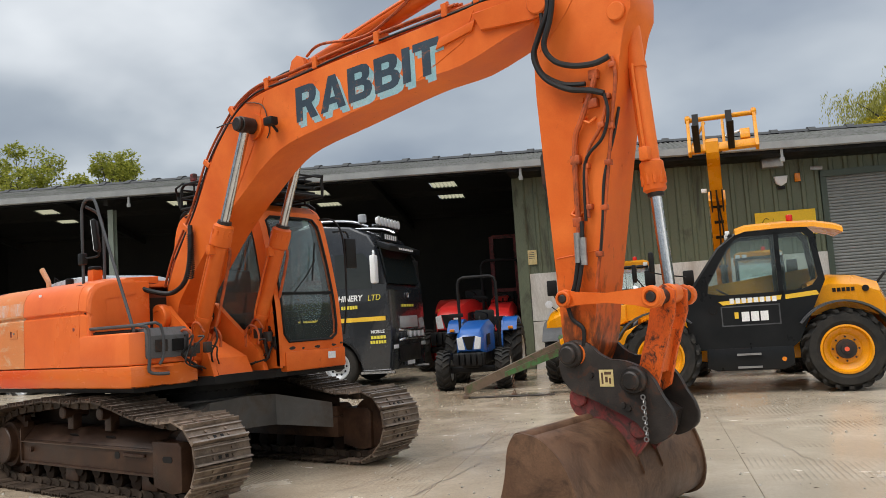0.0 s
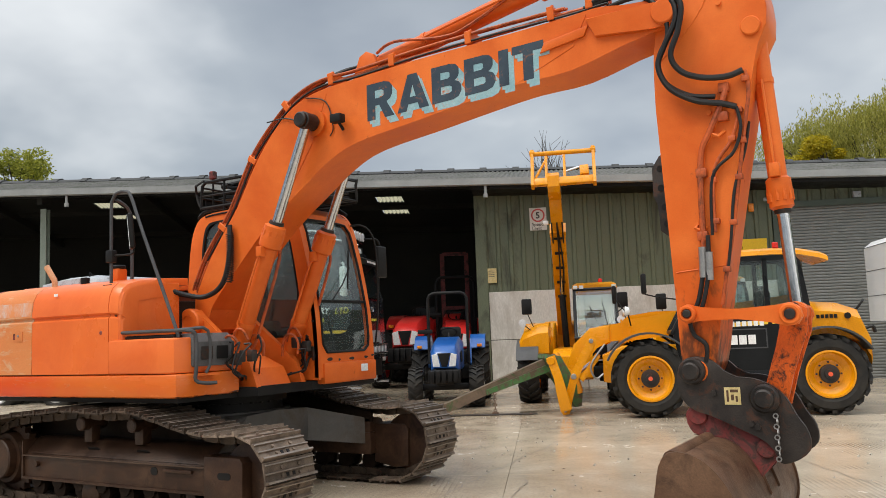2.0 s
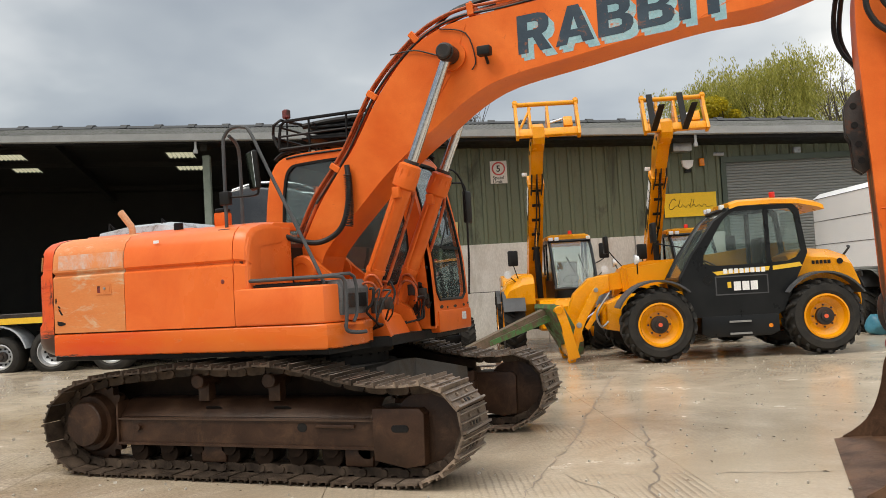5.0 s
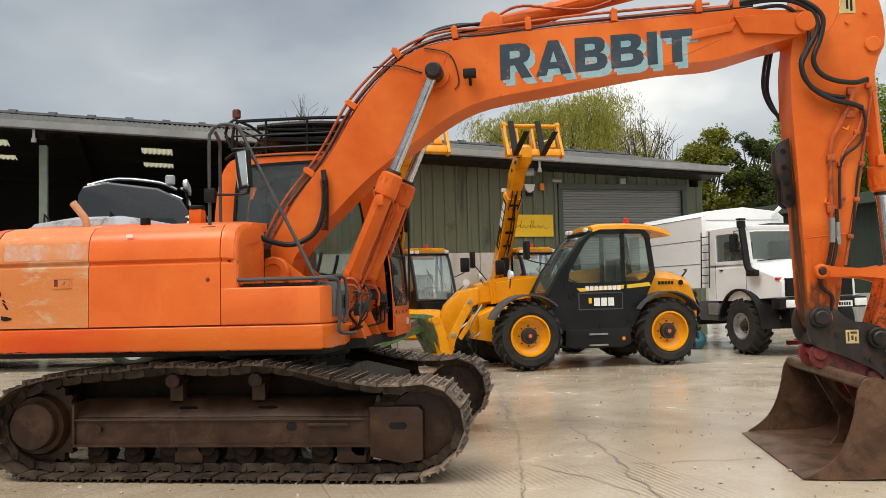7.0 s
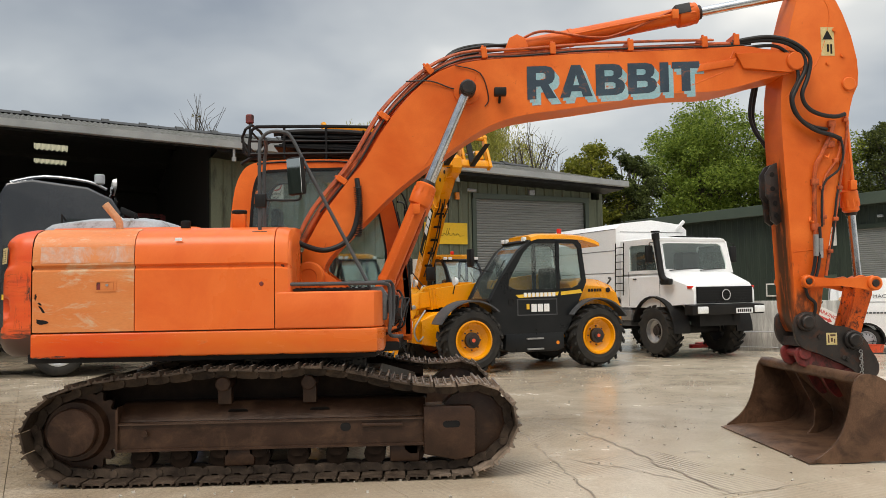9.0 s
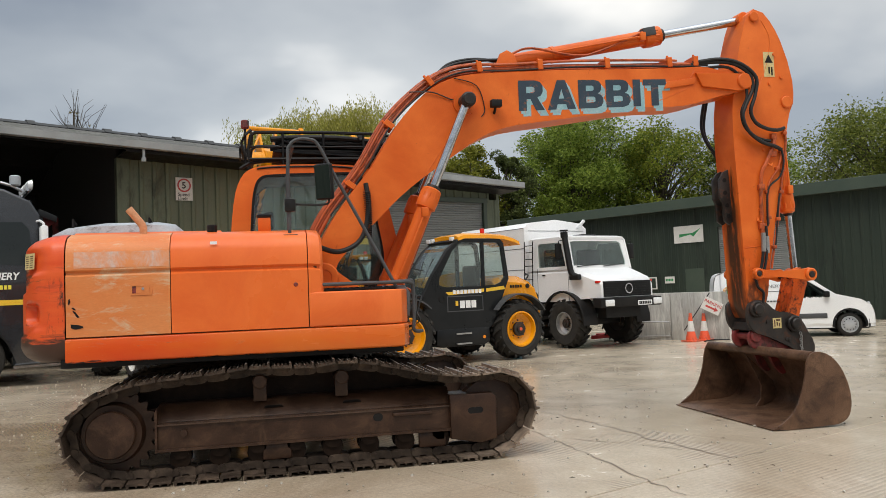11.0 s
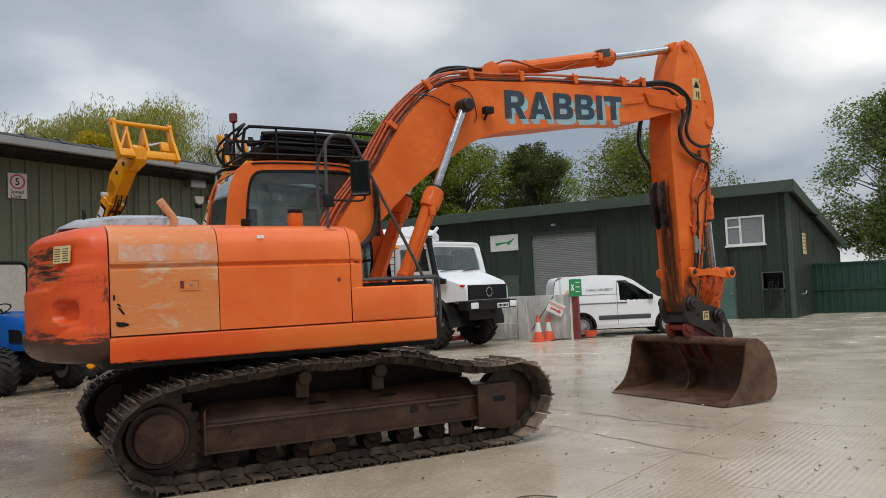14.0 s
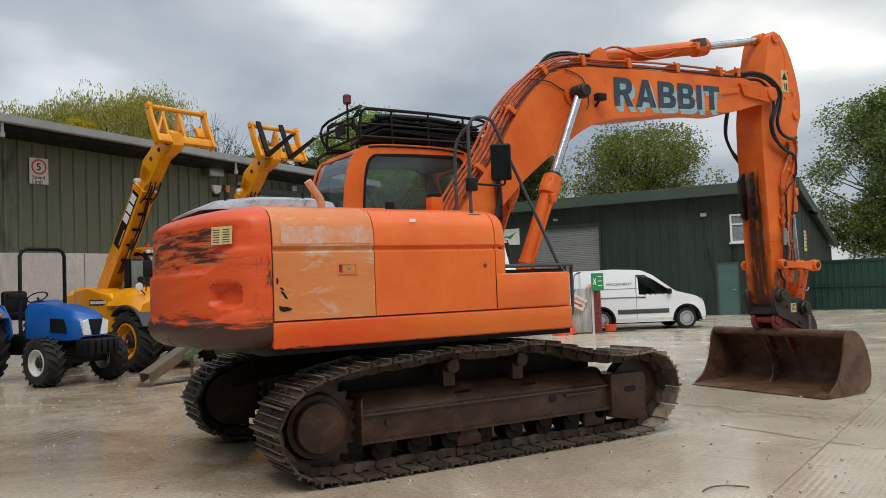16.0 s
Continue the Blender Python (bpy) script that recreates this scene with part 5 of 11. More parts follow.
def digger():
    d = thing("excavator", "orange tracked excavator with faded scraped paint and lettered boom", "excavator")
    digger_track(d, -1), digger_track(d, 1)
    # car body
    bm = bmnew()
    for s in (-1, 1):
        for x0, x1, xa, xb in ((-1.15, -0.65, -0.75, -0.2), (0.60, 1.12, 0.2, 0.75)):
            loft(bm, [[(xa, 0, 0.52), (xb, 0, 0.52), (xb, 0, 0.86), (xa, 0, 0.86)], [(xa + 0.1 * (1 if x0 < 0 else 1), s * 0.45, 0.5), (xb, s * 0.45, 0.5), (xb, s * 0.45, 0.84), (xa, s * 0.45, 0.84)], [(x0, s * 1.0, 0.40), (x1, s * 1.0, 0.40), (x1, s * 1.0, 0.68), (x0, s * 1.0, 0.68)]])
    lathe(bm, [(0, 0.5), (0.68, 0.5), (0.68, 0.86), (0, 0.86)], (0, 0, 0), (0, 0, 1), 40)
    part("car_body", bevelled(bm, 0.012), CASTING, d, "dark grey undercarriage centre section")
    bm = bmnew()
    lathe(bm, [(0, 0.86), (0.60, 0.86), (0.60, 0.95), (0.65, 0.955), (0.65, 1.04), (0, 1.04)], (0, 0, 0), (0, 0, 1), 48)
    for k in range(36):
        a = k * math.pi / 18
        cyl(bm, (0.625 * math.cos(a), 0.625 * math.sin(a), 0.94), (0.625 * math.cos(a), 0.625 * math.sin(a), 0.96), 0.017, 6)
    part("slew_ring", bm, BLACK, d)
    # turntable deck
    bm = bmnew()
    prism(bm, [(-2.25, -1.3), (0.75, -1.3), (0.78, -0.6), (0.95, -0.5), (0.95, 0.3), (1.02, 0.4), (1.02, 1.3), (-2.25, 1.3)], 1.04, 1.13, "z", 0.01)
    part("deck", bm, BLACK, d)
    # right skirt
    bm = bmnew()
    pl = [(-2.2, -1.36), (0.62, -1.36), (0.76, -1.33), (0.82, -1.22), (0.82, -0.62), (0.70, -0.62), (0.70, -1.2), (-2.2, -1.2)]
    prism(bm, pl, 1.085, 1.30, "z", 0.02, 3)
    part("skirt", bm, SKIRT, d, "orange lower side skirt, chipped along its edge")
    bm = bmnew()
    prism(bm, [(-2.2, 1.36), (-0.85, 1.36), (-0.85, 1.2), (-2.2, 1.2)], 1.085, 1.30, "z", 0.02, 3)
    part("skirt", bm, ORANGE_HOOD, d)

    # engine hood doors: one cross-section drawn out along x
    def section(y_out, grow=0.0):
        s = -1 if y_out < 0 else 1
        return [(s * 1.20, 1.31), (s * 1.362, 1.31), (s * 1.362, 1.835), (s * 1.338, 1.855), (s * 1.338, 1.868), (s * 1.366, 1.888), (s * 1.364, 1.93), (s * 1.350, 2.04), (s * 1.315, 2.12), (s * 1.25, 2.175), (s * 1.10, 2.215), (s * 0.85, 2.235), (s * 0.85, 2.1), (s * 1.20, 2.05)]

    def hood(x0, x1, mat, s, label="", front=0.0):
        bm = bmnew()
        sec = section(s)
        rows = [[(x0 + 0.001, y, z) for y, z in sec], [(x1 - 0.001 - front, y, z) for y, z in sec]]
        if front:
            for k in (0.5, 0.85, 1.0):
                sh = front * (1 - math.cos(k * math.pi / 2))
                rows.append([(x1 - 0.001 - front + front * math.sin(k * math.pi / 2), y - (1 if y > 0 else -1) * sh * 0.6, 1.31 + (z - 1.31) * (1 - sh * 0.7)) for y, z in sec])
        loft(bm, rows)
        return part("hood_panel", bm, mat, d, label)
    rear = hood(-2.19, -1.328, ORANGE_RAW, -1, "bleached orange door with ghosted old lettering")
    mid = hood(-1.322, -0.125, ORANGE_HOOD, -1, "orange engine bay door")
    hood(-0.118, 0.02, ORANGE_HOOD, -1, "", 0.1)
    hood(-2.19, -0.85, ORANGE_HOOD, 1)
    bm = bmnew()
    prism(bm, [(-1.335, 1.32), (-1.335, 1.98), (-1.30, 2.07), (-1.24, 2.13), (-1.10, 2.17), (-0.62, 2.19), (-0.62, 1.32)], -0.03, 0.012, "x", 0.02, 3)
    part("hood_front", bm, ORANGE_HOOD, d)
    # near-black, standing in for the shaded gap between hood and boom
    part("front_bulkhead", box(bmnew(), -0.06, 0.0, -0.62, 0.26, 1.2, 2.0, 0.01), SHADE_STEEL, d)
    # dark gaps behind the panel joints and the centre top
    part("bay_lining", box(bmnew(), -2.18, -0.04, -1.335, 1.335, 1.14, 2.04), surface("dark_orange_bay_lining", (0.10, 0.022, 0.008), (0.14, 0.03, 0.01), 0.7, 0.85, bump=0.0), d)
    bm = bmnew()
    prism(bm, [(-1.0, 2.18), (-0.9, 2.245), (0.0, 2.262), (0.9, 2.245), (1.0, 2.18)], -2.2, -0.9, "x", 0.01)
    part("hood_top", bm, ORANGE_HOOD, d)
    bm = bmnew()
    prism(bm, [(-1.0, 2.16), (-0.88, 2.225), (-0.5, 2.24), (-0.5, 2.16)], -0.9, 0.0, "x", 0.008)
    part("hood_top", bm, ORANGE_HOOD, d)
    # handle recess, keyhole, sticker marks
    bm = bmnew()
    ring(bm, [(-1.66, 1.655), (-1.48, 1.655), (-1.48, 1.75), (-1.66, 1.75)], [(-1.645, 1.67), (-1.495, 1.67), (-1.495, 1.735), (-1.645, 1.735)], -1.361, -1.368)
    part("latch_frame", bm, ORANGE_RAW, rear)
    part("latch", box(bmnew(), -1.61, -1.50, -1.366, -1.362, 1.672, 1.733), ORANGE_RAW, rear)
    part("latch_recess", box(bmnew(), -1.645, -1.615, -1.365, -1.362, 1.672, 1.733), DARKRED, rear)
    part("lock", cyl(bmnew(), (-1.555, -1.364, 1.71), (-1.555, -1.374, 1.71), 0.012, 10), STEEL, rear)
    part("catch", lathe(bmnew(), [(0, 0), (0.02, 0), (0.014, 0.006), (0, 0.006)], (-0.235, -1.362, 1.70), (0, -1, 0), 12), DARKRED, mid)
    part("sticker", box(bmnew(), -0.98, -0.92, -1.353, -1.349, 2.085, 2.112, m=None), WHITE, mid)
    # ghost patch where lettering was taken off
    bm = bmnew()
    prism(bm, [(-1.368, 1.905), (-1.366, 1.94), (-1.353, 2.045), (-1.349, 2.045), (-1.36, 1.905)], -2.12, -1.335, "x")
    part("paint_patch", bm, surface("scraped_pale_patch", (0.66, 0.36, 0.24), (0.52, 0.46, 0.44), 0.5, 0.65, scale=5, fine=40, bump=0.05, dirt=(0.70, 0.25, 0.09), dirt_amount=0.62, dirt_scale=4.5, soft=0.12), rear)
    rnd = random.Random(19)
    for cx, cz, w, h, r in ((-2.11, 1.398, 0.062, 0.026, 6), (-2.105, 1.507, 0.045, 0.012, 52), (-2.125, 1.556, 0.022, 0.008, 40), (-2.16, 1.62, 0.010, 0.03, 0)):
        ca, sa = math.cos(radians(r)), -math.sin(radians(r))
        pts = []
        for k in range(14):
            a, q = k * math.pi / 7, rnd.uniform(0.55, 1.15)
            px, pz = w * q * math.cos(a), h * q * math.sin(a)
            pts.append((cx + px * ca - pz * sa, cz + px * sa + pz * ca))
        part("paint_scrape", prism(bmnew(), pts, -1.3660, -1.3622), BLACK, rear)

    # counterweight: a grid bent round the tail, with hand pockets and a raised belt
    bm = bmnew()
    nu = 96
    ribs = [(1.10, 0.10), (1.13, 0.05), (1.17, 0.02), (1.22, 0.0), (1.27, 0.0)] + [(1.29 + 0.0205 * k, 0.0) for k in range(30)] + [(1.905, 0.004), (1.95, 0.005), (2.0, 0.01), (2.04, 0.017), (2.085, 0.03), (2.12, 0.047), (2.15, 0.078), (2.175, 0.112), (2.20, 0.19), (2.215, 0.26), (2.235, 0.50)]
    nv = len(ribs) - 1
    plan = resample(curve_pts([(-2.20, -1.36, 0), (-2.34, -1.35, 0), (-2.50, -1.20, 0), (-2.66, -0.85, 0), (-2.75, -0.4, 0), (-2.77, 0, 0), (-2.75, 0.4, 0), (-2.66, 0.85, 0), (-2.50, 1.20, 0), (-2.34, 1.35, 0), (-2.20, 1.36, 0)], 8), nu + 1, False)
    length = sum((b - a).length for a, b in zip(plan, plan[1:]))

    def ease(x):
        x = min(max(x, 0.0), 1.0)
        return x * x * (3 - 2 * x)
    grid = []
    for i, p in enumerate(plan):
        a, b = plan[max(i - 1, 0)], plan[min(i + 1, nu)]
        t = (b - a).normalized()
        nrm = Vector((-t.y, t.x, 0))
        if nrm.x > 0 or (abs(nrm.x) < 1e-3 and nrm.y * p.y < 0):
            nrm = -nrm
        if i in (0, nu):
            nrm = Vector((0, 1 if p.y > 0 else -1, 0))
        side_in = ease(min(i, nu - i) / nu * length / 0.22 - 0.35)      # 0 at the joint, 1 on the tail
        reach = min(i, nu - i) / nu * length
        col = []
        for z, inset in ribs:
            off = 0.0
            # recessed upper panel above a line that drops towards the middle of the tail
            belt = 1.86 - 0.17 * ease((reach - 0.30) / 0.35)
            off -= 0.028 * side_in * ease((z - belt) / 0.035) * ease((2.09 - z) / 0.04)
            # flared lower belt
            low = 1.33 + 0.075 * ease((0.55 - reach) / 0.3)
            off += 0.022 * side_in * ease((low - z) / 0.03)
            # oval hand pocket
            e = abs((reach - 0.40) / 0.165) ** 3 + abs((z - 1.525) / 0.095) ** 3
            off -= 0.085 * ease((1.12 - e) / 0.55)
            q = p + nrm * off
            col.append(bm.verts.new((-2.2 + (q.x + 2.2) * (1 - inset / 0.57), q.y * (1 - inset / 1.36), z)))
        grid.append(col)
    for i in range(nu):
        for j in range(nv):
            bm.faces.new((grid[i][j], grid[i + 1][j], grid[i + 1][j + 1], grid[i][j + 1]))
    c = bm.verts.new((-2.2, 0, 2.25))
    for i in range(nu):
        bm.faces.new((grid[i][nv], grid[i + 1][nv], c))
    c2 = bm.verts.new((-2.2, 0, 1.12))
    for i in range(nu):
        bm.faces.new((grid[i + 1][0], grid[i][0], c2))
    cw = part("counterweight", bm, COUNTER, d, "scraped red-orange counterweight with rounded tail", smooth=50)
    q = part("warning_sticker", box(bmnew(), -0.10, 0.10, -0.003, 0.003, -0.07, 0.07), CREAM, cw)
    q.matrix_basis = Matrix.Translation((-2.522, -1.152, 1.985)) @ Euler((radians(-3), 0, radians(-56))).to_matrix().to_4x4()

    for k in range(6):
        for x in (-0.085, 0.012):
            w = part("sticker_bar", box(bmnew(), x, x + 0.065, -0.0045, -0.003, 0.04 - 0.019 * k, 0.047 - 0.019 * k), RUST, cw)
            w.matrix_basis = q.matrix_basis

    # on the hood: grey cover, exhaust, fillers
    bm = bmnew()
    loft(bm, [[(x, y, z) for y, z in ((-0.62 * s, 2.25), (-0.60 * s, 2.25 + h * 0.7), (-0.45 * s, 2.25 + h), (0.4, 2.25 + h), (0.6, 2.25 + h * 0.6), (0.62, 2.25))] for x, s, h in ((-2.50, 0.75, 0.02), (-2.36, 0.95, 0.085), (-2.0, 1.0, 0.125), (-1.52, 1.0, 0.125), (-1.36, 1.0, 0.10), (-1.30, 0.95, 0.02))])
    part("top_cover", bm, LIGHT_GREY, d, "light grey moulded engine cover", smooth=50)
    for x in (-2.30, -1.60):
        part("cover_latch", tube(bmnew(), [(x, -0.5, 2.33), (x, -0.5, 2.41), (x + 0.02, -0.45, 2.36)], 0.012, 6), BLACK, d)
    bm = bmnew()
    tube(bm, [(-1.60, -0.93, 2.18), (-1.60, -0.93, 2.28), (-1.61, -0.93, 2.31), (-1.725, -0.945, 2.46)], 0.034, 12, 0, 0.036, 0.8)
    part("exhaust_pipe", bm, surface("heat_stained_exhaust", (0.55, 0.20, 0.08), (0.62, 0.38, 0.22), 0.5, 0.7, scale=6, bump=0.1), d, "slanting heat-stained orange exhaust stack")
    bm = bmnew()
    box(bm, -0.56, -0.44, -1.02, -0.90, 2.2, 2.35, 0.015)
    part("filler_box", bm, ORANGE, d)
    part("filler_cap", cyl(bmnew(), (-0.50, -0.96, 2.35), (-0.50, -0.96, 2.385), 0.07, 16, bev=0.008), BLACK, d)
    part("filler_cap", cyl(bmnew(), (-0.98, -1.0, 2.22), (-0.98, -1.0, 2.29), 0.045, 14, bev=0.006), BLACK, d)

    # tool box and step in front of the hood
    bm = bmnew()
    prism(bm, [(-0.117, -1.366), (0.60, -1.366), (0.74, -1.33), (0.81, -1.22), (0.81, -0.66), (-0.117, -0.66)], 1.305, 1.625, "z", 0.018, 3)
    tb = part("tool_box", bm, ORANGE_HOOD, d, "orange tool box step")
    bm = bmnew()
    box(bm, 0.03, 0.70, -1.30, -0.72, 1.626, 1.65, 0.006, 1)
    for k in range(12):
        box(bm, 0.05 + k * 0.055, 0.075 + k * 0.055, -1.29, -0.73, 1.65, 1.657)
    part("anti_slip_tread", bm, BLACK, tb)
    bm = bmnew()
    prism(bm, [(0.56, 1.34), (0.84, 1.36), (0.855, 1.58), (0.80, 1.66), (0.58, 1.66), (0.54, 1.6)], -1.20, -0.72, "y", 0.02)
    lb = part("lamp_box", bm, POD_GREY, d, "grey plastic lamp housing")
    part("work_lamp", box(bmnew(), 0.853, 0.862, -1.12, -0.98, 1.42, 1.54, 0.004, 1), DARKSTEEL, lb)
    part("work_lamp", box(bmnew(), 0.853, 0.862, -0.93, -0.79, 1.42, 1.54, 0.004, 1), BLACK, lb)
    bm = bmnew()
    prism(bm, [(0.80, -1.20), (0.93, -1.02), (0.93, -0.97), (0.80, -0.95)], 1.275, 1.295, "z")
    part("step_plate", bm, ORANGE, d)

    part("grab_rail", tube(bmnew(), [(-0.02, -1.31, 1.64), (0.0, -1.31, 1.685), (0.08, -1.31, 1.69), (0.72, -1.30, 1.69), (0.83, -1.26, 1.685), (0.875, -1.20, 1.64), (0.88, -1.20, 1.36), (0.87, -1.20, 1.24), (0.92, -1.13, 1.21), (0.98, -1.05, 1.21)], 0.017, 8, 3), GREY_PLASTIC, d, "grey tubular grab rail round the tool box")
    part("grab_rail", tube(bmnew(), [(0.60, -1.24, 1.69), (0.80, -1.20, 1.70), (0.90, -1.08, 1.68), (0.905, -1.06, 1.40), (0.89, -1.10, 1.30)], 0.015, 8, 3), GREY_PLASTIC, d)
    # rails and mirror on the right
    bm = bmnew()
    tube(bm, [(-0.27, -1.22, 2.16), (-0.27, -1.22, 2.88), (-0.25, -1.22, 3.0), (-0.18, -1.22, 3.06), (-0.06, -1.22, 3.06), (0.02, -1.22, 3.0), (0.19, -1.23, 2.66), (0.66, -1.25, 1.74), (0.70, -1.26, 1.6), (0.70, -1.26, 1.3), (0.66, -1.26, 1.24), (0.58, -1.26, 1.235)], 0.016, 8, 4)
    tube(bm, [(-0.27, -0.98, 2.16), (-0.27, -0.98, 2.75), (-0.24, -1.05, 2.93), (-0.22, -1.2, 3.0)], 0.016, 8, 4)
    box(bm, -0.33, -0.20, -1.27, -0.93, 2.14, 2.165)
    rail = part("handrail", bm, GREY_PLASTIC, d, "grey tubular handrail")
    bm = bmnew()
    tube(bm, [(-0.27, -1.22, 2.45), (0.05, -1.24, 2.44), (0.10, -1.25, 2.48), (0.10, -1.25, 2.55)], 0.011, 6, 3)
    box(bm, -0.31, -0.21, -1.26, -1.2, 2.38, 2.50, 0.01)
    part("mirror_bracket", bm, BLACK, rail)
    bm = bmnew()
    m = Matrix.Translation((0.06, -1.25, 2.655)) @ Euler((0, radians(-4.8), radians(53))).to_matrix().to_4x4()
    box(bm, -0.025, 0.025, -0.095, 0.095, -0.17, 0.17, 0.022, 3, m=m)
    mr = part("wing_mirror", bm, BLACK, rail)
    part("mirror_glass", box(bmnew(), -0.029, -0.0255, -0.082, 0.082, -0.155, 0.155, m=m), MIRROR, mr)

    # boom
    Y0, Y1, yc = -0.41, 0.03, -0.145
    up = [(0.03, 2.07), (0.21, 2.39), (0.45, 2.71), (0.62, 2.92), (0.90, 3.36), (1.21, 3.70), (1.47, 3.86), (1.75, 3.93), (2.17, 3.96), (2.83, 4.00), (3.52, 4.02), (4.22, 4.05), (4.51, 4.07), (4.72, 4.04)]
    lo = [(4.70, 3.72), (4.27, 3.61), (3.84, 3.59), (3.49, 3.55), (2.81, 3.45), (2.15, 3.355), (1.80, 3.22), (1.48, 3.01), (1.20, 2.82), (0.92, 2.60), (0.65, 2.34), (0.40, 2.10), (0.22, 1.90)]
    ups = [(p.x, p.z) for p in curve_pts([(x, 0, z) for x, z in up], 3)]
    los = [(p.x, p.z) for p in curve_pts([(x, 0, z) for x, z in lo], 3)]
    foot = [(0.20, 1.80), (0.17, 1.70), (0.08, 1.655), (-0.02, 1.68), (-0.06, 1.78), (-0.05, 1.90)]
    nose = [(5.02, 4.03), (5.11, 3.98), (5.13, 3.90), (5.08, 3.82), (4.98, 3.78)]
    outline = ups + nose + los + foot
    bm = bmnew()
    prism(bm, outline, Y0, Y1, "y", 0.012, 2)
    boom = part("boom", bm, ORANGE, d, "orange boom bearing large painted lettering", smooth=25)
    for s, y in ((-1, Y0), (1, Y1)):
        bm = bmnew()
        yy = (y + s * 0.035)
        prism(bm, [(4.42, 3.99), (4.95, 3.99), (5.10, 3.98), (5.14, 3.90), (5.10, 3.80), (4.96, 3.79), (4.5, 3.83)], y, yy, "y", 0.008)
        part("nose_plate", bm, ORANGE, boom)
        part("boss", cyl(bmnew(), (5.04, y, 3.90), (5.04, y + s * 0.06, 3.90), 0.095, 20, bev=0.01), ORANGE, boom)
        part("boss", cyl(bmnew(), (1.66, y, 3.61), (1.66, y + s * 0.03, 3.61), 0.13, 24), ORANGE, boom)
        part("boss", box(bmnew(), 0.0, 0.16, min(y, y + s * 0.03), max(y, y + s * 0.03), 1.72, 1.86, 0.03), ORANGE, boom)
    bm = bmnew()
    cyl(bm, (1.66, Y0 - 0.22, 3.61), (1.66, 0.31, 3.61), 0.062, 18, bev=0.01)
    lathe(bm, [(0, 0), (0.062, 0), (0.070, 0.010), (0.071, 0.034), (0.058, 0.045), (0, 0.045)], (1.66, Y0 - 0.200, 3.61), (0, -1, 0), 24)
    part("pivot_pin", bm, DARKSTEEL, boom)
    cyl_bm = cyl(bmnew(), (0.08, Y0 - 0.12, 1.77), (0.08, 0.24, 1.77), 0.06, 16)
    part("pivot_pin", cyl_bm, DARKSTEEL, boom)
    bm = bmnew()
    for y in (Y0 - 0.10, 0.15):
        prism(bm, [(-0.28, 1.12), (-0.10, 1.80), (0.0, 1.90), (0.15, 1.90), (0.24, 1.80), (0.85, 1.36), (0.95, 1.12)], y, y + 0.06, "y", 0.01)
    prism(bm, [(-0.3, 1.12), (-0.1, 1.6), (0.1, 1.6), (0.8, 1.3), (0.9, 1.12)], Y0 + 0.0, Y1, "y")
    part("boom_bracket", bm, ORANGE, d)
    for y, s in ((Y0, -1), (Y1, 1)):
        part("weld_bead", tube(bmnew(), [(1.22, y + s * 0.001, 2.86), (1.62, y + s * 0.001, 3.44), (1.80, y + s * 0.001, 3.88)], 0.004, 5), ORANGE, boom)
        part("weld_bead", tube(bmnew(), [(3.80, y + s * 0.001, 3.60), (4.30, y + s * 0.001, 3.80), (4.42, y + s * 0.001, 4.03)], 0.004, 5), ORANGE, boom)
        part("stop_plate", prism(bmnew(), [(4.02, 3.80), (4.40, 3.86), (4.44, 3.94), (4.06, 3.88)], y, y + s * 0.02, "y", 0.005), ORANGE, boom)
        part("foot_boss", lathe(bmnew(), [(0, 0), (0.15, 0), (0.15, 0.07), (0.135, 0.085), (0.08, 0.085), (0.075, 0.075), (0, 0.075)], (0.08, y + s * 0.09, 1.77), (0, s, 0), 24), ORANGE, boom)
    # lettering: heavy dark block letters over an offset pale copy
    glyphs = {"R": (0.88, [[(0, 0), (0, 1), (0.56, 1), (0.74, 0.95), (0.83, 0.83), (0.83, 0.62), (0.76, 0.49), (0.64, 0.43), (0.88, 0), (0.58, 0), (0.40, 0.38), (0.27, 0.38), (0.27, 0)], [(0.27, 0.58), (0.27, 0.79), (0.48, 0.79), (0.55, 0.75), (0.55, 0.62), (0.48, 0.58)]]),
              "A": (0.98, [[(0, 0), (0.35, 1), (0.63, 1), (0.98, 0), (0.69, 0), (0.635, 0.18), (0.345, 0.18), (0.29, 0)], [(0.40, 0.37), (0.58, 0.37), (0.49, 0.70)]]),
              "B": (0.87, [[(0, 0), (0, 1), (0.55, 1), (0.72, 0.96), (0.81, 0.85), (0.81, 0.67), (0.76, 0.57), (0.68, 0.52), (0.80, 0.46), (0.87, 0.35), (0.87, 0.20), (0.79, 0.06), (0.62, 0)], [(0.27, 0.61), (0.27, 0.80), (0.48, 0.80), (0.54, 0.76), (0.54, 0.65), (0.48, 0.61)], [(0.27, 0.20), (0.27, 0.41), (0.52, 0.41), (0.59, 0.37), (0.59, 0.24), (0.52, 0.20)]]),
              "I": (0.27, [[(0, 0), (0, 1), (0.27, 1), (0.27, 0)]]),
              "T": (0.84, [[(0.285, 0), (0.285, 0.77), (0, 0.77), (0, 1), (0.84, 1), (0.84, 0.77), (0.555, 0.77), (0.555, 0)]])}
    total = sum(glyphs[c][0] for c in "RABBIT") + 0.10 * 5

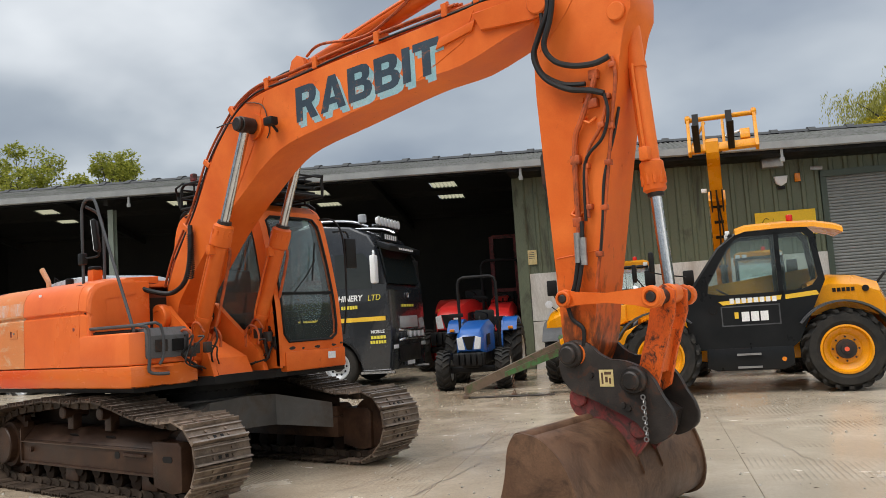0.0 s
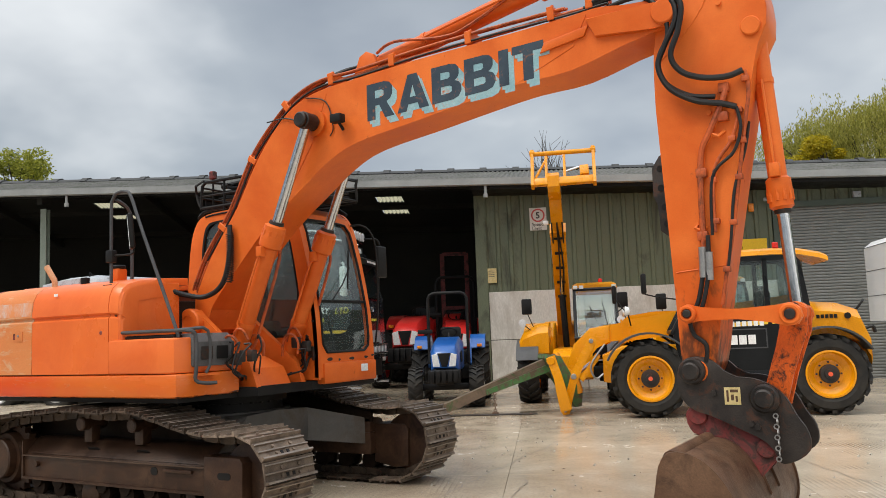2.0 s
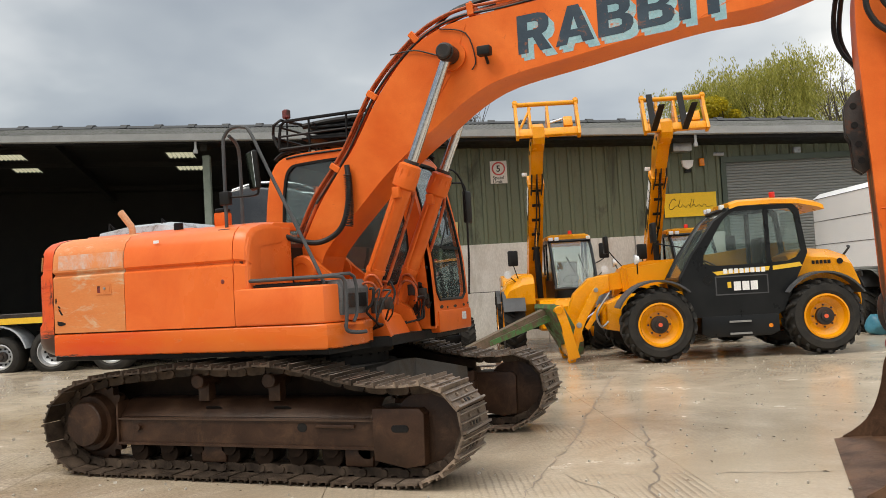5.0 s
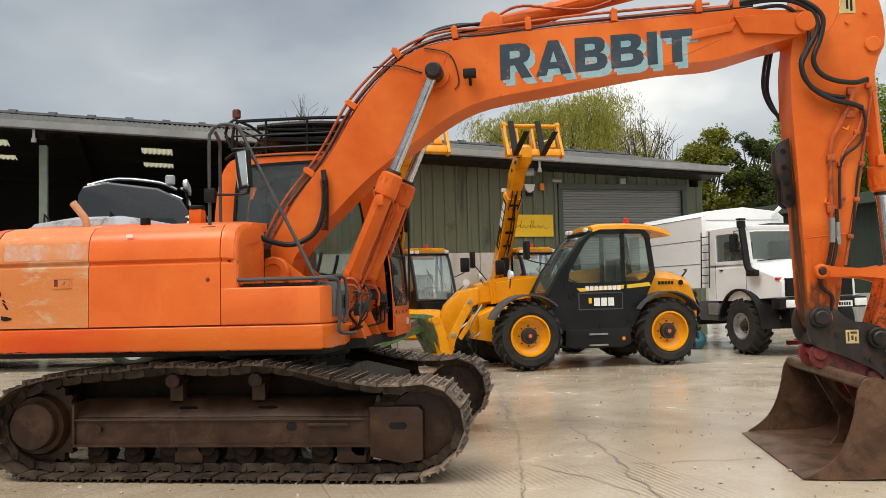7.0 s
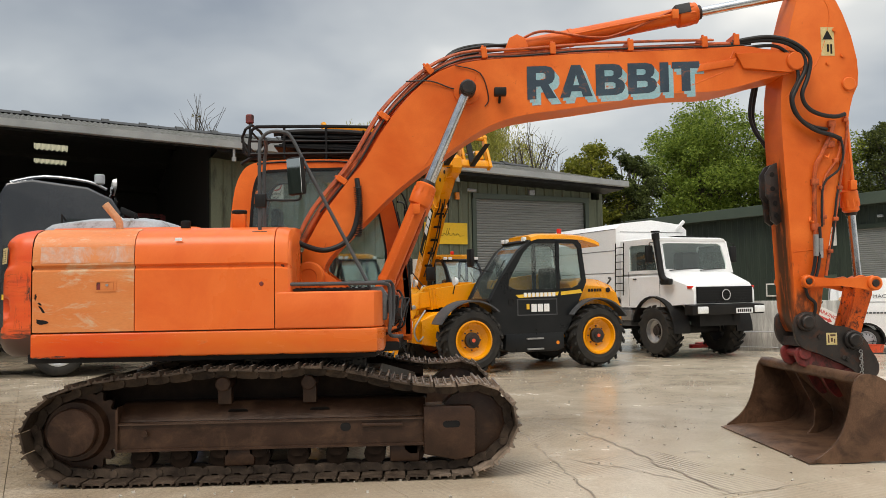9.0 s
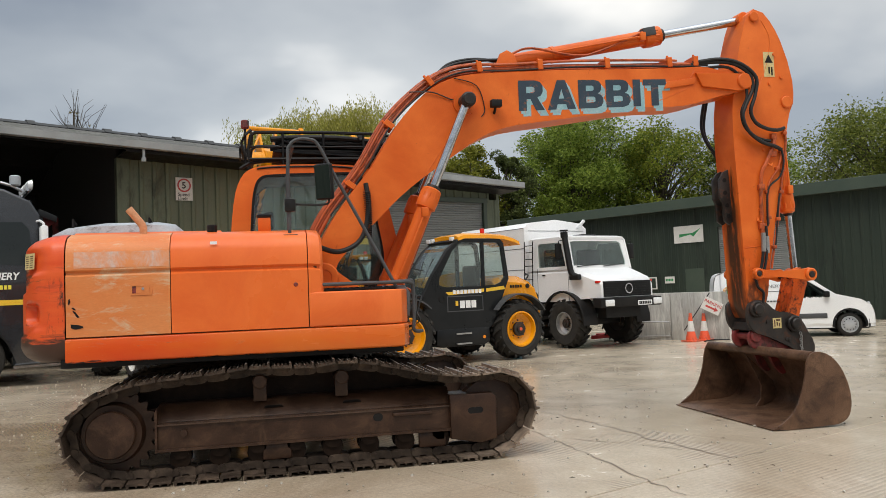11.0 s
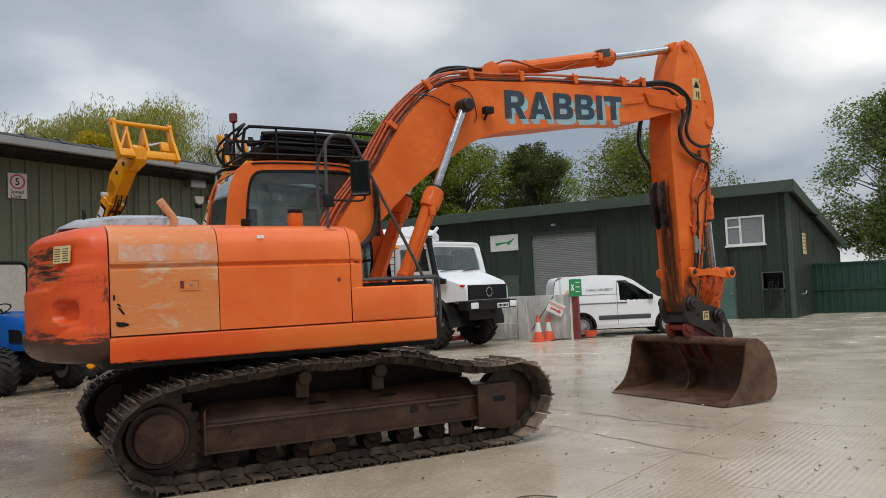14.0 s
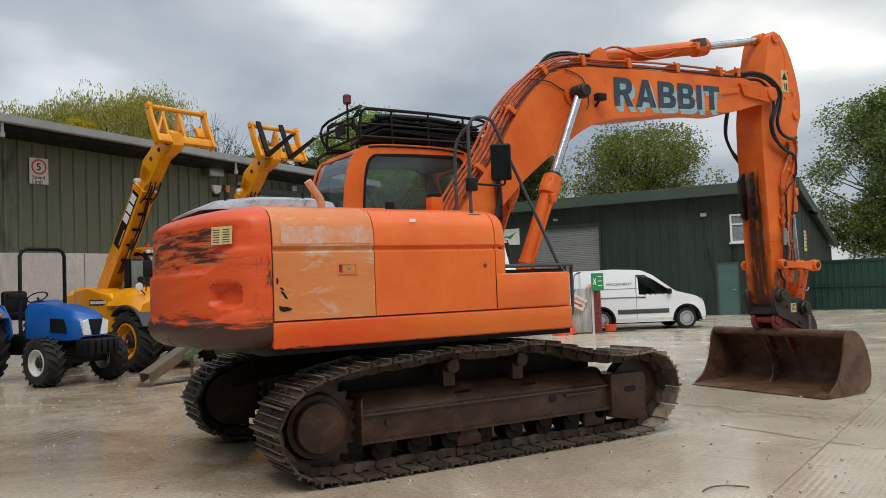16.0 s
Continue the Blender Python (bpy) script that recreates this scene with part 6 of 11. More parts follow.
    def word(mat, dx, dz, y, name, label):
        at_x, first = 0.0, None
        for c in "RABBIT":
            bm = bmnew()
            es = []
            for loop in glyphs[c][1]:
                vs = []
                for gx, gh in loop:
                    f = (at_x + gx) / total
                    top, bot = 3.868 + 0.045 * f, 3.528 + 0.085 * f
                    vs.append(bm.verts.new((2.275 + 1.775 * f + dx, y, bot + (top - bot) * gh + dz)))
                es += [bm.edges.new((vs[k], vs[(k + 1) % len(vs)])) for k in range(len(vs))]
            bmesh.ops.triangle_fill(bm, use_beauty=True, use_dissolve=False, edges=es, normal=(0, -1, 0))
            at_x += glyphs[c][0] + 0.10
            o = part(name, bm, mat, boom, label if first is None else "")
            first = first or o
    word(PALEBLUE, 0.048, -0.060, Y0 - 0.0022, "letter_shadow", "pale blue drop shadow of a painted letter")
    word(PALEBLUE, 0.024, -0.030, Y0 - 0.0036, "letter_shadow", "")
    word(NAVY, 0.0, 0.0, Y0 - 0.0052, "letter", "dark blue letter of the painted word RABBIT")

    # rams
    for y in (Y0 - 0.12, 0.24):
        r = ram(d, "boom_ram", (0.66, y, 1.33), (1.66, y, 3.61), 0.082, 0.048, 1.46, "orange boom lifting ram", DARKSTEEL)
        bm = bmnew()
        s = -1
        tube(bm, [(0.74, y - 0.09, 1.55), (0.79, y - 0.10, 1.67), (0.87, y - 0.09, 1.68), (0.92, y - 0.06, 1.58)], 0.013, 8, 5)
        tube(bm, [(0.80, y + 0.02, 1.5), (0.86, y + 0.10, 1.55), (1.20, y + 0.09, 2.35), (1.18, y + 0.02, 2.42)], 0.016, 8, 4)
        part("ram_pipe", bm, PIPE_PAINT, r)
    rnd = random.Random(9)
    for k in range(10):
        y = (-0.66 if k % 2 else 0.16) + rnd.uniform(-0.16, 0.22)
        z = rnd.uniform(1.42, 1.60)
        x = rnd.uniform(0.86, 1.0)
        sag = rnd.uniform(-0.1, 0.1)
        tube_pts = [(x, y, z), (x + rnd.uniform(0.03, 0.07), y + rnd.uniform(-.03, .03), z + rnd.uniform(-0.02, 0.04)), (x + rnd.uniform(0.02, 0.08), y + sag * 0.5, z - rnd.uniform(0.08, 0.14)), (x + rnd.uniform(-0.04, 0.05), y + sag, 1.33 + rnd.uniform(-.06, .06)), (x - rnd.uniform(0.0, 0.08), y * 0.8 + sag, 1.24), (0.72, y * 0.6, 1.19)]
        part("base_hose", tube(bmnew(), tube_pts, rnd.choice((0.008, 0.010, 0.013)), 6, 5), RUBBER, d, "black hydraulic hose at the boom foot" if k == 0 else "")
    for k in range(6):
        y = (-0.70 if k % 2 else 0.14) + rnd.uniform(-0.1, 0.16)
        x, z = rnd.uniform(0.90, 1.0), rnd.uniform(1.38, 1.58)
        part("hose_fitting", box(bmnew(), x - 0.04, x + 0.04, y - 0.035, y + 0.035, z - 0.06, z + 0.05, 0.012), DARKSTEEL, d)
    for y in (-0.78, -0.44, 0.06, 0.30):
        part("valve_pipe", tube(bmnew(), [(0.76, y, 1.40), (0.79, y - 0.02, 1.54), (0.85, y - 0.02, 1.62), (0.92, y, 1.61), (0.96, y + 0.02, 1.53), (0.95, y + 0.02, 1.42)], 0.013, 8, 4), PIPE_PAINT, d)
    ar = ram(d, "arm_ram", (2.20, yc, 4.13), (5.22, yc, 4.72), 0.088, 0.05, 1.98, "orange arm ram along the boom top")
    bm = bmnew()
    prism(bm, [(2.02, 3.95), (2.36, 3.96), (2.28, 4.2), (2.2, 4.24), (2.12, 4.2)], yc - 0.16, yc - 0.11, "y", 0.006)
    part("ram_bracket", bm, ORANGE, boom)
    bm = bmnew()
    prism(bm, [(2.02, 3.95), (2.36, 3.96), (2.28, 4.2), (2.2, 4.24), (2.12, 4.2)], yc + 0.11, yc + 0.16, "y", 0.006)
    part("ram_bracket", bm, ORANGE, boom)
    bm = bmnew()
    tube(bm, [(2.28, yc - 0.1, 4.22), (2.5, yc - 0.12, 4.28), (3.0, yc - 0.12, 4.21), (3.3, yc - 0.11, 4.26), (3.9, yc - 0.1, 4.52), (4.0, yc - 0.09, 4.55)], 0.014, 6, 5)
    tube(bm, [(2.28, yc + 0.1, 4.22), (2.7, yc + 0.12, 4.25), (3.5, yc + 0.11, 4.38), (4.0, yc + 0.09, 4.52)], 0.014, 6, 5)
    part("ram_pipe", bm, PIPE_PAINT, ar)
    part("port_block", box(bmnew(), -0.09, 0.07, -0.13, 0.0, 0.03, 0.13, 0.008, m=Matrix.Translation((3.98, yc, 4.44)) @ Matrix.Rotation(radians(-11), 4, "Y")), GREY_PLASTIC, ar)
    # pipes along the top of the boom
    for y, lift, r in ((-0.36, 0.05, 0.019), (-0.30, 0.075, 0.019), (-0.23, 0.05, 0.02), (-0.06, 0.05, 0.019), (0.04, 0.06, 0.018)):
        part("boom_pipe", boom_hose(bmnew(), y, lift, 0.03, 4.6, r), PIPE_PAINT, boom)
    part("boom_hose", boom_hose(bmnew(), -0.40, 0.03, 0.2, 4.6, 0.010, 0.012), RUBBER, boom)
    for x, z, a in ((0.42, 2.72, -55), (0.85, 3.36, -55), (1.30, 3.83, -38), (1.85, 3.99, -8), (2.55, 4.03, -3), (3.35, 4.06, -2), (4.12, 4.09, -2), (4.45, 4.11, 0)):
        bm = bmnew()
        box(bm, -0.03, 0.03, -0.415, -0.19, -0.03, 0.085, 0.006, 1, m=Matrix.Translation((x, 0, z)) @ Matrix.Rotation(radians(a), 4, "Y"))
        box(bm, -0.012, 0.012, -0.36, -0.34, 0.085, 0.115, 0.003, 1, m=Matrix.Translation((x, 0, z)) @ Matrix.Rotation(radians(a), 4, "Y"))
        part("pipe_clamp", bm, ORANGE, boom)
    for y, dz in ((-0.20, 0.0), (-0.14, 0.035), (-0.05, -0.015)):
        part("boom_hose", tube(bmnew(), [(1.35, y, 3.90), (1.55, y, 4.07 + dz), (1.85, y, 4.14 + dz), (2.15, y, 4.16), (2.28, y, 4.2)], 0.018, 8, 5), RUBBER, boom)
    for y, ph in ((-0.385, 0.0), (-0.33, 1.7), (-0.27, 3.1)):
        part("boom_pipe", boom_hose(bmnew(), y, 0.10 + 0.012 * ph, 0.03, 4.3, 0.013, 0.010), PIPE_PAINT, boom)
    bm = bmnew()
    tube(bm, [(0.55, -0.45, 2.74), (0.57, -0.47, 2.5), (0.52, -0.48, 2.24), (0.42, -0.49, 2.10), (0.24, -0.52, 2.03), (0.08, -0.62, 2.06), (-0.04, -0.72, 2.12)], 0.026, 10, 6)
    part("boom_hose", bm, RUBBER, boom, "ribbed black hose looping from boom to hood")
    coil = []
    for k in range(22 * 8 + 1):
        t, a = k / (22 * 8), k * math.pi / 4
        coil.append((0.556 + 0.012 * math.sin(t * 3) + 0.036 * math.cos(a), -0.458 - 0.015 * t + 0.036 * math.sin(a), 2.66 - 0.5 * t))
    bm = tube(bmnew(), coil, 0.006, 5)
    part("hose_guard", bm, RUBBER, boom)
    bm = bmnew()
    box(bm, 1.93, 2.05, Y0 - 0.13, Y0 - 0.04, 3.55, 3.63, 0.01, m=None)
    cyl(bm, (1.99, Y0, 3.5), (1.99, Y0 - 0.08, 3.57), 0.014, 8)
    part("boom_lamp", bm, BLACK, boom, "small black work lamp")
    bm = bmnew()
    tube(bm, [(1.05, Y0 - 0.012, 3.72), (1.3, Y0 - 0.02, 3.72), (1.5, Y0 - 0.012, 3.65), (1.6, Y0 - 0.012, 3.64)], 0.007, 5, 4)
    tube(bm, [(1.55, Y0 - 0.012, 3.88), (1.8, Y0 - 0.015, 3.80), (1.88, Y0 - 0.012, 3.55), (1.84, Y0 - 0.012, 3.46)], 0.006, 5, 4)
    part("lamp_cable", bm, RUBBER, boom)

    # arm (dipper)
    A0, A1 = -0.355, 0.06
    ac = (A0 + A1) / 2
    pts = [(5.27, 4.80), (5.40, 4.76), (5.50, 4.64), (5.60, 4.43), (5.68, 4.20), (5.735, 3.95), (5.75, 3.78), (5.73, 3.62), (5.64, 3.52), (5.60, 3.21), (5.49, 2.70), (5.39, 2.20), (5.30, 1.75), (5.24, 1.36), (5.20, 1.20), (5.12, 1.11), (5.02, 1.13), (4.98, 1.29), (4.965, 1.8), (4.95, 2.21), (4.93, 2.7), (4.91, 3.21), (4.915, 3.55), (4.95, 3.80), (4.985, 4.05), (5.06, 4.36), (5.16, 4.70), (5.21, 4.78)]
    bm = bmnew()
    prism(bm, [(p.x, p.z) for p in resample([(x, 0, z) for x, z in pts], 60)], A0, A1, "y", 0.012, 2)
    arm = part("dipper_arm", bm, ARM_PAINT, d, "orange dipper arm", smooth=25)
    for y, s in ((A0, -1), (A1, 1)):
        for x, z, r in ((5.26, 4.70, 0.06), (5.63, 3.68, 0.07), (5.09, 1.235, 0.085)):
            part("boss", cyl(bmnew(), (x, y, z), (x, y + s * 0.03, z), r, 20, bev=0.008), ORANGE, arm)
        for x, z in ((5.5, 4.25), (5.58, 3.98), (5.42, 3.9), (5.30, 3.1), (5.20, 2.4)):
            part("bolt", cyl(bmnew(), (x, y, z), (x, y + s * 0.02, z), 0.02, 8), ORANGE, arm)
    stop = part("hammer_bracket", prism(bmnew(), [(4.93, 2.90), (4.96, 2.86), (4.96, 2.28), (4.90, 2.24), (4.84, 2.29), (4.835, 2.50), (4.80, 2.55), (4.80, 2.78), (4.86, 2.87)], A0 + 0.17, A0 + 0.21, "y", 0.006), DARKSTEEL, arm, "dark drilled bracket plate under the arm")
    part("bracket_plate", prism(bmnew(), [(4.93, 2.90), (4.96, 2.86), (4.96, 2.28), (4.90, 2.24), (4.84, 2.29), (4.835, 2.50), (4.80, 2.55), (4.80, 2.78), (4.86, 2.87)], A1 - 0.10, A1 - 0.06, "y", 0.006), DARKSTEEL, stop)
    for x, z in ((4.865, 2.77), (4.865, 2.62), (4.885, 2.47), (4.895, 2.34)):
        part("bolt_hole", cyl(bmnew(), (x, A0 + 0.171, z), (x, A0 + 0.166, z), 0.026, 14), BLACK, stop)
    for y, s in ((A0, -1), (A1, 1)):
        part("weld_bead", tube(bmnew(), [(4.97, y + s * 0.001, 3.55), (5.30, y + s * 0.001, 3.90), (5.46, y + s * 0.001, 4.40), (5.36, y + s * 0.001, 4.66)], 0.005, 5, 4), ORANGE, arm)
        part("weld_bead", tube(bmnew(), [(4.985, y + s * 0.001, 1.95), (5.33, y + s * 0.001, 1.98)], 0.005, 5), ORANGE, arm)
        part("lug", tube(bmnew(), [(5.33, y, 2.98), (5.30, y + s * 0.03, 2.94), (5.36, y + s * 0.04, 2.91), (5.40, y, 2.95)], 0.014, 6), ORANGE, arm)
        part("lug", tube(bmnew(), [(5.17, y, 2.30), (5.15, y + s * 0.03, 2.26), (5.20, y + s * 0.035, 2.24), (5.23, y, 2.27)], 0.013, 6), ORANGE, arm)
    part("warning_sticker", box(bmnew(), 5.36, 5.50, A0 - 0.004, A0 - 0.001, 3.98, 4.28), CREAM, arm)
    bm = bmnew()
    prism(bm, [(5.375, 4.15), (5.485, 4.15), (5.43, 4.25)], A0 - 0.0045, A0 - 0.006, "y")
    box(bm, 5.42, 5.44, A0 - 0.006, A0 - 0.0045, 4.02, 4.10), box(bm, 5.455, 5.475, A0 - 0.006, A0 - 0.0045, 4.0, 4.1)
    part("warning_pictogram", bm, BLACK, arm)
    # steel pipes and hoses down the arm's side
    bm = bmnew()
    tube(bm, [(5.44, A0 - 0.03, 3.28), (5.40, A0 - 0.04, 3.15), (5.30, A0 - 0.04, 2.95), (5.22, A0 - 0.03, 2.75), (5.20, A0 - 0.03, 2.1)], 0.022, 8, 5)
    for x, z in ((5.42, 3.26), (5.40, 3.05), (5.22, 2.66), (5.20, 2.2)):
        box(bm, x - 0.038, x + 0.038, A0 - 0.05, A0, z - 0.034, z + 0.034, 0.008)
    part("arm_pipe", bm, PIPE_PAINT, arm)
    hoses = [[(4.40, A0 - 0.02, 4.10), (4.70, A0 - 0.05, 4.13), (4.93, A0 - 0.08, 4.10), (5.10, A0 - 0.10, 3.98), (5.13, A0 - 0.11, 3.82), (5.03, A0 - 0.11, 3.62), (4.98, A0 - 0.11, 3.48), (5.05, A0 - 0.10, 3.31), (5.22, A0 - 0.08, 3.19), (5.40, A0 - 0.06, 3.14), (5.50, A0 - 0.05, 3.10)],
             [(4.42, A0 - 0.03, 4.12), (4.75, A0 - 0.07, 4.16), (5.00, A0 - 0.10, 4.10), (5.17, A0 - 0.12, 3.94), (5.15, A0 - 0.12, 3.74), (5.08, A0 - 0.12, 3.55), (5.14, A0 - 0.10, 3.42), (5.28, A0 - 0.08, 3.35), (5.45, A0 - 0.06, 3.33), (5.56, A0 - 0.04, 3.36)],
             [(4.55, A0 - 0.02, 4.06), (4.85, A0 - 0.05, 4.07), (5.02, A0 - 0.08, 3.92), (5.06, A0 - 0.09, 3.72), (4.98, A0 - 0.09, 3.54), (5.02, A0 - 0.08, 3.36), (5.18, A0 - 0.06, 3.24), (5.36, A0 - 0.05, 3.20)],
             [(4.90, A1 + 0.03, 3.98), (4.83, A1 + 0.08, 3.72), (4.80, A1 + 0.09, 3.45), (4.86, A1 + 0.06, 3.24), (4.96, A1 + 0.03, 3.12)],
             [(4.92, A1 + 0.05, 3.94), (4.87, A1 + 0.10, 3.70), (4.84, A1 + 0.11, 3.42), (4.90, A1 + 0.07, 3.20), (4.97, A1 + 0.03, 3.06)],
             [(5.20, A0 - 0.04, 2.1), (5.19, A0 - 0.05, 1.95), (5.14, A0 - 0.06, 1.72), (5.07, A0 - 0.06, 1.65)],
             [(5.24, A0 - 0.05, 2.2), (5.23, A0 - 0.06, 1.95), (5.18, A0 - 0.07, 1.72), (5.13, A0 - 0.06, 1.64)],
             [(5.50, A0 - 0.05, 3.10), (5.52, A0 - 0.05, 2.95), (5.46, A0 - 0.05, 2.78), (5.30, A0 - 0.04, 2.62), (5.27, A0 - 0.04, 2.2)],
             [(5.56, A0 + 0.05, 3.0), (5.53, A0 + 0.0, 2.8), (5.44, A0 - 0.03, 2.5), (5.40, A0 - 0.03, 2.2), (5.36, A0 - 0.03, 1.95)],
             [(5.06, A0 - 0.05, 1.64), (5.09, A0 - 0.04, 1.5), (5.17, A0 - 0.03, 1.42), (5.16, A0 - 0.02, 1.30)]]
    for k, h in enumerate(hoses):
        part("arm_hose", tube(bmnew(), h, (0.022, 0.022, 0.018, 0.02, 0.02, 0.017, 0.016, 0.012, 0.011, 0.016)[k], 8, 6), RUBBER, arm, "thick black hydraulic hose" if k == 0 else "")
    # steel lines clipped down the side of the arm
    lines = [[(5.50, A0 - 0.03, 3.10), (5.50, A0 - 0.03, 3.02), (5.44, A0 - 0.03, 2.86), (5.31, A0 - 0.03, 2.66), (5.29, A0 - 0.03, 2.22)], [(5.57, A0 - 0.02, 3.36), (5.585, A0 - 0.02, 3.2), (5.53, A0 - 0.02, 2.9), (5.47, A0 - 0.02, 2.55), (5.41, A0 - 0.02, 2.22), (5.34, A0 - 0.02, 1.9), (5.30, A0 - 0.02, 1.7)]]
    for h in lines:
        part("arm_pipe", tube(bmnew(), h, 0.014, 8, 4), PIPE_PAINT, arm)
    for x, z in ((5.51, 3.08), (5.57, 3.30), (5.45, 2.88), (5.52, 2.86), (5.30, 2.60), (5.48, 2.60), (5.30, 2.30), (5.42, 2.28), (5.35, 1.95)):
        part("line_clip", box(bmnew(), x - 0.026, x + 0.026, A0 - 0.045, A0, z - 0.020, z + 0.020, 0.006), PIPE_PAINT, arm)
    bm = bmnew()
    cyl(bm, (5.195, A0 - 0.05, 2.12), (5.19, A0 - 0.05, 1.90), 0.028, 10)
    cyl(bm, (5.24, A0 - 0.055, 2.08), (5.235, A0 - 0.055, 1.88), 0.026, 10)
    part("hose_fitting", bm, STEEL, arm)

    # bucket ram and linkage
    ram(d, "bucket_ram", (5.63, ac, 3.72), (5.76, ac, 1.63), 0.066, 0.043, 1.36, "orange bucket ram")
    for y, s in ((A0 - 0.05, -1), (A1 + 0.05, 1)):
        bm = bmnew()
        prism(bm, [(5.01, 1.69), (5.07, 1.715), (5.16, 1.69), (5.4, 1.665), (5.66, 1.68), (5.75, 1.695), (5.82, 1.66), (5.835, 1.60), (5.80, 1.545), (5.72, 1.535), (5.62, 1.565), (5.4, 1.595), (5.16, 1.60), (5.07, 1.575), (5.02, 1.60)], y, y + s * 0.045, "y", 0.008)
        rl = part("rocker_link", bm, ORANGE, d, "orange rocker link" if s < 0 else "")
        for x, z, r in ((5.07, 1.645, 0.062), (5.755, 1.615, 0.074)):
            part("boss", lathe(bmnew(), [(0, 0), (r, 0), (r, 0.05), (r - 0.012, 0.062), (r * 0.62, 0.062), (r * 0.60, 0.05), (0, 0.05)], (x, y + s * 0.02, z), (0, s, 0), 20), ORANGE, rl)
            part("pin", cyl(bmnew(), (x, y + s * 0.06, z), (x, y + s * 0.085, z), r * 0.5, 14, bev=0.006), DARKSTEEL, rl)
    bm = bmnew()
    prism(bm, [(5.68, 1.66), (5.76, 1.70), (5.84, 1.65), (5.83, 1.50), (5.72, 1.20), (5.66, 0.98), (5.58, 0.93), (5.51, 0.98), (5.53, 1.12), (5.62, 1.40)], ac - 0.13, ac - 0.09, "y", 0.008)
    bl = part("bucket_link", bm, ORANGE_CHIPPED, d, "chipped orange bucket link")
    part("link_plate", prism(bmnew(), [(5.68, 1.66), (5.76, 1.70), (5.84, 1.65), (5.83, 1.50), (5.72, 1.20), (5.66, 0.98), (5.58, 0.93), (5.51, 0.98), (5.53, 1.12), (5.62, 1.40)], ac + 0.09, ac + 0.13, "y", 0.008), ORANGE_CHIPPED, bl)
    part("cross_web", prism(bmnew(), [(5.62, 1.40), (5.74, 1.38), (5.66, 1.08), (5.56, 1.10)], ac - 0.09, ac + 0.09, "y", 0.008), ORANGE_CHIPPED, bl)
    part("link_pin", cyl(bmnew(), (5.755, ac - 0.27, 1.615), (5.755, ac + 0.27, 1.615), 0.055, 20, bev=0.01), DARKSTEEL, bl)

    # quick hitch: two cut plates, pins, a filler block and a sticker
    plate = [(4.945, 1.15), (4.965, 1.28), (5.05, 1.335), (5.17, 1.325), (5.25, 1.26), (5.32, 1.20), (5.47, 1.18), (5.60, 1.125), (5.68, 1.04), (5.735, 0.93), (5.80, 0.82), (5.80, 0.70), (5.70, 0.625), (5.61, 0.61), (5.58, 0.70), (5.50, 0.765), (5.38, 0.825), (5.18, 0.915), (5.06, 0.955), (4.98, 1.02)]
    hitch = part("quick_hitch", prism(bmnew(), [(p.x, p.z) for p in curve_pts([(x, 0, z) for x, z in plate], 3, True)], ac - 0.235, ac - 0.19, "y", 0.008), DARKSTEEL, d, "black worn quick hitch")
    part("hitch_plate", prism(bmnew(), [(p.x, p.z) for p in curve_pts([(x, 0, z) for x, z in plate], 3, True)], ac + 0.19, ac + 0.235, "y", 0.008), DARKSTEEL, hitch)
    part("hitch_body", prism(bmnew(), [(5.0, 0.99), (5.02, 1.08), (5.25, 1.02), (5.50, 0.92), (5.70, 0.80), (5.66, 0.68), (5.60, 0.72), (5.40, 0.85), (5.15, 0.95)], ac - 0.19, ac + 0.19, "y"), DARKSTEEL, hitch)
    for y, s in ((ac - 0.235, -1), (ac + 0.235, 1)):
        for x, z, r in ((5.06, 1.235, 0.095), (5.54, 1.045, 0.098)):
            part("pin_boss", lathe(bmnew(), [(0, 0), (r, 0), (r, 0.035), (r - 0.012, 0.05), (r * 0.7, 0.05), (r * 0.68, 0.075), (r * 0.55, 0.085), (0, 0.085)], (x, y, z), (0, s, 0), 22), DARKSTEEL, hitch)
        for x, z in ((5.20, 1.08), (5.44, 0.87), (5.48, 0.85)):
            part("bolt", cyl(bmnew(), (x, y, z), (x, y + s * 0.014, z), 0.022, 6), DARKSTEEL, hitch)
    part("hitch_sticker", box(bmnew(), 5.27, 5.38, ac - 0.2385, ac - 0.2352, 1.0, 1.12), CREAM, hitch)
    bm = bmnew()
    for x0, x1, z0, z1 in ((5.285, 5.30, 1.02, 1.10), (5.31, 5.365, 1.085, 1.105), (5.315, 5.335, 1.03, 1.07), (5.345, 5.36, 1.02, 1.06)):
        box(bm, x0, x1, ac - 0.2395, ac - 0.2386, z0, z1)
    part("sticker_mark", bm, RUST, hitch)
    for k in range(9):
        z = 0.93 - 0.036 * k
        part("chain_link", lathe(bmnew(), [(0.012, -0.004), (0.02, -0.004), (0.02, 0.004), (0.012, 0.004), (0.012, -0.004)], (5.605 + 0.008 * (k % 2), ac - 0.265, z), (1, 0, 0) if k % 2 else (0, 1, 0), 8), STEEL, hitch)
    # bucket
    b0, b1 = -1.285, 0.79
    bc = (b0 + b1) / 2
    bm = bmnew()
    out = [(4.68, 0.012), (4.95, 0.02), (5.2, 0.025), (5.38, 0.045), (5.49, 0.12), (5.53, 0.25), (5.51, 0.40), (5.45, 0.55), (5.38, 0.66), (5.30, 0.73), (5.20, 0.765), (5.09, 0.765)]
    inn = [(5.09, 0.735), (5.19, 0.735), (5.28, 0.70), (5.35, 0.64), (5.42, 0.53), (5.48, 0.39), (5.50, 0.25), (5.46, 0.14), (5.36, 0.075), (5.2, 0.055), (4.95, 0.045), (4.69, 0.028)]
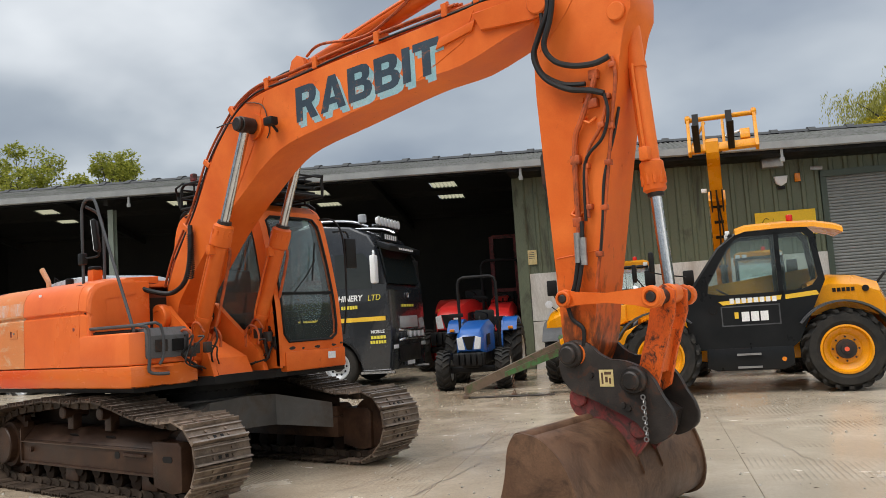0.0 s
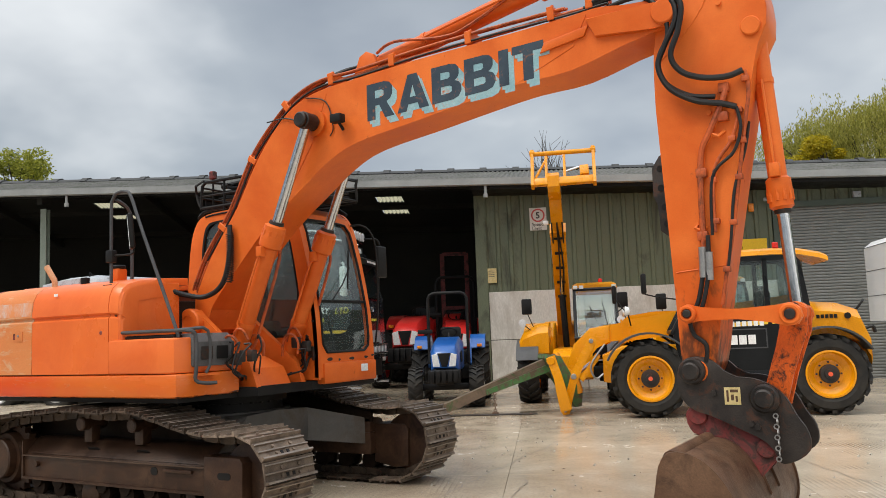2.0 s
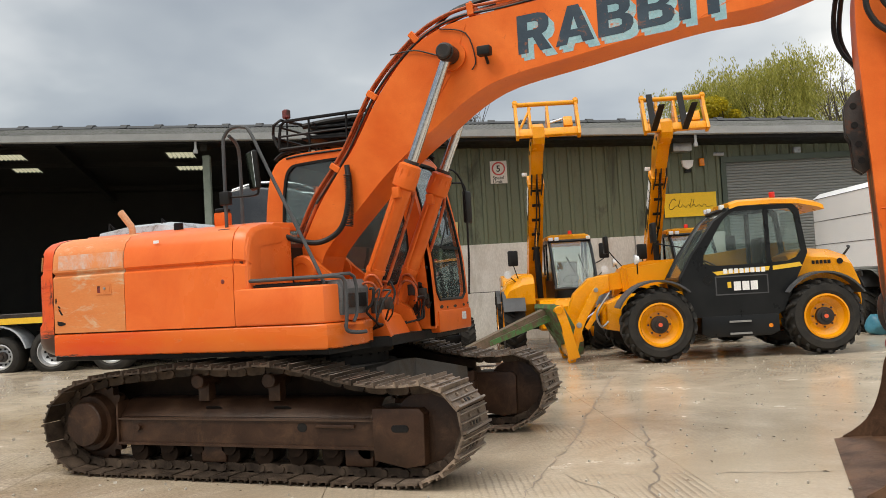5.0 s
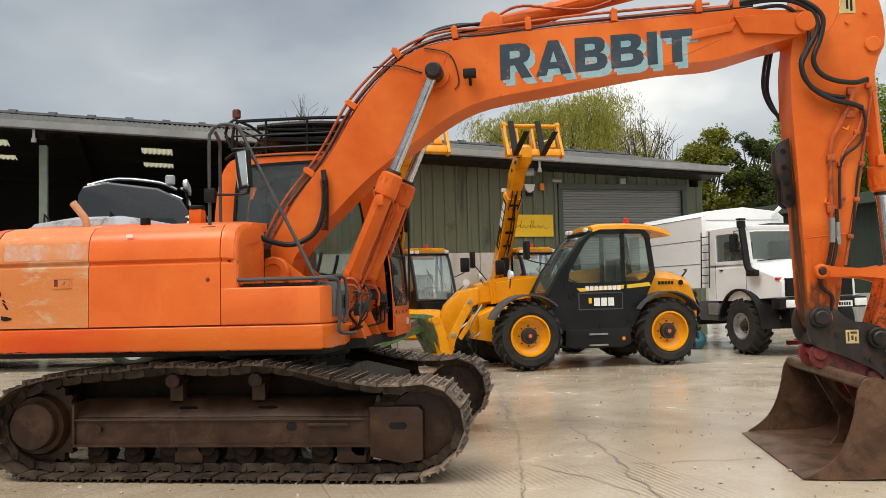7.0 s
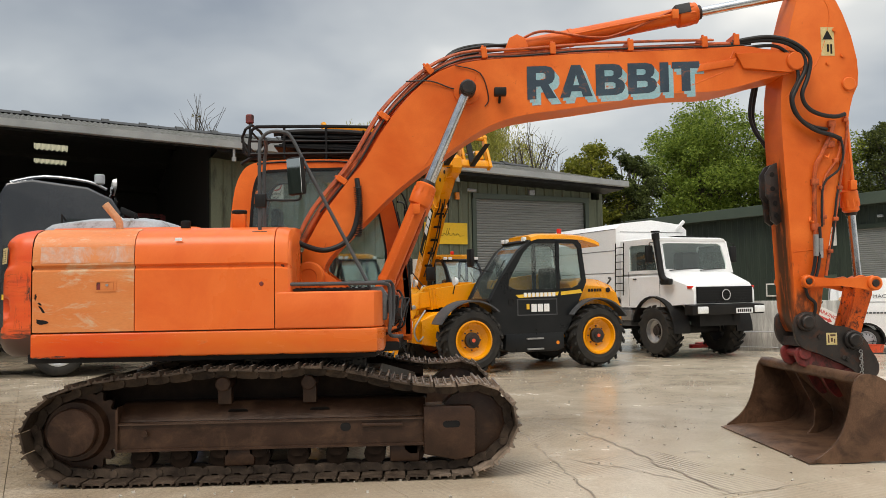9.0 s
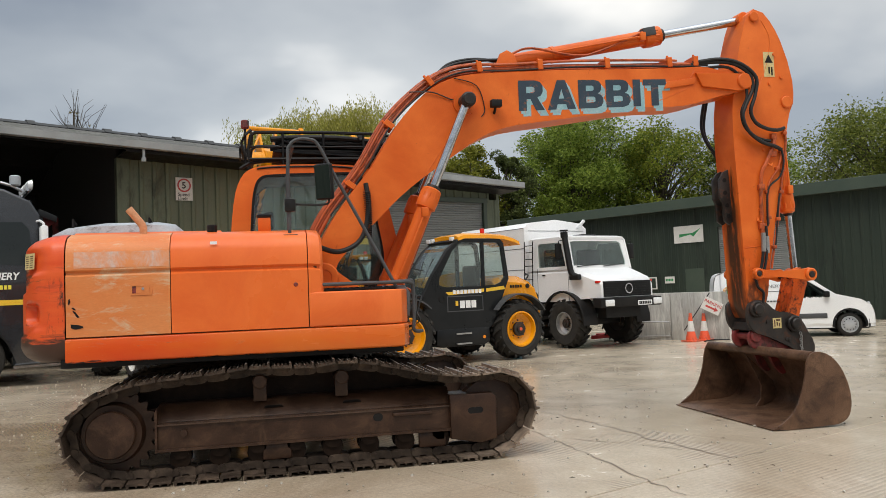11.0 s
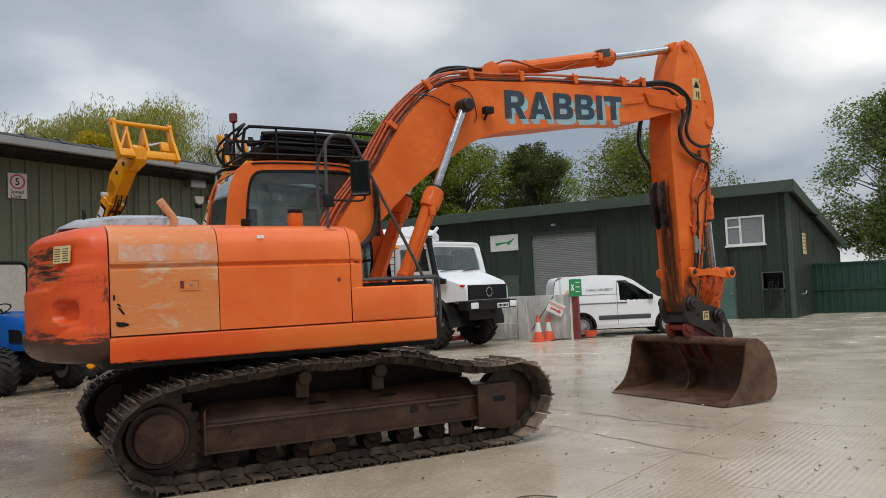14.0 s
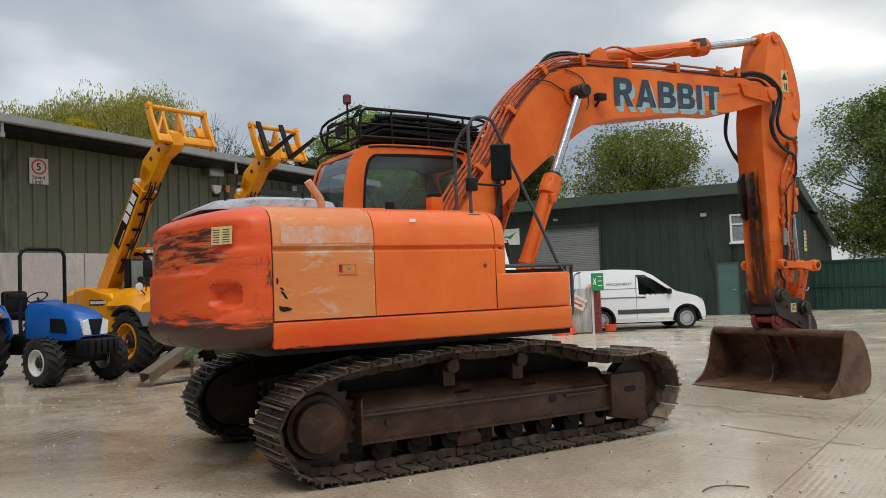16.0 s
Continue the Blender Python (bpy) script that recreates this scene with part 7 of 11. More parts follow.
    prism(bm, [(p.x, p.z) for p in curve_pts([(x, 0, z) for x, z in out], 3)] + [(p.x, p.z) for p in curve_pts([(x, 0, z) for x, z in inn], 3)], b0 + 0.02, b1 - 0.02)
    shell = part("bucket", bm, RUST, d, "wide rusty grading bucket resting on its lip", smooth=40)
    for y in (b0, b1 - 0.025):
        bm = bmnew()
        cheek = [(4.665, 0.01), (5.2, 0.015), (5.40, 0.03), (5.51, 0.10), (5.545, 0.25), (5.525, 0.41), (5.465, 0.57), (5.39, 0.68), (5.30, 0.755), (5.20, 0.79), (5.10, 0.785), (5.04, 0.70), (5.0, 0.5), (4.93, 0.30), (4.82, 0.14)]
        prism(bm, [(p.x, p.z) for p in curve_pts([(x, 0, z) for x, z in cheek], 3, True)], y, y + 0.025, "y", 0.004, 1)
        part("cheek_plate", bm, RUST, shell)
    part("top_tube", cyl(bmnew(), (5.12, b0 + 0.02, 0.745), (5.12, b1 - 0.02, 0.745), 0.055, 16), RUST, shell)
    part("cutting_edge", prism(bmnew(), [(4.60, 0.008), (4.60, 0.016), (4.70, 0.036), (4.90, 0.05), (4.90, 0.01)], b0 + 0.005, b1 - 0.005), RUST, shell)
    bm = bmnew()
    prism(bm, [(5.09, 0.70), (5.46, 0.35), (5.49, 0.25), (5.46, 0.12), (5.30, 0.06), (5.20, 0.05), (5.28, 0.14), (5.30, 0.3), (5.2, 0.5)], bc + 0.2, bc + 0.225, "y", 0.004, 1)
    part("inner_rib", bm, RUST, shell)
    ear = [(4.975, 0.90), (5.0, 0.965), (5.07, 0.99), (5.14, 0.965), (5.25, 0.885), (5.40, 0.815), (5.55, 0.78), (5.60, 0.70), (5.57, 0.62), (5.47, 0.50), (5.40, 0.46), (5.30, 0.56), (5.23, 0.70), (5.15, 0.76), (5.02, 0.79)]
    part("bucket_ear", prism(bmnew(), [(p.x, p.z) for p in curve_pts([(x, 0, z) for x, z in ear], 3, True)], ac - 0.18, ac - 0.135, "y", 0.008), DARKRED, shell, "dark red bucket mounting ear")
    part("bucket_ear", prism(bmnew(), [(p.x, p.z) for p in curve_pts([(x, 0, z) for x, z in ear], 3, True)], ac + 0.135, ac + 0.18, "y", 0.008), DARKRED, shell)
    for x, z in ((5.065, 0.915), (5.515, 0.70)):
        part("ear_pin", cyl(bmnew(), (x, ac - 0.185, z), (x, ac + 0.185, z), 0.045, 14), DARKRED, shell)
        for s in (-1, 1):
            part("ear_boss", cyl(bmnew(), (x, ac + s * 0.18, z), (x, ac + s * 0.205, z), 0.066, 18, bev=0.008), DARKRED, shell)
    for y in (ac - 0.158, ac + 0.158):
        part("ear_weld", prism(bmnew(), [(5.02, 0.775), (5.14, 0.77), (5.25, 0.72), (5.36, 0.64), (5.47, 0.50), (5.52, 0.38), (5.53, 0.40), (5.48, 0.54), (5.37, 0.68), (5.26, 0.76), (5.14, 0.80)], y - 0.012, y + 0.012), RUST, shell)

    # cab
    cy0, cy1 = 0.27, 1.25
    prof = [(-0.86, 1.14), (-0.87, 2.0), (-0.82, 2.62), (-0.74, 2.90), (-0.60, 3.02), (-0.30, 3.055), (0.30, 3.055), (0.62, 3.02), (0.76, 2.92), (0.85, 2.72), (0.95, 2.3), (1.03, 1.85), (1.06, 1.45), (1.06, 1.14)]
    win = [(-0.63, 1.62), (-0.66, 2.0), (-0.635, 2.5), (-0.60, 2.78), (-0.53, 2.915), (-0.36, 2.95), (0.25, 2.965), (0.50, 2.96), (0.61, 2.90), (0.70, 2.68), (0.78, 2.3), (0.82, 1.95), (0.72, 1.62), (0.3, 1.60)]
    prof_r = [(min(p.x, 1.062), max(p.z, 1.14)) for p in curve_pts([(x, 0, z) for x, z in prof], 3, True)]
    win_r = [(p.x, p.z) for p in curve_pts([(x, 0, z) for x, z in win], 3, True)]
    for y, s in ((cy0, 1), (cy1, -1)):
        bm = bmnew()
        ring(bm, prof_r, win_r, y, y + s * 0.045)
        part("cab_side", bevelled(bm, 0.008), ORANGE, d, "orange cab side frame", smooth=40)
        pane = part("cab_window", prism(bmnew(), win_r, y + s * 0.018, y + s * 0.024), GLASS, d)
        pane.visible_shadow = False
        bm = bmnew()
        ring(bm, win_r, [(x * 0.965 + 0.005, 2.27 + (z - 2.27) * 0.965) for x, z in win_r], y - s * 0.002, y + s * 0.01)
        part("window_seal", bm, BLACK, d)

    def xf(z):
        for (xa, za), (xb, zb) in zip(prof[8:], prof[9:]):
            if zb <= z <= za:
                return xb + (xa - xb) * (z - zb) / (za - zb)
        return 0.76 if z > 2.92 else 1.06
    # windscreen frame and panes
    n = 40
    outer = resample([(cy0, 1.16, 0), (cy1, 1.16, 0), (cy1, 2.0, 0), (cy1 - 0.01, 2.93, 0), (cy0 + 0.01, 2.93, 0), (cy0, 2.0, 0)], n)
    a, b = cy0 + 0.085, cy1 - 0.085
    inner = resample([(a + 0.06, 1.42, 0), (b - 0.06, 1.42, 0), (b, 1.50, 0), (b, 2.0, 0), (b - 0.02, 2.82, 0), (b - 0.08, 2.86, 0), (a + 0.08, 2.86, 0), (a + 0.02, 2.82, 0), (a, 2.0, 0), (a, 1.50, 0)], n)
    # start both rings near the same corner
    k0 = min(range(n), key=lambda k: (inner[k].x - outer[0].x) ** 2 + (inner[k].y - outer[0].y) ** 2)
    inner = inner[k0:] + inner[:k0]
    bm = bmnew()
    v = [[bm.verts.new((xf(p.y) + dx, p.x, p.y)) for p in q] for q in (outer, inner) for dx in (0.004, -0.05)]
    for i in range(n):
        j = (i + 1) % n
        bm.faces.new((v[0][i], v[0][j], v[2][j], v[2][i])), bm.faces.new((v[1][j], v[1][i], v[3][i], v[3][j])), bm.faces.new((v[2][i], v[2][j], v[3][j], v[3][i])), bm.faces.new((v[0][j], v[0][i], v[1][i], v[1][j]))
    part("windscreen_frame", bm, ORANGE, d)
    bm = bmnew()
    rows = []
    for k in range(13):
        z = 1.43 + (2.85 - 1.43) * k / 12
        rows.append([(xf(z) - 0.012, a + 0.01, z), (xf(z) - 0.012, b - 0.01, z), (xf(z) - 0.018, b - 0.01, z), (xf(z) - 0.018, a + 0.01, z)])
    loft(bm, rows)
    ws = part("windscreen", bm, GLASS, d)
    ws.visible_shadow = False
    bm = bmnew()
    ring2 = [(xf(p.y) + 0.005, p.x, p.y) for p in inner]
    tube(bm, ring2 + [ring2[0]], 0.016, 6)
    z = 1.96
    box(bm, xf(z) - 0.02, xf(z) + 0.008, a, b, z - 0.015, z + 0.015)
    part("window_seal", bm, BLACK, d)
    # roof, floor, rear wall
    bm = bmnew()
    prism(bm, [(-0.67, 2.965), (-0.60, 3.02), (-0.30, 3.06), (0.30, 3.06), (0.62, 3.025), (0.76, 2.93), (0.72, 2.90), (0.55, 2.985), (-0.5, 2.985), (-0.62, 2.955)], cy0 + 0.03, cy1 - 0.03)
    part("cab_roof", bm, ORANGE, d)
    for y in (cy0 - 0.012, cy1 - 0.004):
        part("roof_seal", tube(bmnew(), [(-0.56, y + 0.008, 3.012), (-0.30, y + 0.008, 3.03), (0.30, y + 0.008, 3.03), (0.62, y + 0.008, 2.995)], 0.011, 6, 3), BLACK, d)
    part("cab_floor", box(bmnew(), -0.8, 1.03, cy0 + 0.04, cy1 - 0.04, 1.14, 1.24), BLACK, d)
    def rear(p):
        z = p[1]
        return -0.04 if z < 2.0 else (0.05 * (z - 2.0) / 0.62 - 0.04 if z < 2.62 else 0.01 + 0.08 * (z - 2.62) / 0.28 + max(z - 2.90, 0) * 0.8)
    bm = bmnew()
    o2 = [(cy0 + 0.002, 1.2), (cy1 - 0.002, 1.2), (cy1 - 0.002, 2.0), (cy1 - 0.01, 2.62), (cy1 - 0.02, 2.985), (cy0 + 0.02, 2.985), (cy0 + 0.01, 2.62), (cy0 + 0.002, 2.0)]
    i2 = [(cy0 + 0.05, 1.70), (cy1 - 0.05, 1.70), (cy1 - 0.045, 2.0), (cy1 - 0.055, 2.62), (cy1 - 0.075, 2.945), (cy0 + 0.075, 2.945), (cy0 + 0.055, 2.62), (cy0 + 0.045, 2.0)]
    ring(bm, o2, i2, -0.832, -0.795, "x", rear)
    part("cab_rear", bm, ORANGE, d, "orange cab back with a wide window")
    bm = bmnew()
    loft(bm, [[(-0.818 + rear((0, z)), cy0 + w, z), (-0.818 + rear((0, z)), cy1 - w, z), (-0.812 + rear((0, z)), cy1 - w, z), (-0.812 + rear((0, z)), cy0 + w, z)] for z, w in ((1.69, 0.045), (2.0, 0.04), (2.62, 0.05), (2.90, 0.065), (2.95, 0.07))])
    q = part("rear_window", bm, GLASS, d)
    q.visible_shadow = False
    # black trim inside the cab
    for y, s in ((cy0 + 0.047, 1), (cy1 - 0.047, -1)):
        part("cab_trim", ring(bmnew(), [(x * 0.985, 2.1 + (z - 2.1) * 0.985) for x, z in prof_r], [(x * 0.99, 2.27 + (z - 2.27) * 0.985) for x, z in win_r], y, y + s * 0.012), BLACK, d)
    part("roof_lining", prism(bmnew(), [(-0.66, 2.80), (-0.5, 2.945), (0.55, 2.955), (0.70, 2.88), (0.68, 2.87), (0.54, 2.935), (-0.48, 2.925), (-0.64, 2.79)], cy0 + 0.06, cy1 - 0.06), BLACK, d)
    part("rear_trim", box(bmnew(), -0.79, -0.775, cy0 + 0.06, cy1 - 0.06, 1.24, 1.70), BLACK, d)
    # skirt under the cab with lamp
    bm = bmnew()
    prism(bm, [(-0.8, 1.36), (0.98, 1.36), (1.08, 1.26), (1.08, 0.348), (-0.3, 0.348), (-0.3, 0.8), (-0.8, 0.8)], 1.09, 1.31, "z", 0.02)
    cs = part("skirt", bm, ORANGE, d)
    part("head_lamp", box(bmnew(), 1.079, 1.088, 0.98, 1.10, 1.19, 1.27, 0.006, 1), LAMP, cs)
    bm = bmnew()
    holes_slot(bm, 0.45, 1.62, cy0 - 0.001, 0.01, 0.045)
    part("paint_scrape", bm, BLACK, d)
    rc = random.Random(77)
    for cx, cz, r in ((0.93, 1.52, 0.05), (0.92, 1.58, 0.035), (1.0, 1.37, 0.03), (0.86, 1.345, 0.04), (0.72, 1.35, 0.03), (1.0, 1.75, 0.02), (1.01, 1.98, 0.018)):
        ring_pts = [(cx + r * (0.5 + 0.6 * rc.random()) * math.cos(k * math.pi / 5), cz + r * (0.7 + 0.6 * rc.random()) * math.sin(k * math.pi / 5)) for k in range(10)]
        part("paint_chip", prism(bmnew(), ring_pts, cy0 - 0.0035, cy0 - 0.001), DARKSTEEL, d)
    for yy, zz, w in ((0.46, 1.345, 0.05), (0.62, 1.335, 0.03), (0.83, 1.34, 0.05), (1.10, 1.345, 0.04), (1.22, 1.36, 0.03)):
        part("paint_chip", prism(bmnew(), [(yy + w * (0.5 + 0.6 * rc.random()) * math.cos(k * math.pi / 4), zz + 0.5 * w * (0.5 + 0.6 * rc.random()) * math.sin(k * math.pi / 4)) for k in range(8)], 1.0650, 1.0672, "x"), DARKSTEEL, d)
    # seat, levers, console inside
    bm = bmnew()
    box(bm, -0.45, 0.05, 0.6, 1.1, 1.55, 1.72, 0.05, 3)
    box(bm, -0.52, -0.36, 0.6, 1.1, 1.70, 2.35, 0.05, 3)
    box(bm, -0.5, -0.38, 0.72, 0.98, 2.36, 2.58, 0.04, 3)
    seat = part("seat", bm, BLACK, d, "black driver's seat")
    bm = bmnew()
    for y in (0.5, 1.2):
        box(bm, -0.2, 0.3, y - 0.07, y + 0.07, 1.3, 1.78, 0.03)
        tube(bm, [(0.2, y, 1.78), (0.24, y, 1.92), (0.25, y, 2.0)], 0.02, 8)
    for y in (0.75, 0.95):
        tube(bm, [(0.72, y, 1.24), (0.7, y, 1.6), (0.66, y, 1.75)], 0.014, 6)
        box(bm, 0.62, 0.8, y - 0.06, y + 0.06, 1.25, 1.29)
    part("console", bm, BLACK, d)
    # wiper and front mirror
    bm = bmnew()
    tube(bm, [(1.07, 0.5, 1.95), (1.03, 0.75, 2.15), (0.98, 0.95, 2.35)], 0.008, 6)
    tube(bm, [(1.02, 0.85, 2.1), (0.93, 1.0, 2.55)], 0.01, 6)
    part("wiper", bm, BLACK, d)
    bm = bmnew()
    tube(bm, [(0.80, 1.31, 2.86), (0.95, 1.40, 2.84), (1.05, 1.45, 2.6), (1.06, 1.45, 1.9), (1.07, 1.36, 1.45)], 0.012, 6, 3)
    tube(bm, [(0.93, 1.40, 2.7), (1.0, 1.55, 2.70), (1.02, 1.58, 2.6)], 0.012, 6, 3)
    mb = part("mirror_bracket", bm, BLACK, d)
    part("wing_mirror", box(bmnew(), 1.0, 1.05, 1.5, 1.68, 2.25, 2.62, 0.02, 3), BLACK, mb)
    mb.location = (0, -0.09, 0)
    # roof guard: side hoops, uprights and cross bars, with folded black sheets in it
    rack = part("roof_guard", tube(bmnew(), [(-0.72, 0.40, 3.10), (-0.70, 0.40, 3.38), (-0.45, 0.40, 3.42), (0.75, 0.40, 3.40), (0.86, 0.40, 3.32), (0.86, 0.40, 3.12)], 0.018, 6, 2), BLACK, d, "black tubular roof guard frame")
    part("side_hoop", tube(bmnew(), [(-0.72, 1.28, 3.10), (-0.70, 1.28, 3.38), (-0.45, 1.28, 3.42), (0.75, 1.28, 3.40), (0.86, 1.28, 3.32), (0.86, 1.28, 3.12)], 0.018, 6, 2), BLACK, rack)
    for y in (0.40, 1.28):
        part("bottom_rail", tube(bmnew(), [(-0.72, y, 3.12), (0.86, y, 3.12)], 0.018, 6), BLACK, rack)
        part("mid_rail", tube(bmnew(), [(-0.71, y, 3.26), (0.86, y, 3.25)], 0.012, 6), BLACK, rack)
        for x in (-0.35, 0.1, 0.55):
            part("upright", tube(bmnew(), [(x, y, 3.06), (x, y, 3.41)], 0.014, 6), BLACK, rack)
    for x in (-0.70, -0.3, 0.1, 0.5, 0.86):
        part("cross_bar", tube(bmnew(), [(x, 0.40, 3.13), (x, 1.28, 3.13)], 0.016, 6), BLACK, rack)
        part("cross_bar", tube(bmnew(), [(x, 0.40, 3.36), (x, 1.28, 3.36)], 0.012, 6), BLACK, rack)
    rnd = random.Random(41)
    for k in range(6):
        m = Matrix.Translation((0.20 + rnd.uniform(-.03, .03), 0.84 + rnd.uniform(-.03, .03), 3.165 + 0.030 * k)) @ Euler((radians(rnd.uniform(-2, 2)), radians(rnd.uniform(0.5, 3.5)), radians(rnd.uniform(-3, 3)))).to_matrix().to_4x4()
        part("folded_sheet", box(bmnew(), -0.66 + 0.03 * k, 0.62, -0.40, 0.38 - 0.03 * (k % 3), -0.011, 0.011, 0.004, 1, m=m), BLACK, rack, "black folded sheet lying in the roof guard" if k == 0 else "")
    for k in range(4):
        y = 0.50 + 0.2 * k
        part("rolled_cover", tube(bmnew(), [(-0.48 + 0.05 * (k % 3), y, 3.36), (-0.15, y + 0.03, 3.385 + 0.012 * (k % 2)), (0.3, y - 0.02, 3.365), (0.80 - 0.06 * (k % 2), y + 0.02, 3.315)], 0.032, 8, 4), BLACK, rack)
    # raised hoop at the back and a stay to the roof
    part("end_hoop", tube(bmnew(), [(-0.74, 0.40, 3.14), (-0.80, 0.40, 3.30), (-0.70, 0.40, 3.44), (-0.70, 1.28, 3.44), (-0.80, 1.28, 3.30), (-0.74, 1.28, 3.14)], 0.016, 6, 2), BLACK, rack)
    part("end_rail", tube(bmnew(), [(-0.80, 0.40, 3.26), (-0.80, 1.28, 3.26)], 0.016, 6), BLACK, rack)
    part("mesh_plate", box(bmnew(), -0.83, -0.815, 0.55, 0.80, 3.16, 3.28, 0.004, 1), BLACK, rack)
    rack.location = (0.08, -0.12, 0)
    bm = bmnew()
    tube(bm, [(-0.68, 0.5, 3.1), (-0.68, 0.5, 3.5)], 0.012, 6)
    part("beacon_pole", bm, BLACK, d)
    part("beacon", cyl(bmnew(), (-0.68, 0.5, 3.5), (-0.68, 0.5, 3.60), 0.045, 14, bev=0.012), DARKRED, d, "small red flashing beacon")
    bm = bmnew()
    tube(bm, [(-0.74, 0.33, 3.02), (-0.5, 0.31, 3.10), (0.5, 0.31, 3.09), (0.78, 0.33, 2.98)], 0.02, 6, 3)
    part("roof_rail", bm, BLACK, d)
    bm = bmnew()
    tube(bm, [(-0.74, 1.18, 3.02), (-0.5, 1.20, 3.10), (0.5, 1.20, 3.09), (0.78, 1.18, 2.98)], 0.02, 6, 3)
    part("roof_rail", bm, BLACK, d)
    return d


digger()

# ---- vehicles ----
def on(x, y, deg, dz=0.0):
    return pose(x, y, gz(x) + dz, 0, 0, deg)


CONE_ORANGE = surface("cone_orange", (0.75, 0.09, 0.03), (0.82, 0.12, 0.05), 0.5, 0.65, scale=5, bump=0.05, dirt=(0.25, 0.1, 0.06), dirt_amount=0.25)
SILVER = surface("silver_wheel_paint", (0.42, 0.43, 0.44), (0.52, 0.53, 0.54), 0.35, 0.5, 0.5, scale=6, bump=0.03)
WHITE_RIM = surface("dusty_white_rim", (0.55, 0.54, 0.50), (0.66, 0.65, 0.62), 0.45, 0.6, scale=5, bump=0.05)
TRUCK_BLACK = surface("dark_metallic_lorry_paint", (0.020, 0.022, 0.026), (0.030, 0.033, 0.038), 0.18, 0.3, 0.25, scale=1.2, bump=0.01, coat=0.6)
GREEN_FORK = surface("scratched_green_paint", (0.035, 0.13, 0.03), (0.06, 0.17, 0.05), 0.45, 0.6, scale=4, bump=0.15, dirt=(0.10, 0.07, 0.045), dirt_amount=0.5, dirt_scale=7)
RUSTY_BEAM = surface("brown_rusty_beam", (0.10, 0.062, 0.04), (0.17, 0.12, 0.08), 0.55, 0.8, scale=4, bump=0.25, dirt=(0.05, 0.09, 0.03), dirt_amount=0.2, dirt_scale=6)
TEAL = surface("teal_trailer_paint", (0.010, 0.055, 0.095), (0.016, 0.075, 0.12), 0.4, 0.6, scale=3, bump=0.05)
STRIPE = surface("yellow_stripe", (0.75, 0.45, 0.03), (0.8, 0.5, 0.04), 0.4, 0.5, bump=0.0)
DECAL_WHITE = surface("white_decal", (0.75, 0.75, 0.74), (0.8, 0.8, 0.79), 0.4, 0.5, bump=0.0)
DECAL_YELLOW = surface("yellow_decal", (0.72, 0.60, 0.05), (0.78, 0.66, 0.08), 0.4, 0.5, bump=0.0)
DARK_TEXT = surface("dark_decal", (0.06, 0.065, 0.07), (0.09, 0.095, 0.1), 0.5, 0.6, bump=0.0)


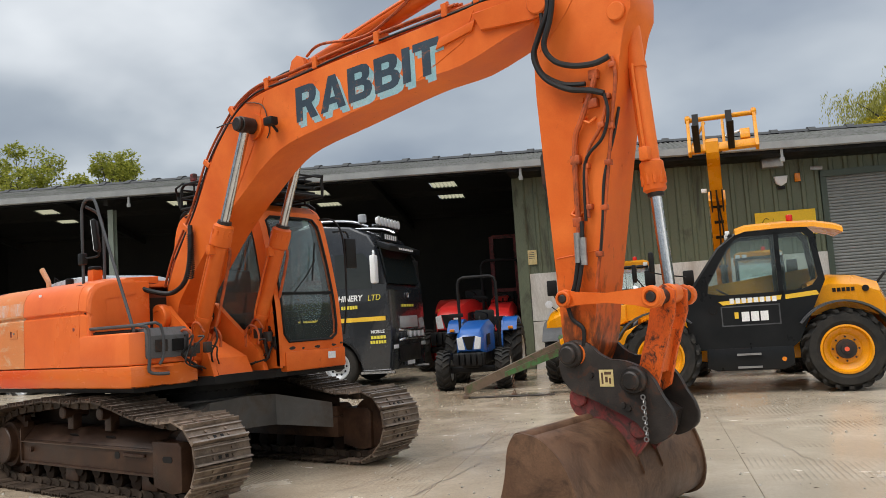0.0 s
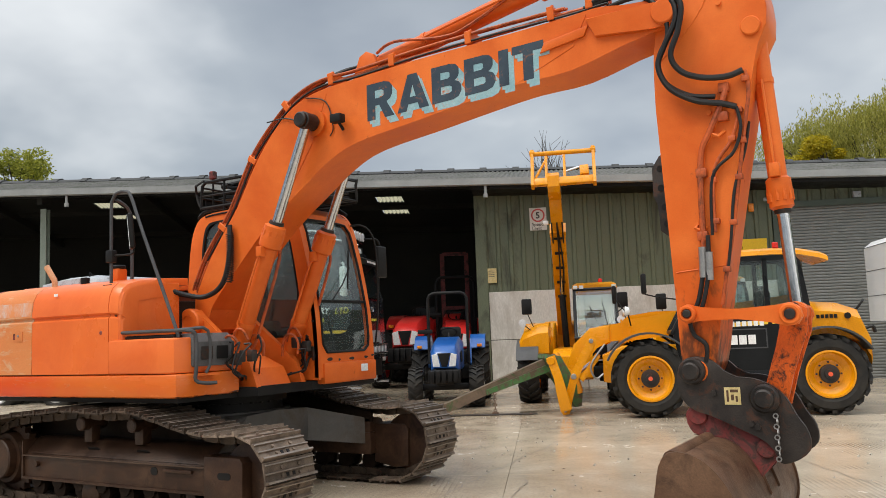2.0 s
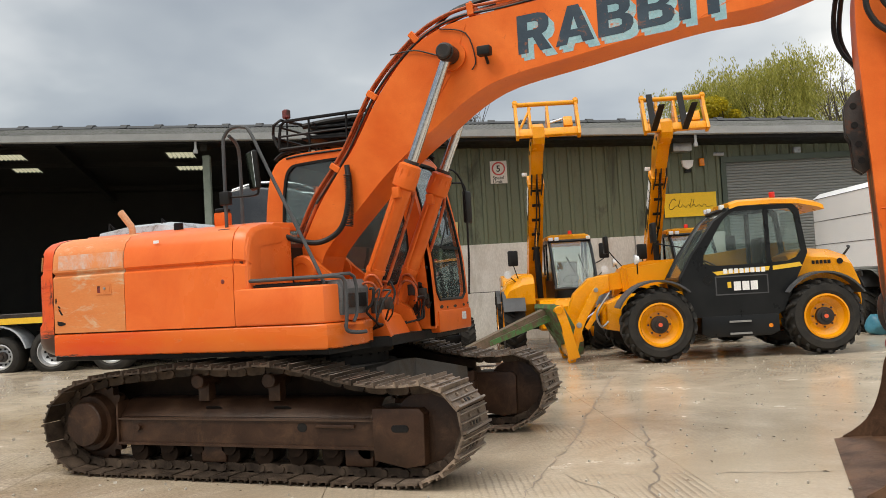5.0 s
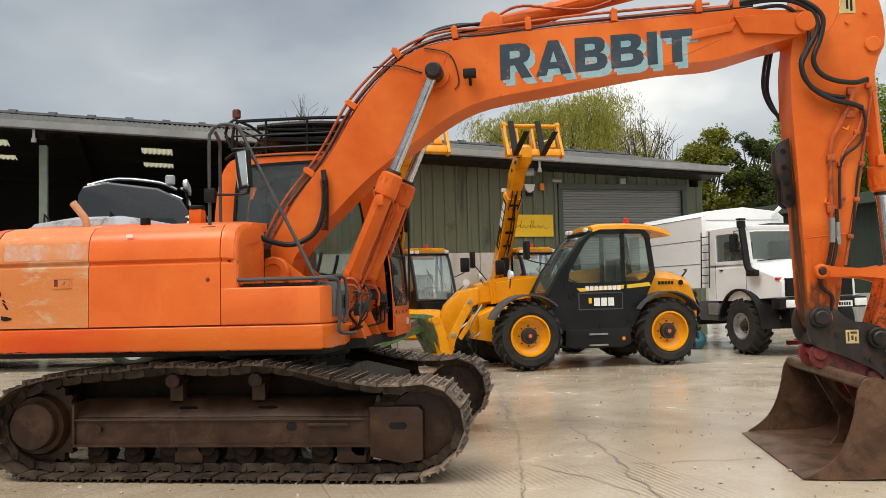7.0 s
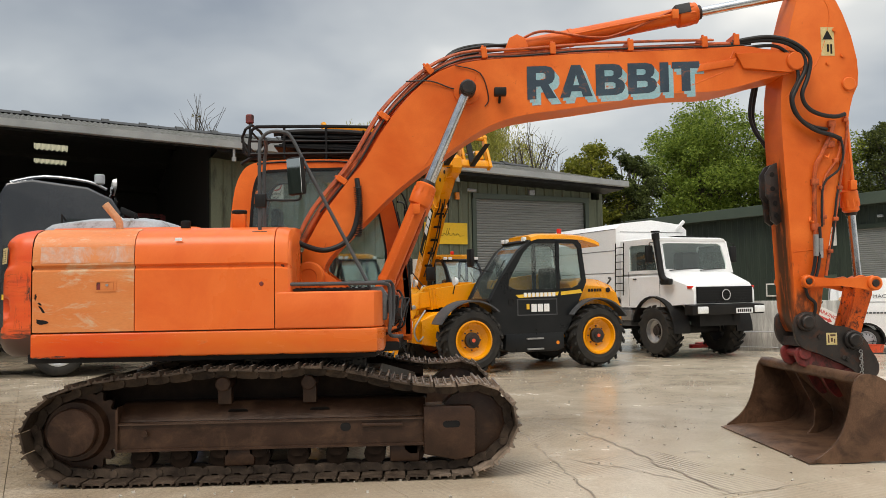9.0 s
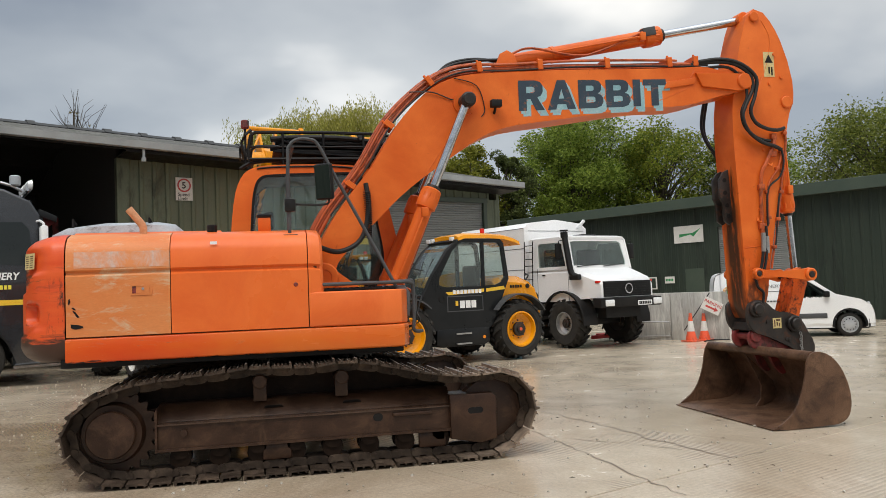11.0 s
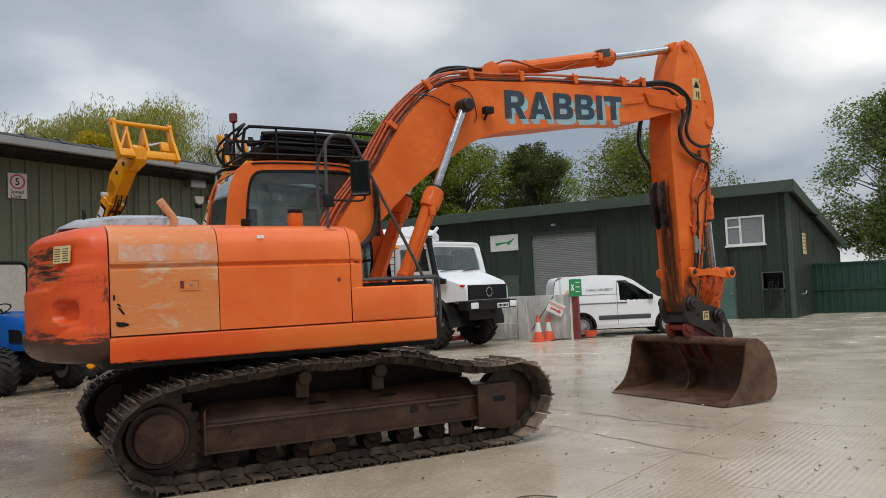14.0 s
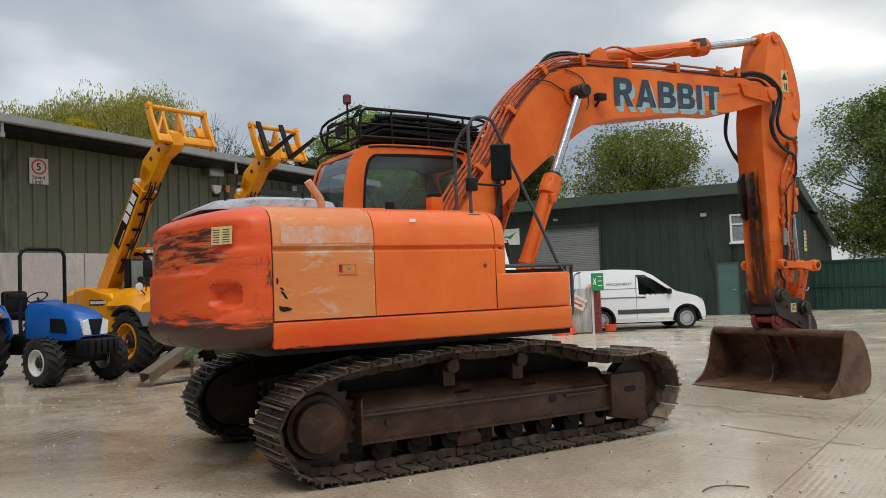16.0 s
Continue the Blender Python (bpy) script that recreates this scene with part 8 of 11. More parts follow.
def wheel(p, x, y, r, w, rim_mat, side, style="farm", rr=0.5, z=None):
    """A wheel with its axle along y; side is the way its face looks."""
    z = r if z is None else z
    hub = part("wheel", cyl(cyl(bmnew(), (0, side * w * 0.16, 0), (0, side * w * 0.34, 0), r * rr * 0.42, 18, bev=0.01), (0, side * w * 0.34, 0), (0, side * w * 0.40, 0), r * rr * 0.22, 12), DARKSTEEL if style != "car" else rim_mat, p, loc=(x, y, z))
    bm = bmnew()
    h = w / 2
    k = 0.92 if style == "farm" else 1.0
    lathe(bm, [(r * rr, -h * 0.8), (r * (rr + 0.12), -h), (r * 0.84, -h * 0.98), (r * 0.94 * k, -h * 0.86), (r * k, -h * 0.6), (r * k, h * 0.6), (r * 0.94 * k, h * 0.86), (r * 0.84, h * 0.98), (r * (rr + 0.12), h), (r * rr, h * 0.8)], (0, 0, 0), (0, 1, 0), 40)
    part("tyre", bm, TYRE, hub, "dusty black tyre")
    if style == "farm":
        bm = bmnew()
        n = 19
        for i in range(n):
            for s in (-1, 1):
                a = 2 * math.pi * (i + (0.5 if s > 0 else 0)) / n
                lug = []
                for (t, yy) in ((0.0, 0.05), (0.5, 0.6), (0.85, 1.0)):
                    an = a + t * 0.30
                    for d in (-0.045, 0.045):
                        for q in (0.88, 1.0 if yy < 0.9 else 0.95):
                            lug.append((math.cos(an + d) * r * q, s * h * yy, math.sin(an + d) * r * q))
                v = [bm.verts.new(q) for q in lug]
                for b in (0, 4):
                    bm.faces.new((v[b + 1], v[b + 3], v[b + 7], v[b + 5])), bm.faces.new((v[b], v[b + 1], v[b + 5], v[b + 4])), bm.faces.new((v[b + 2], v[b + 6], v[b + 7], v[b + 3]))
                bm.faces.new((v[0], v[2], v[3], v[1])), bm.faces.new((v[8], v[9], v[11], v[10]))
        tagged(part("tread", bm, TYRE, hub), kind="stuff")
        if rim_mat is YELLOW:
            part("hub_cap", cyl(bmnew(), (0, side * w * 0.40, 0), (0, side * w * 0.42, 0), r * rr * 0.10, 14), CONE_ORANGE, hub, "small orange hub cap")
    bm = bmnew()
    ro = r * rr
    lathe(bm, [(ro * 1.0, -side * h * 0.9), (ro * 1.06, side * h * 0.92), (ro * 0.98, side * h * 0.95), (ro * 0.90, side * h * 0.55), (ro * 0.62, side * h * (0.30 if style != "car" else 0.75)), (ro * 0.45, side * h * (0.34 if style != "car" else 0.8)), (0, side * h * (0.34 if style != "car" else 0.85))], (0, 0, 0), (0, 1, 0), 32)
    part("rim", bm, rim_mat, hub)
    if style == "car":
        for i in range(12):
            a = i * math.pi / 6
            part("vent_hole", cyl(bmnew(), (math.cos(a) * ro * 0.72, side * h * 0.90, math.sin(a) * ro * 0.72), (math.cos(a + 0.02) * ro * 0.72, side * h * 0.93, math.sin(a + .02) * ro * 0.72), ro * 0.09, 6), BLACK, hub)
    elif style == "truck":
        for i in range(10):
            a = i * math.pi / 5
            part("vent_hole", cyl(bmnew(), (math.cos(a) * ro * 0.66, side * h * 0.34, math.sin(a) * ro * 0.66), (math.cos(a) * ro * 0.66, side * h * 0.42, math.sin(a) * ro * 0.66), ro * 0.09, 8), BLACK, hub)
    else:
        for i in range(8):
            a = i * math.pi / 4
            part("wheel_nut", cyl(bmnew(), (math.cos(a) * ro * 0.52, side * h * 0.30, math.sin(a) * ro * 0.52), (math.cos(a) * ro * 0.52, side * h * 0.42, math.sin(a) * ro * 0.52), 0.016, 6), DARKSTEEL, hub)
    return hub


def arch(bm, x, z, r, y0, y1, a0=15, a1=165, t=0.03, n=12):
    """A mudguard bent over a wheel."""
    o, i = [], []
    for k in range(n + 1):
        a = radians(a0 + (a1 - a0) * k / n)
        o.append((x + math.cos(a) * r, z + math.sin(a) * r)), i.append((x + math.cos(a) * (r - t), z + math.sin(a) * (r - t)))
    return prism(bm, o + i[::-1], y0, y1, "y", 0.006, 1)


def bars(bm, x0, x1, z0, z1, y, n, gap=0.25, d=0.003):
    """Plain bars in place of a mark."""
    w = (x1 - x0) / n
    for k in range(n):
        box(bm, x0 + w * k, x0 + w * (k + 1 - gap), y - d, y + d, z0, z1)
    return bm


def bar_parts(name, material, parent, x0, x1, z0, z1, y, n, gap=0.25, d=0.003):
    """The same bars, each one a part."""
    w = (x1 - x0) / n
    for k in range(n):
        part(name, box(bmnew(), x0 + w * k, x0 + w * (k + 1 - gap), y - d, y + d, z0, z1), material, parent)


def telehandler(m, raised, label, forks=False):
    t = thing("telehandler", label, "telehandler", m, group="telehandlers in the yard")
    r = 0.63
    for x in (0, -2.73):
        for s in (-1, 1):
            wheel(t, x, s * 0.97, r, 0.46, YELLOW, s, "farm", 0.56)
    # chassis and belly
    bm = bmnew()
    prism(bm, [(0.75, 0.55), (0.75, 1.0), (0.4, 1.15), (-3.1, 1.15), (-3.35, 1.0), (-3.35, 0.6), (-3.0, 0.48), (0.4, 0.48)], -0.42, 0.42, "y", 0.03)
    part("chassis", bm, YELLOW, t)
    for x in (0, -2.73):
        part("axle", box(bmnew(), x - 0.13, x + 0.13, -0.85, 0.85, r - 0.12, r + 0.12, 0.04), BLACK, t)
    # engine pod on the right with its yellow bonnet
    bm = bmnew()
    prism(bm, [(-0.55, 0.75), (-0.50, 1.42), (-0.7, 1.62), (-1.6, 1.74), (-2.2, 1.74), (-2.25, 0.75)], -1.12, -0.42, "y", 0.06, 3)
    part("engine_bonnet", bm, YELLOW, t, "yellow engine bonnet")
    bar_parts("decal_band", BLACK, t, -1.5, -0.75, 1.38, 1.50, -1.125, 1)
    bar_parts("decal_mark", DECAL_WHITE, t, -1.45, -0.80, 1.41, 1.47, -1.130, 9)
    # front mudguard bonnet
    bm = bmnew()
    loft(bm, [[(x, y, z) for y, z in ((-1.18, 1.36 - dz), (-1.05, 1.60 - dz), (-0.75, 1.72 - dz), (-0.50, 1.74 - dz), (-0.50, 1.30 - dz), (-1.1, 1.28 - dz))] for x, dz in ((0.45, 0.22), (0.25, 0.06), (-0.2, 0.0), (-0.75, 0.0))])
    part("front_wing", bm, YELLOW, t, smooth=45)
    for s in (-1, 1):
        for x in (0, -2.73):
            part("mudguard", arch(bmnew(), x, r, r + 0.12, s * 0.97 - 0.24, s * 0.97 + 0.24, 35 if x else 25, 150 if x else 135), GREY_PLASTIC, t)
    # rear engine body and counterweight
    bm = bmnew()
    loft(bm, [[(x, y, z) for y, z in ((-0.9, z0), (-0.9, z1 - 0.15), (-0.7, z1), (0.75, z1), (0.95, z1 - 0.15), (0.95, z0))] for x, z0, z1 in ((-2.3, 1.15, 1.66), (-2.6, 1.2, 1.78), (-3.0, 1.22, 1.74), (-3.3, 1.1, 1.62), (-3.42, 0.85, 1.3), (-3.40, 0.75, 0.95))])
    body = part("rear_body", bm, YELLOW, t, smooth=40)
    part("rear_lamp", box(bmnew(), -3.43, -3.38, 0.75, 0.9, 1.02, 1.12, 0.01), REDLENS, body)
    part("work_lamp", cyl(bmnew(), (-3.1, 0.955, 1.53), (-3.1, 0.975, 1.53), 0.05, 12), BLACK, body)
    bar_parts("decal_mark", BLACK, body, -2.95, -2.62, 1.50, 1.56, 0.957, 5)
    part("hitch_hose", tube(bmnew(), [(-3.3, 0.5, 1.55), (-3.45, 0.55, 1.75), (-3.5, 0.4, 1.78)], 0.02, 6, 3), RUBBER, body)
    part("hitch_hose", tube(bmnew(), [(-3.38, 0.7, 1.3), (-3.52, 0.72, 1.35), (-3.56, 0.7, 1.25)], 0.03, 6, 3), RUBBER, body)
    # cab on the left
    y0, y1 = 0.04, 1.05
    prof = [(-0.52, 0.72), (-0.40, 1.35), (-0.62, 1.75), (-1.02, 2.30), (-1.22, 2.48), (-1.36, 2.54), (-2.35, 2.54), (-2.44, 2.44), (-2.54, 1.70), (-2.10, 0.78), (-2.0, 0.70), (-0.6, 0.70)]
    win = [(-1.0, 1.56), (-0.80, 1.60), (-0.82, 1.75), (-1.14, 2.28), (-1.28, 2.42), (-1.38, 2.46), (-2.28, 2.46), (-2.36, 2.38), (-2.44, 1.75), (-2.36, 1.64), (-2.2, 1.58), (-1.6, 1.56)]
    for y, s in ((y1, -1), (y0, 1)):
        bm = bmnew()
        ring(bm, prof, win, y, y + s * 0.05)
        side = part("cab_side", bevelled(bm, 0.006, 1), JBLACK, t, "black cab side with door")
        bm = bmnew()
        box(bm, -1.93, -1.86, min(y, y + s * 0.055) - 0.002, max(y, y + s * 0.055), 1.5, 2.5)
        part("door_pillar", bm, JBLACK, side)
        g = part("cab_window", prism(bmnew(), win, y + s * 0.02, y + s * 0.026), GLASS, side)
        g.visible_shadow = False
        if s < 0:
            bm = bmnew()
            ring(bm, [(-0.98, 1.06), (-1.86, 1.06), (-1.86, 1.38), (-0.98, 1.38)], [(-1.0, 1.08), (-1.84, 1.08), (-1.84, 1.36), (-1.0, 1.36)], y, y + 0.006)
            part("door_line", bm, GREY_PLASTIC, side)
            bm = bmnew()
            prism(bm, [(-0.95, 1.46), (-1.02, 1.40), (-1.88, 1.44), (-1.9, 1.51)], y, y + 0.004, "y")
            prism(bm, [(-1.95, 1.44), (-2.44, 1.48), (-2.40, 1.55), (-1.95, 1.51)], y, y + 0.004, "y")
            part("decal_stripe", bm, STRIPE, side)
            bar_parts("decal_mark", DECAL_WHITE, side, -1.82, -1.10, 1.42, 1.50, y + 0.007, 8, 0.28)
            bar_parts("logo_shape", DECAL_WHITE, side, -1.68, -1.26, 1.13, 1.28, y + 0.006, 3, 0.18)
            part("logo_shape", box(bmnew(), -1.24, -1.18, y + 0.003, y + 0.009, 1.18, 1.28), STRIPE, side)
            part("door_handle", lathe(bmnew(), [(0.05, 0), (0.075, 0), (0.075, 0.012), (0.05, 0.012), (0.05, 0)], (-0.86, y, 1.33), (0, 1, 0), 16), BLACK, side)
    bm = bmnew()
    loft(bm, [[(x, y0 + 0.05, z), (x, y1 - 0.05, z), (x - 0.007, y1 - 0.05, z), (x - 0.007, y0 + 0.05, z)] for x, z in ((-0.42, 1.38), (-0.62, 1.75), (-1.02, 2.30), (-1.22, 2.47))])
    g = part("windscreen", bm, GLASS, t)
    g.visible_shadow = False
    bm = bmnew()
    for y in (y0 + 0.03, y1 - 0.03):
        tube(bm, [(-0.40, y, 1.36), (-0.62, y, 1.75), (-1.02, y, 2.30), (-1.3, y, 2.51)], 0.035, 6)
    tube(bm, [(-0.41, y0, 1.36), (-0.41, y1, 1.36)], 0.04, 6), tube(bm, [(-1.22, y0, 2.49), (-1.22, y1, 2.49)], 0.04, 6)
    tube(bm, [(-0.85, 0.4, 2.1), (-0.60, 0.55, 1.72)], 0.01, 5), tube(bm, [(-0.9, 0.7, 2.15), (-0.55, 0.8, 1.62)], 0.01, 5)
    part("cab_frame", bm, JBLACK, t)
    g = part("rear_window", prism(bmnew(), [(y0 + 0.06, 1.6), (y1 - 0.06, 1.6), (y1 - 0.06, 2.44), (y0 + 0.06, 2.44)], -2.48, -2.474, "x"), GLASS, t)
    g.visible_shadow = False
    bm = bmnew()
    loft(bm, [[(x, y, z) for y, z in ((y0 - 0.02, z0), (y0, z0 + 0.07), (y0 + 0.1, z0 + 0.11), (y1 - 0.1, z0 + 0.11), (y1, z0 + 0.07), (y1 + 0.02, z0))] for x, z0 in ((-1.30, 2.50), (-1.45, 2.545), (-2.0, 2.555), (-2.45, 2.53), (-2.75, 2.46), (-2.86, 2.41))])
    roof = part("cab_roof", bm, YELLOW, t, "yellow cab roof with rear overhang", smooth=45)
    part("beacon", cyl(cyl(bmnew(), (-2.15, 0.7, 2.64), (-2.15, 0.7, 2.68), 0.055, 12), (-2.15, 0.7, 2.68), (-2.15, 0.7, 2.78), 0.05, 14, bev=0.012), REDLENS, roof, "orange flashing beacon")
    for y in (y0 + 0.06, y0 + 0.2, y1 - 0.06):
        part("work_lamp", box(bmnew(), -1.22, -1.15, y - 0.05, y + 0.05, 2.50, 2.58, 0.01), LAMP, roof)
    bm = bmnew()
    box(bm, -1.9, -1.5, 0.3, 0.8, 1.2, 1.38, 0.05), box(bm, -2.0, -1.85, 0.3, 0.8, 1.35, 2.0, 0.05), box(bm, -0.95, -0.6, 0.1, 1.0, 0.9, 1.35, 0.04)
    part("seat", bm, BLACK, t)
    bm = bmnew()
    tube(bm, [(-0.95, 0.52, 1.35), (-1.1, 0.52, 1.55)], 0.02, 6)
    lathe(bm, [(0.17, -0.012), (0.195, 0), (0.17, 0.012), (0.16, 0), (0.17, -0.012)], (-1.1, 0.52, 1.57), (-0.5, 0, 0.8), 18)
    part("steering_wheel", bm, BLACK, t)
    # step box under the door
    bm = bmnew()
    prism(bm, [(-0.72, 0.72), (-0.70, 0.42), (-0.85, 0.36), (-1.85, 0.36), (-2.0, 0.42), (-2.0, 0.72)], 0.55, 1.06, "y", 0.025)
    st = part("step_box", bm, JBLACK, t)
    bm = bmnew()
    for z in (0.40, 0.60):
        box(bm, -1.52, -1.16, 1.05, 1.10, z, z + 0.03)
    part("step", bm, STEEL, st)
    part("reflector", cyl(bmnew(), (-1.85, 1.06, 0.52), (-1.85, 1.07, 0.52), 0.035, 10), AMBER, st)
    # mirrors and head lamps
    for s in (-1, 1):
        bm = bmnew()
        yb = 1.12 if s > 0 else -0.95
        tube(bm, [(-0.5 if s > 0 else 0.2, yb - 0.12 * s, 1.65 if s < 0 else 1.9), (0.0 if s > 0 else 0.45, yb, 2.0), (0.05 if s > 0 else 0.5, yb, 2.15)], 0.012, 6, 3)
        box(bm, (-0.02 if s > 0 else 0.44), (0.06 if s > 0 else 0.52), yb - 0.1, yb + 0.12, 2.0 if s > 0 else 1.92, 2.34 if s > 0 else 2.26, 0.03, 2)
        part("wing_mirror", bm, BLACK, t)
        bm = bmnew()
        tube(bm, [(0.25, s * 0.8, 1.5), (0.3, s * 1.05, 1.72)], 0.012, 6)
        part("lamp_stalk", bm, BLACK, t)
        part("head_lamp", lathe(bmnew(), [(0, -0.07), (0.06, -0.05), (0.085, 0.02), (0, 0.03)], (0.32, s * 1.06, 1.74), (1, 0, 0), 14), LAMP, t)
    # boom
    yb = -0.22
    if raised:
        base, top = Vector((-2.68, yb, 1.25)), Vector((-0.38, yb, 4.35))
    else:
        base, top = Vector((-2.6, yb, 1.75)), Vector((0.85, yb, 1.35))
    d = (top - base).normalized()
    n = Vector((-d.z, 0, d.x))
    ln = (top - base).length

    def beam(a, b, w, h):
        bm = bmnew()
        p, q = base + d * a, base + d * b
        loft(bm, [[c + Vector((0, sy * w, 0)) + n * sh * h for sy, sh in ((-1, -1), (1, -1), (1, 1), (-1, 1))] for c in (p, q)])
        return bevelled(bm, 0.02)
    cut = 0.86 if raised else 0.86
    bo = part("boom", beam(0, ln * cut, 0.17, 0.19), YELLOW, t, "yellow telescopic boom")
    part("inner_boom", beam(ln * (cut - 0.06), ln * (cut + 0.12), 0.135, 0.15), YELLOW, bo)
    bm = bmnew()
    for k in range(3):
        box(bm, -0.012, 0.012, -0.185, 0.185, -0.21, 0.21, m=Matrix.Translation(base + d * (ln * cut - 0.06 * k)) @ Matrix(((d.x, 0, n.x, 0), (0, 1, 0, 0), (d.z, 0, n.z, 0), (0, 0, 0, 1))))
    part("boom_collar", bm, YELLOW, bo)
    q = Matrix(((d.x, 0, n.x, 0), (0, 1, 0, 0), (d.z, 0, n.z, 0), (0, 0, 0, 1)))
    if raised:
        bmk = bmnew()
        box(bmk, -0.95, 0.50, -0.18, -0.172, -0.10, 0.15, m=Matrix.Translation(base + d * (ln * 0.70)) @ q)
        part("logo_panel", bmk, BLACK, bo)
        for k in range(3):
            part("logo_shape", box(bmnew(), -0.30 + 0.25 * k, -0.10 + 0.25 * k, -0.187, -0.181, -0.075, 0.125, m=Matrix.Translation(base + d * (ln * 0.70)) @ q), DECAL_WHITE, bo)
        part("logo_shape", box(bmnew(), -0.85, -0.45, -0.187, -0.181, -0.08, -0.05, m=Matrix.Translation(base + d * (ln * 0.70)) @ q), STRIPE, bo)
        bm = bmnew()
        tube(bm, [(-1.6, yb + 0.05, 1.0), base + d * ln * 0.42 - n * 0.28], 0.075, 10)
        part("lift_ram", bm, BLACK, bo)
        bm = bmnew()
        tube(bm, [base + d * ln * 0.42 - n * 0.28, base + d * ln * 0.55 - n * 0.2], 0.04, 10)
        part("piston_rod", bm, CHROME, bo)
        bm = bmnew()
        tube(bm, [base + d * 1.2 - n * 0.23, base + d * 2.4 - n * 0.25 + Vector((0, 0.08, 0)), base + d * (ln * 0.9) - n * 0.2], 0.018, 6, 4)
        tube(bm, [base + d * 1.2 - n * 0.23 + Vector((0, -0.06, 0)), base + d * 2.4 - n * 0.27, base + d * (ln * 0.9) - n * 0.2], 0.018, 6, 4)
        part("boom_hose", bm, RUBBER, bo)
        # gooseneck head
        bm = bmnew()
        a = base + d * (ln * 0.90)
        f, b = a - n * 0.20, a + n * 0.17
        prism(bm, [(b.x, b.z), (f.x, f.z), (f.x + 0.16, f.z + 0.10), (top.x + 0.45, top.z + 0.12), (top.x + 0.86, top.z + 0.22), (top.x + 0.95, top.z + 0.34), (top.x + 0.93, top.z + 0.58), (top.x + 0.74, top.z + 0.68), (top.x + 0.30, top.z + 0.50), (b.x + 0.14, b.z + 0.36)], yb - 0.135, yb + 0.135, "y", 0.03)
        head = part("boom_head", bm, YELLOW, bo)
        part("work_lamp", box(bmnew(), a.x - 0.05, a.x + 0.05, yb - 0.32, yb - 0.2, a.z - 0.04, a.z + 0.05, 0.01), LAMP, bo)
        part("head_pin", cyl(bmnew(), (top.x + 0.76, yb - 0.20, top.z + 0.42), (top.x + 0.76, yb + 0.20, top.z + 0.42), 0.07, 16, bev=0.01), DARKSTEEL, bo)
        for hx, hz in ((0.12, 0.14), (0.42, 0.30)):
            part("head_pin", cyl(bmnew(), (top.x + hx, yb - 0.15, top.z + hz), (top.x + hx, yb + 0.15, top.z + hz), 0.05, 14, bev=0.008), DARKSTEEL, head)
        for k in range(5):
            c = base + d * (ln * (0.40 + 0.105 * k)) - n * 0.195
            part("hose_clip", box(bmnew(), -0.03, 0.03, -0.10, 0.10, -0.03, 0.012, 0.006, 1, m=Matrix.Translation(c) @ q), BLACK, bo)
        for yy in (yb - 0.12, yb, yb + 0.12):
            part("boom_hose", tube(bmnew(), [a - n * 0.16 - d * 0.5 + Vector((0, yy - yb, 0)), a - n * 0.30 - d * 0.1 + Vector((0, yy - yb, 0)), a - n * 0.27 + d * 0.15 + Vector((0, yy - yb, 0))], 0.017, 6, 4), RUBBER, bo)
        M = Matrix.Translation((top.x + 0.85, 0.0, top.z + 0.42)) @ Matrix.Rotation(radians(-22), 4, "Y")
    else:
        bm = bmnew()
        prism(bm, [(0.6, 1.52), (0.95, 1.48), (1.25, 1.2), (1.42, 0.75), (1.44, 0.55), (1.25, 0.5), (1.12, 0.85), (0.85, 1.15), (0.6, 1.2)], yb - 0.17, yb + 0.17, "y", 0.03)
        head = part("boom_head", bm, YELLOW, bo)
        M = Matrix.Translation((1.40, 0.0, 0.18)) @ Matrix.Rotation(radians(14), 4, "Y")
    # carriage frame, in its own tilt: top tube, deep lower beam, side plates and uprights
    ca = part("carriage", box(bmnew(), -0.03, 0.08, -0.69, 0.69, -0.06, 0.12, 0.015, m=M), YELLOW, t, "yellow fork carriage frame")
    part("top_tube", cyl(bmnew(), M @ Vector((0.03, -0.72, 0.78)), M @ Vector((0.03, 0.72, 0.78)), 0.052, 14, bev=0.01), YELLOW, ca)
    for y in (-0.71, 0.64):
        part("side_plate", moved(prism(bmnew(), [(-0.08, -0.08), (0.12, -0.08), (0.10, 0.2), (0.06, 0.5), (0.10, 0.86), (-0.06, 0.88), (-0.08, 0.5)], y, y + 0.07, "y", 0.008), M), YELLOW, ca)
        part("tube_collar", cyl(bmnew(), M @ Vector((0.03, y - 0.02, 0.80)), M @ Vector((0.03, y + 0.09, 0.80)), 0.075, 14, bev=0.012), YELLOW, ca)
    for y in (-0.40, 0.0):
        part("upright", moved(prism(bmnew(), [(-0.30, 0.10), (0.04, 0.08), (0.04, 0.72), (-0.04, 0.74), (-0.16, 0.62), (-0.30, 0.42)], y, y + 0.06, "y", 0.01), M), YELLOW, ca)
    part("brace", tube(bmnew(), [M @ Vector((0.0, -0.34, 0.70)), M @ Vector((0.0, -0.62, 0.14))], 0.03, 8), YELLOW, ca)
    part("latch_box", box(bmnew(), -0.06, 0.04, 0.36, 0.56, 0.18, 0.42, 0.02, m=M), YELLOW, ca)
    bm = bmnew()
    cyl(bm, M @ Vector((-0.04, 0.0, 0.3)), M @ Vector((-0.02, 0.42, 0.42)), 0.03, 10)
    part("piston_rod", bm, CHROME, ca)
    if forks == "up":
        for y in (-0.58, 0.10):
            part("pallet_fork", moved(prism(bmnew(), [(0.09, -0.09), (1.10, -0.075), (1.10, -0.06), (0.20, -0.035), (0.145, 0.02), (0.135, 0.86), (0.09, 0.86)], y, y + 0.13, "y", 0.006, 1), M), BLACK, ca, "black pallet fork" if y < 0 else "")
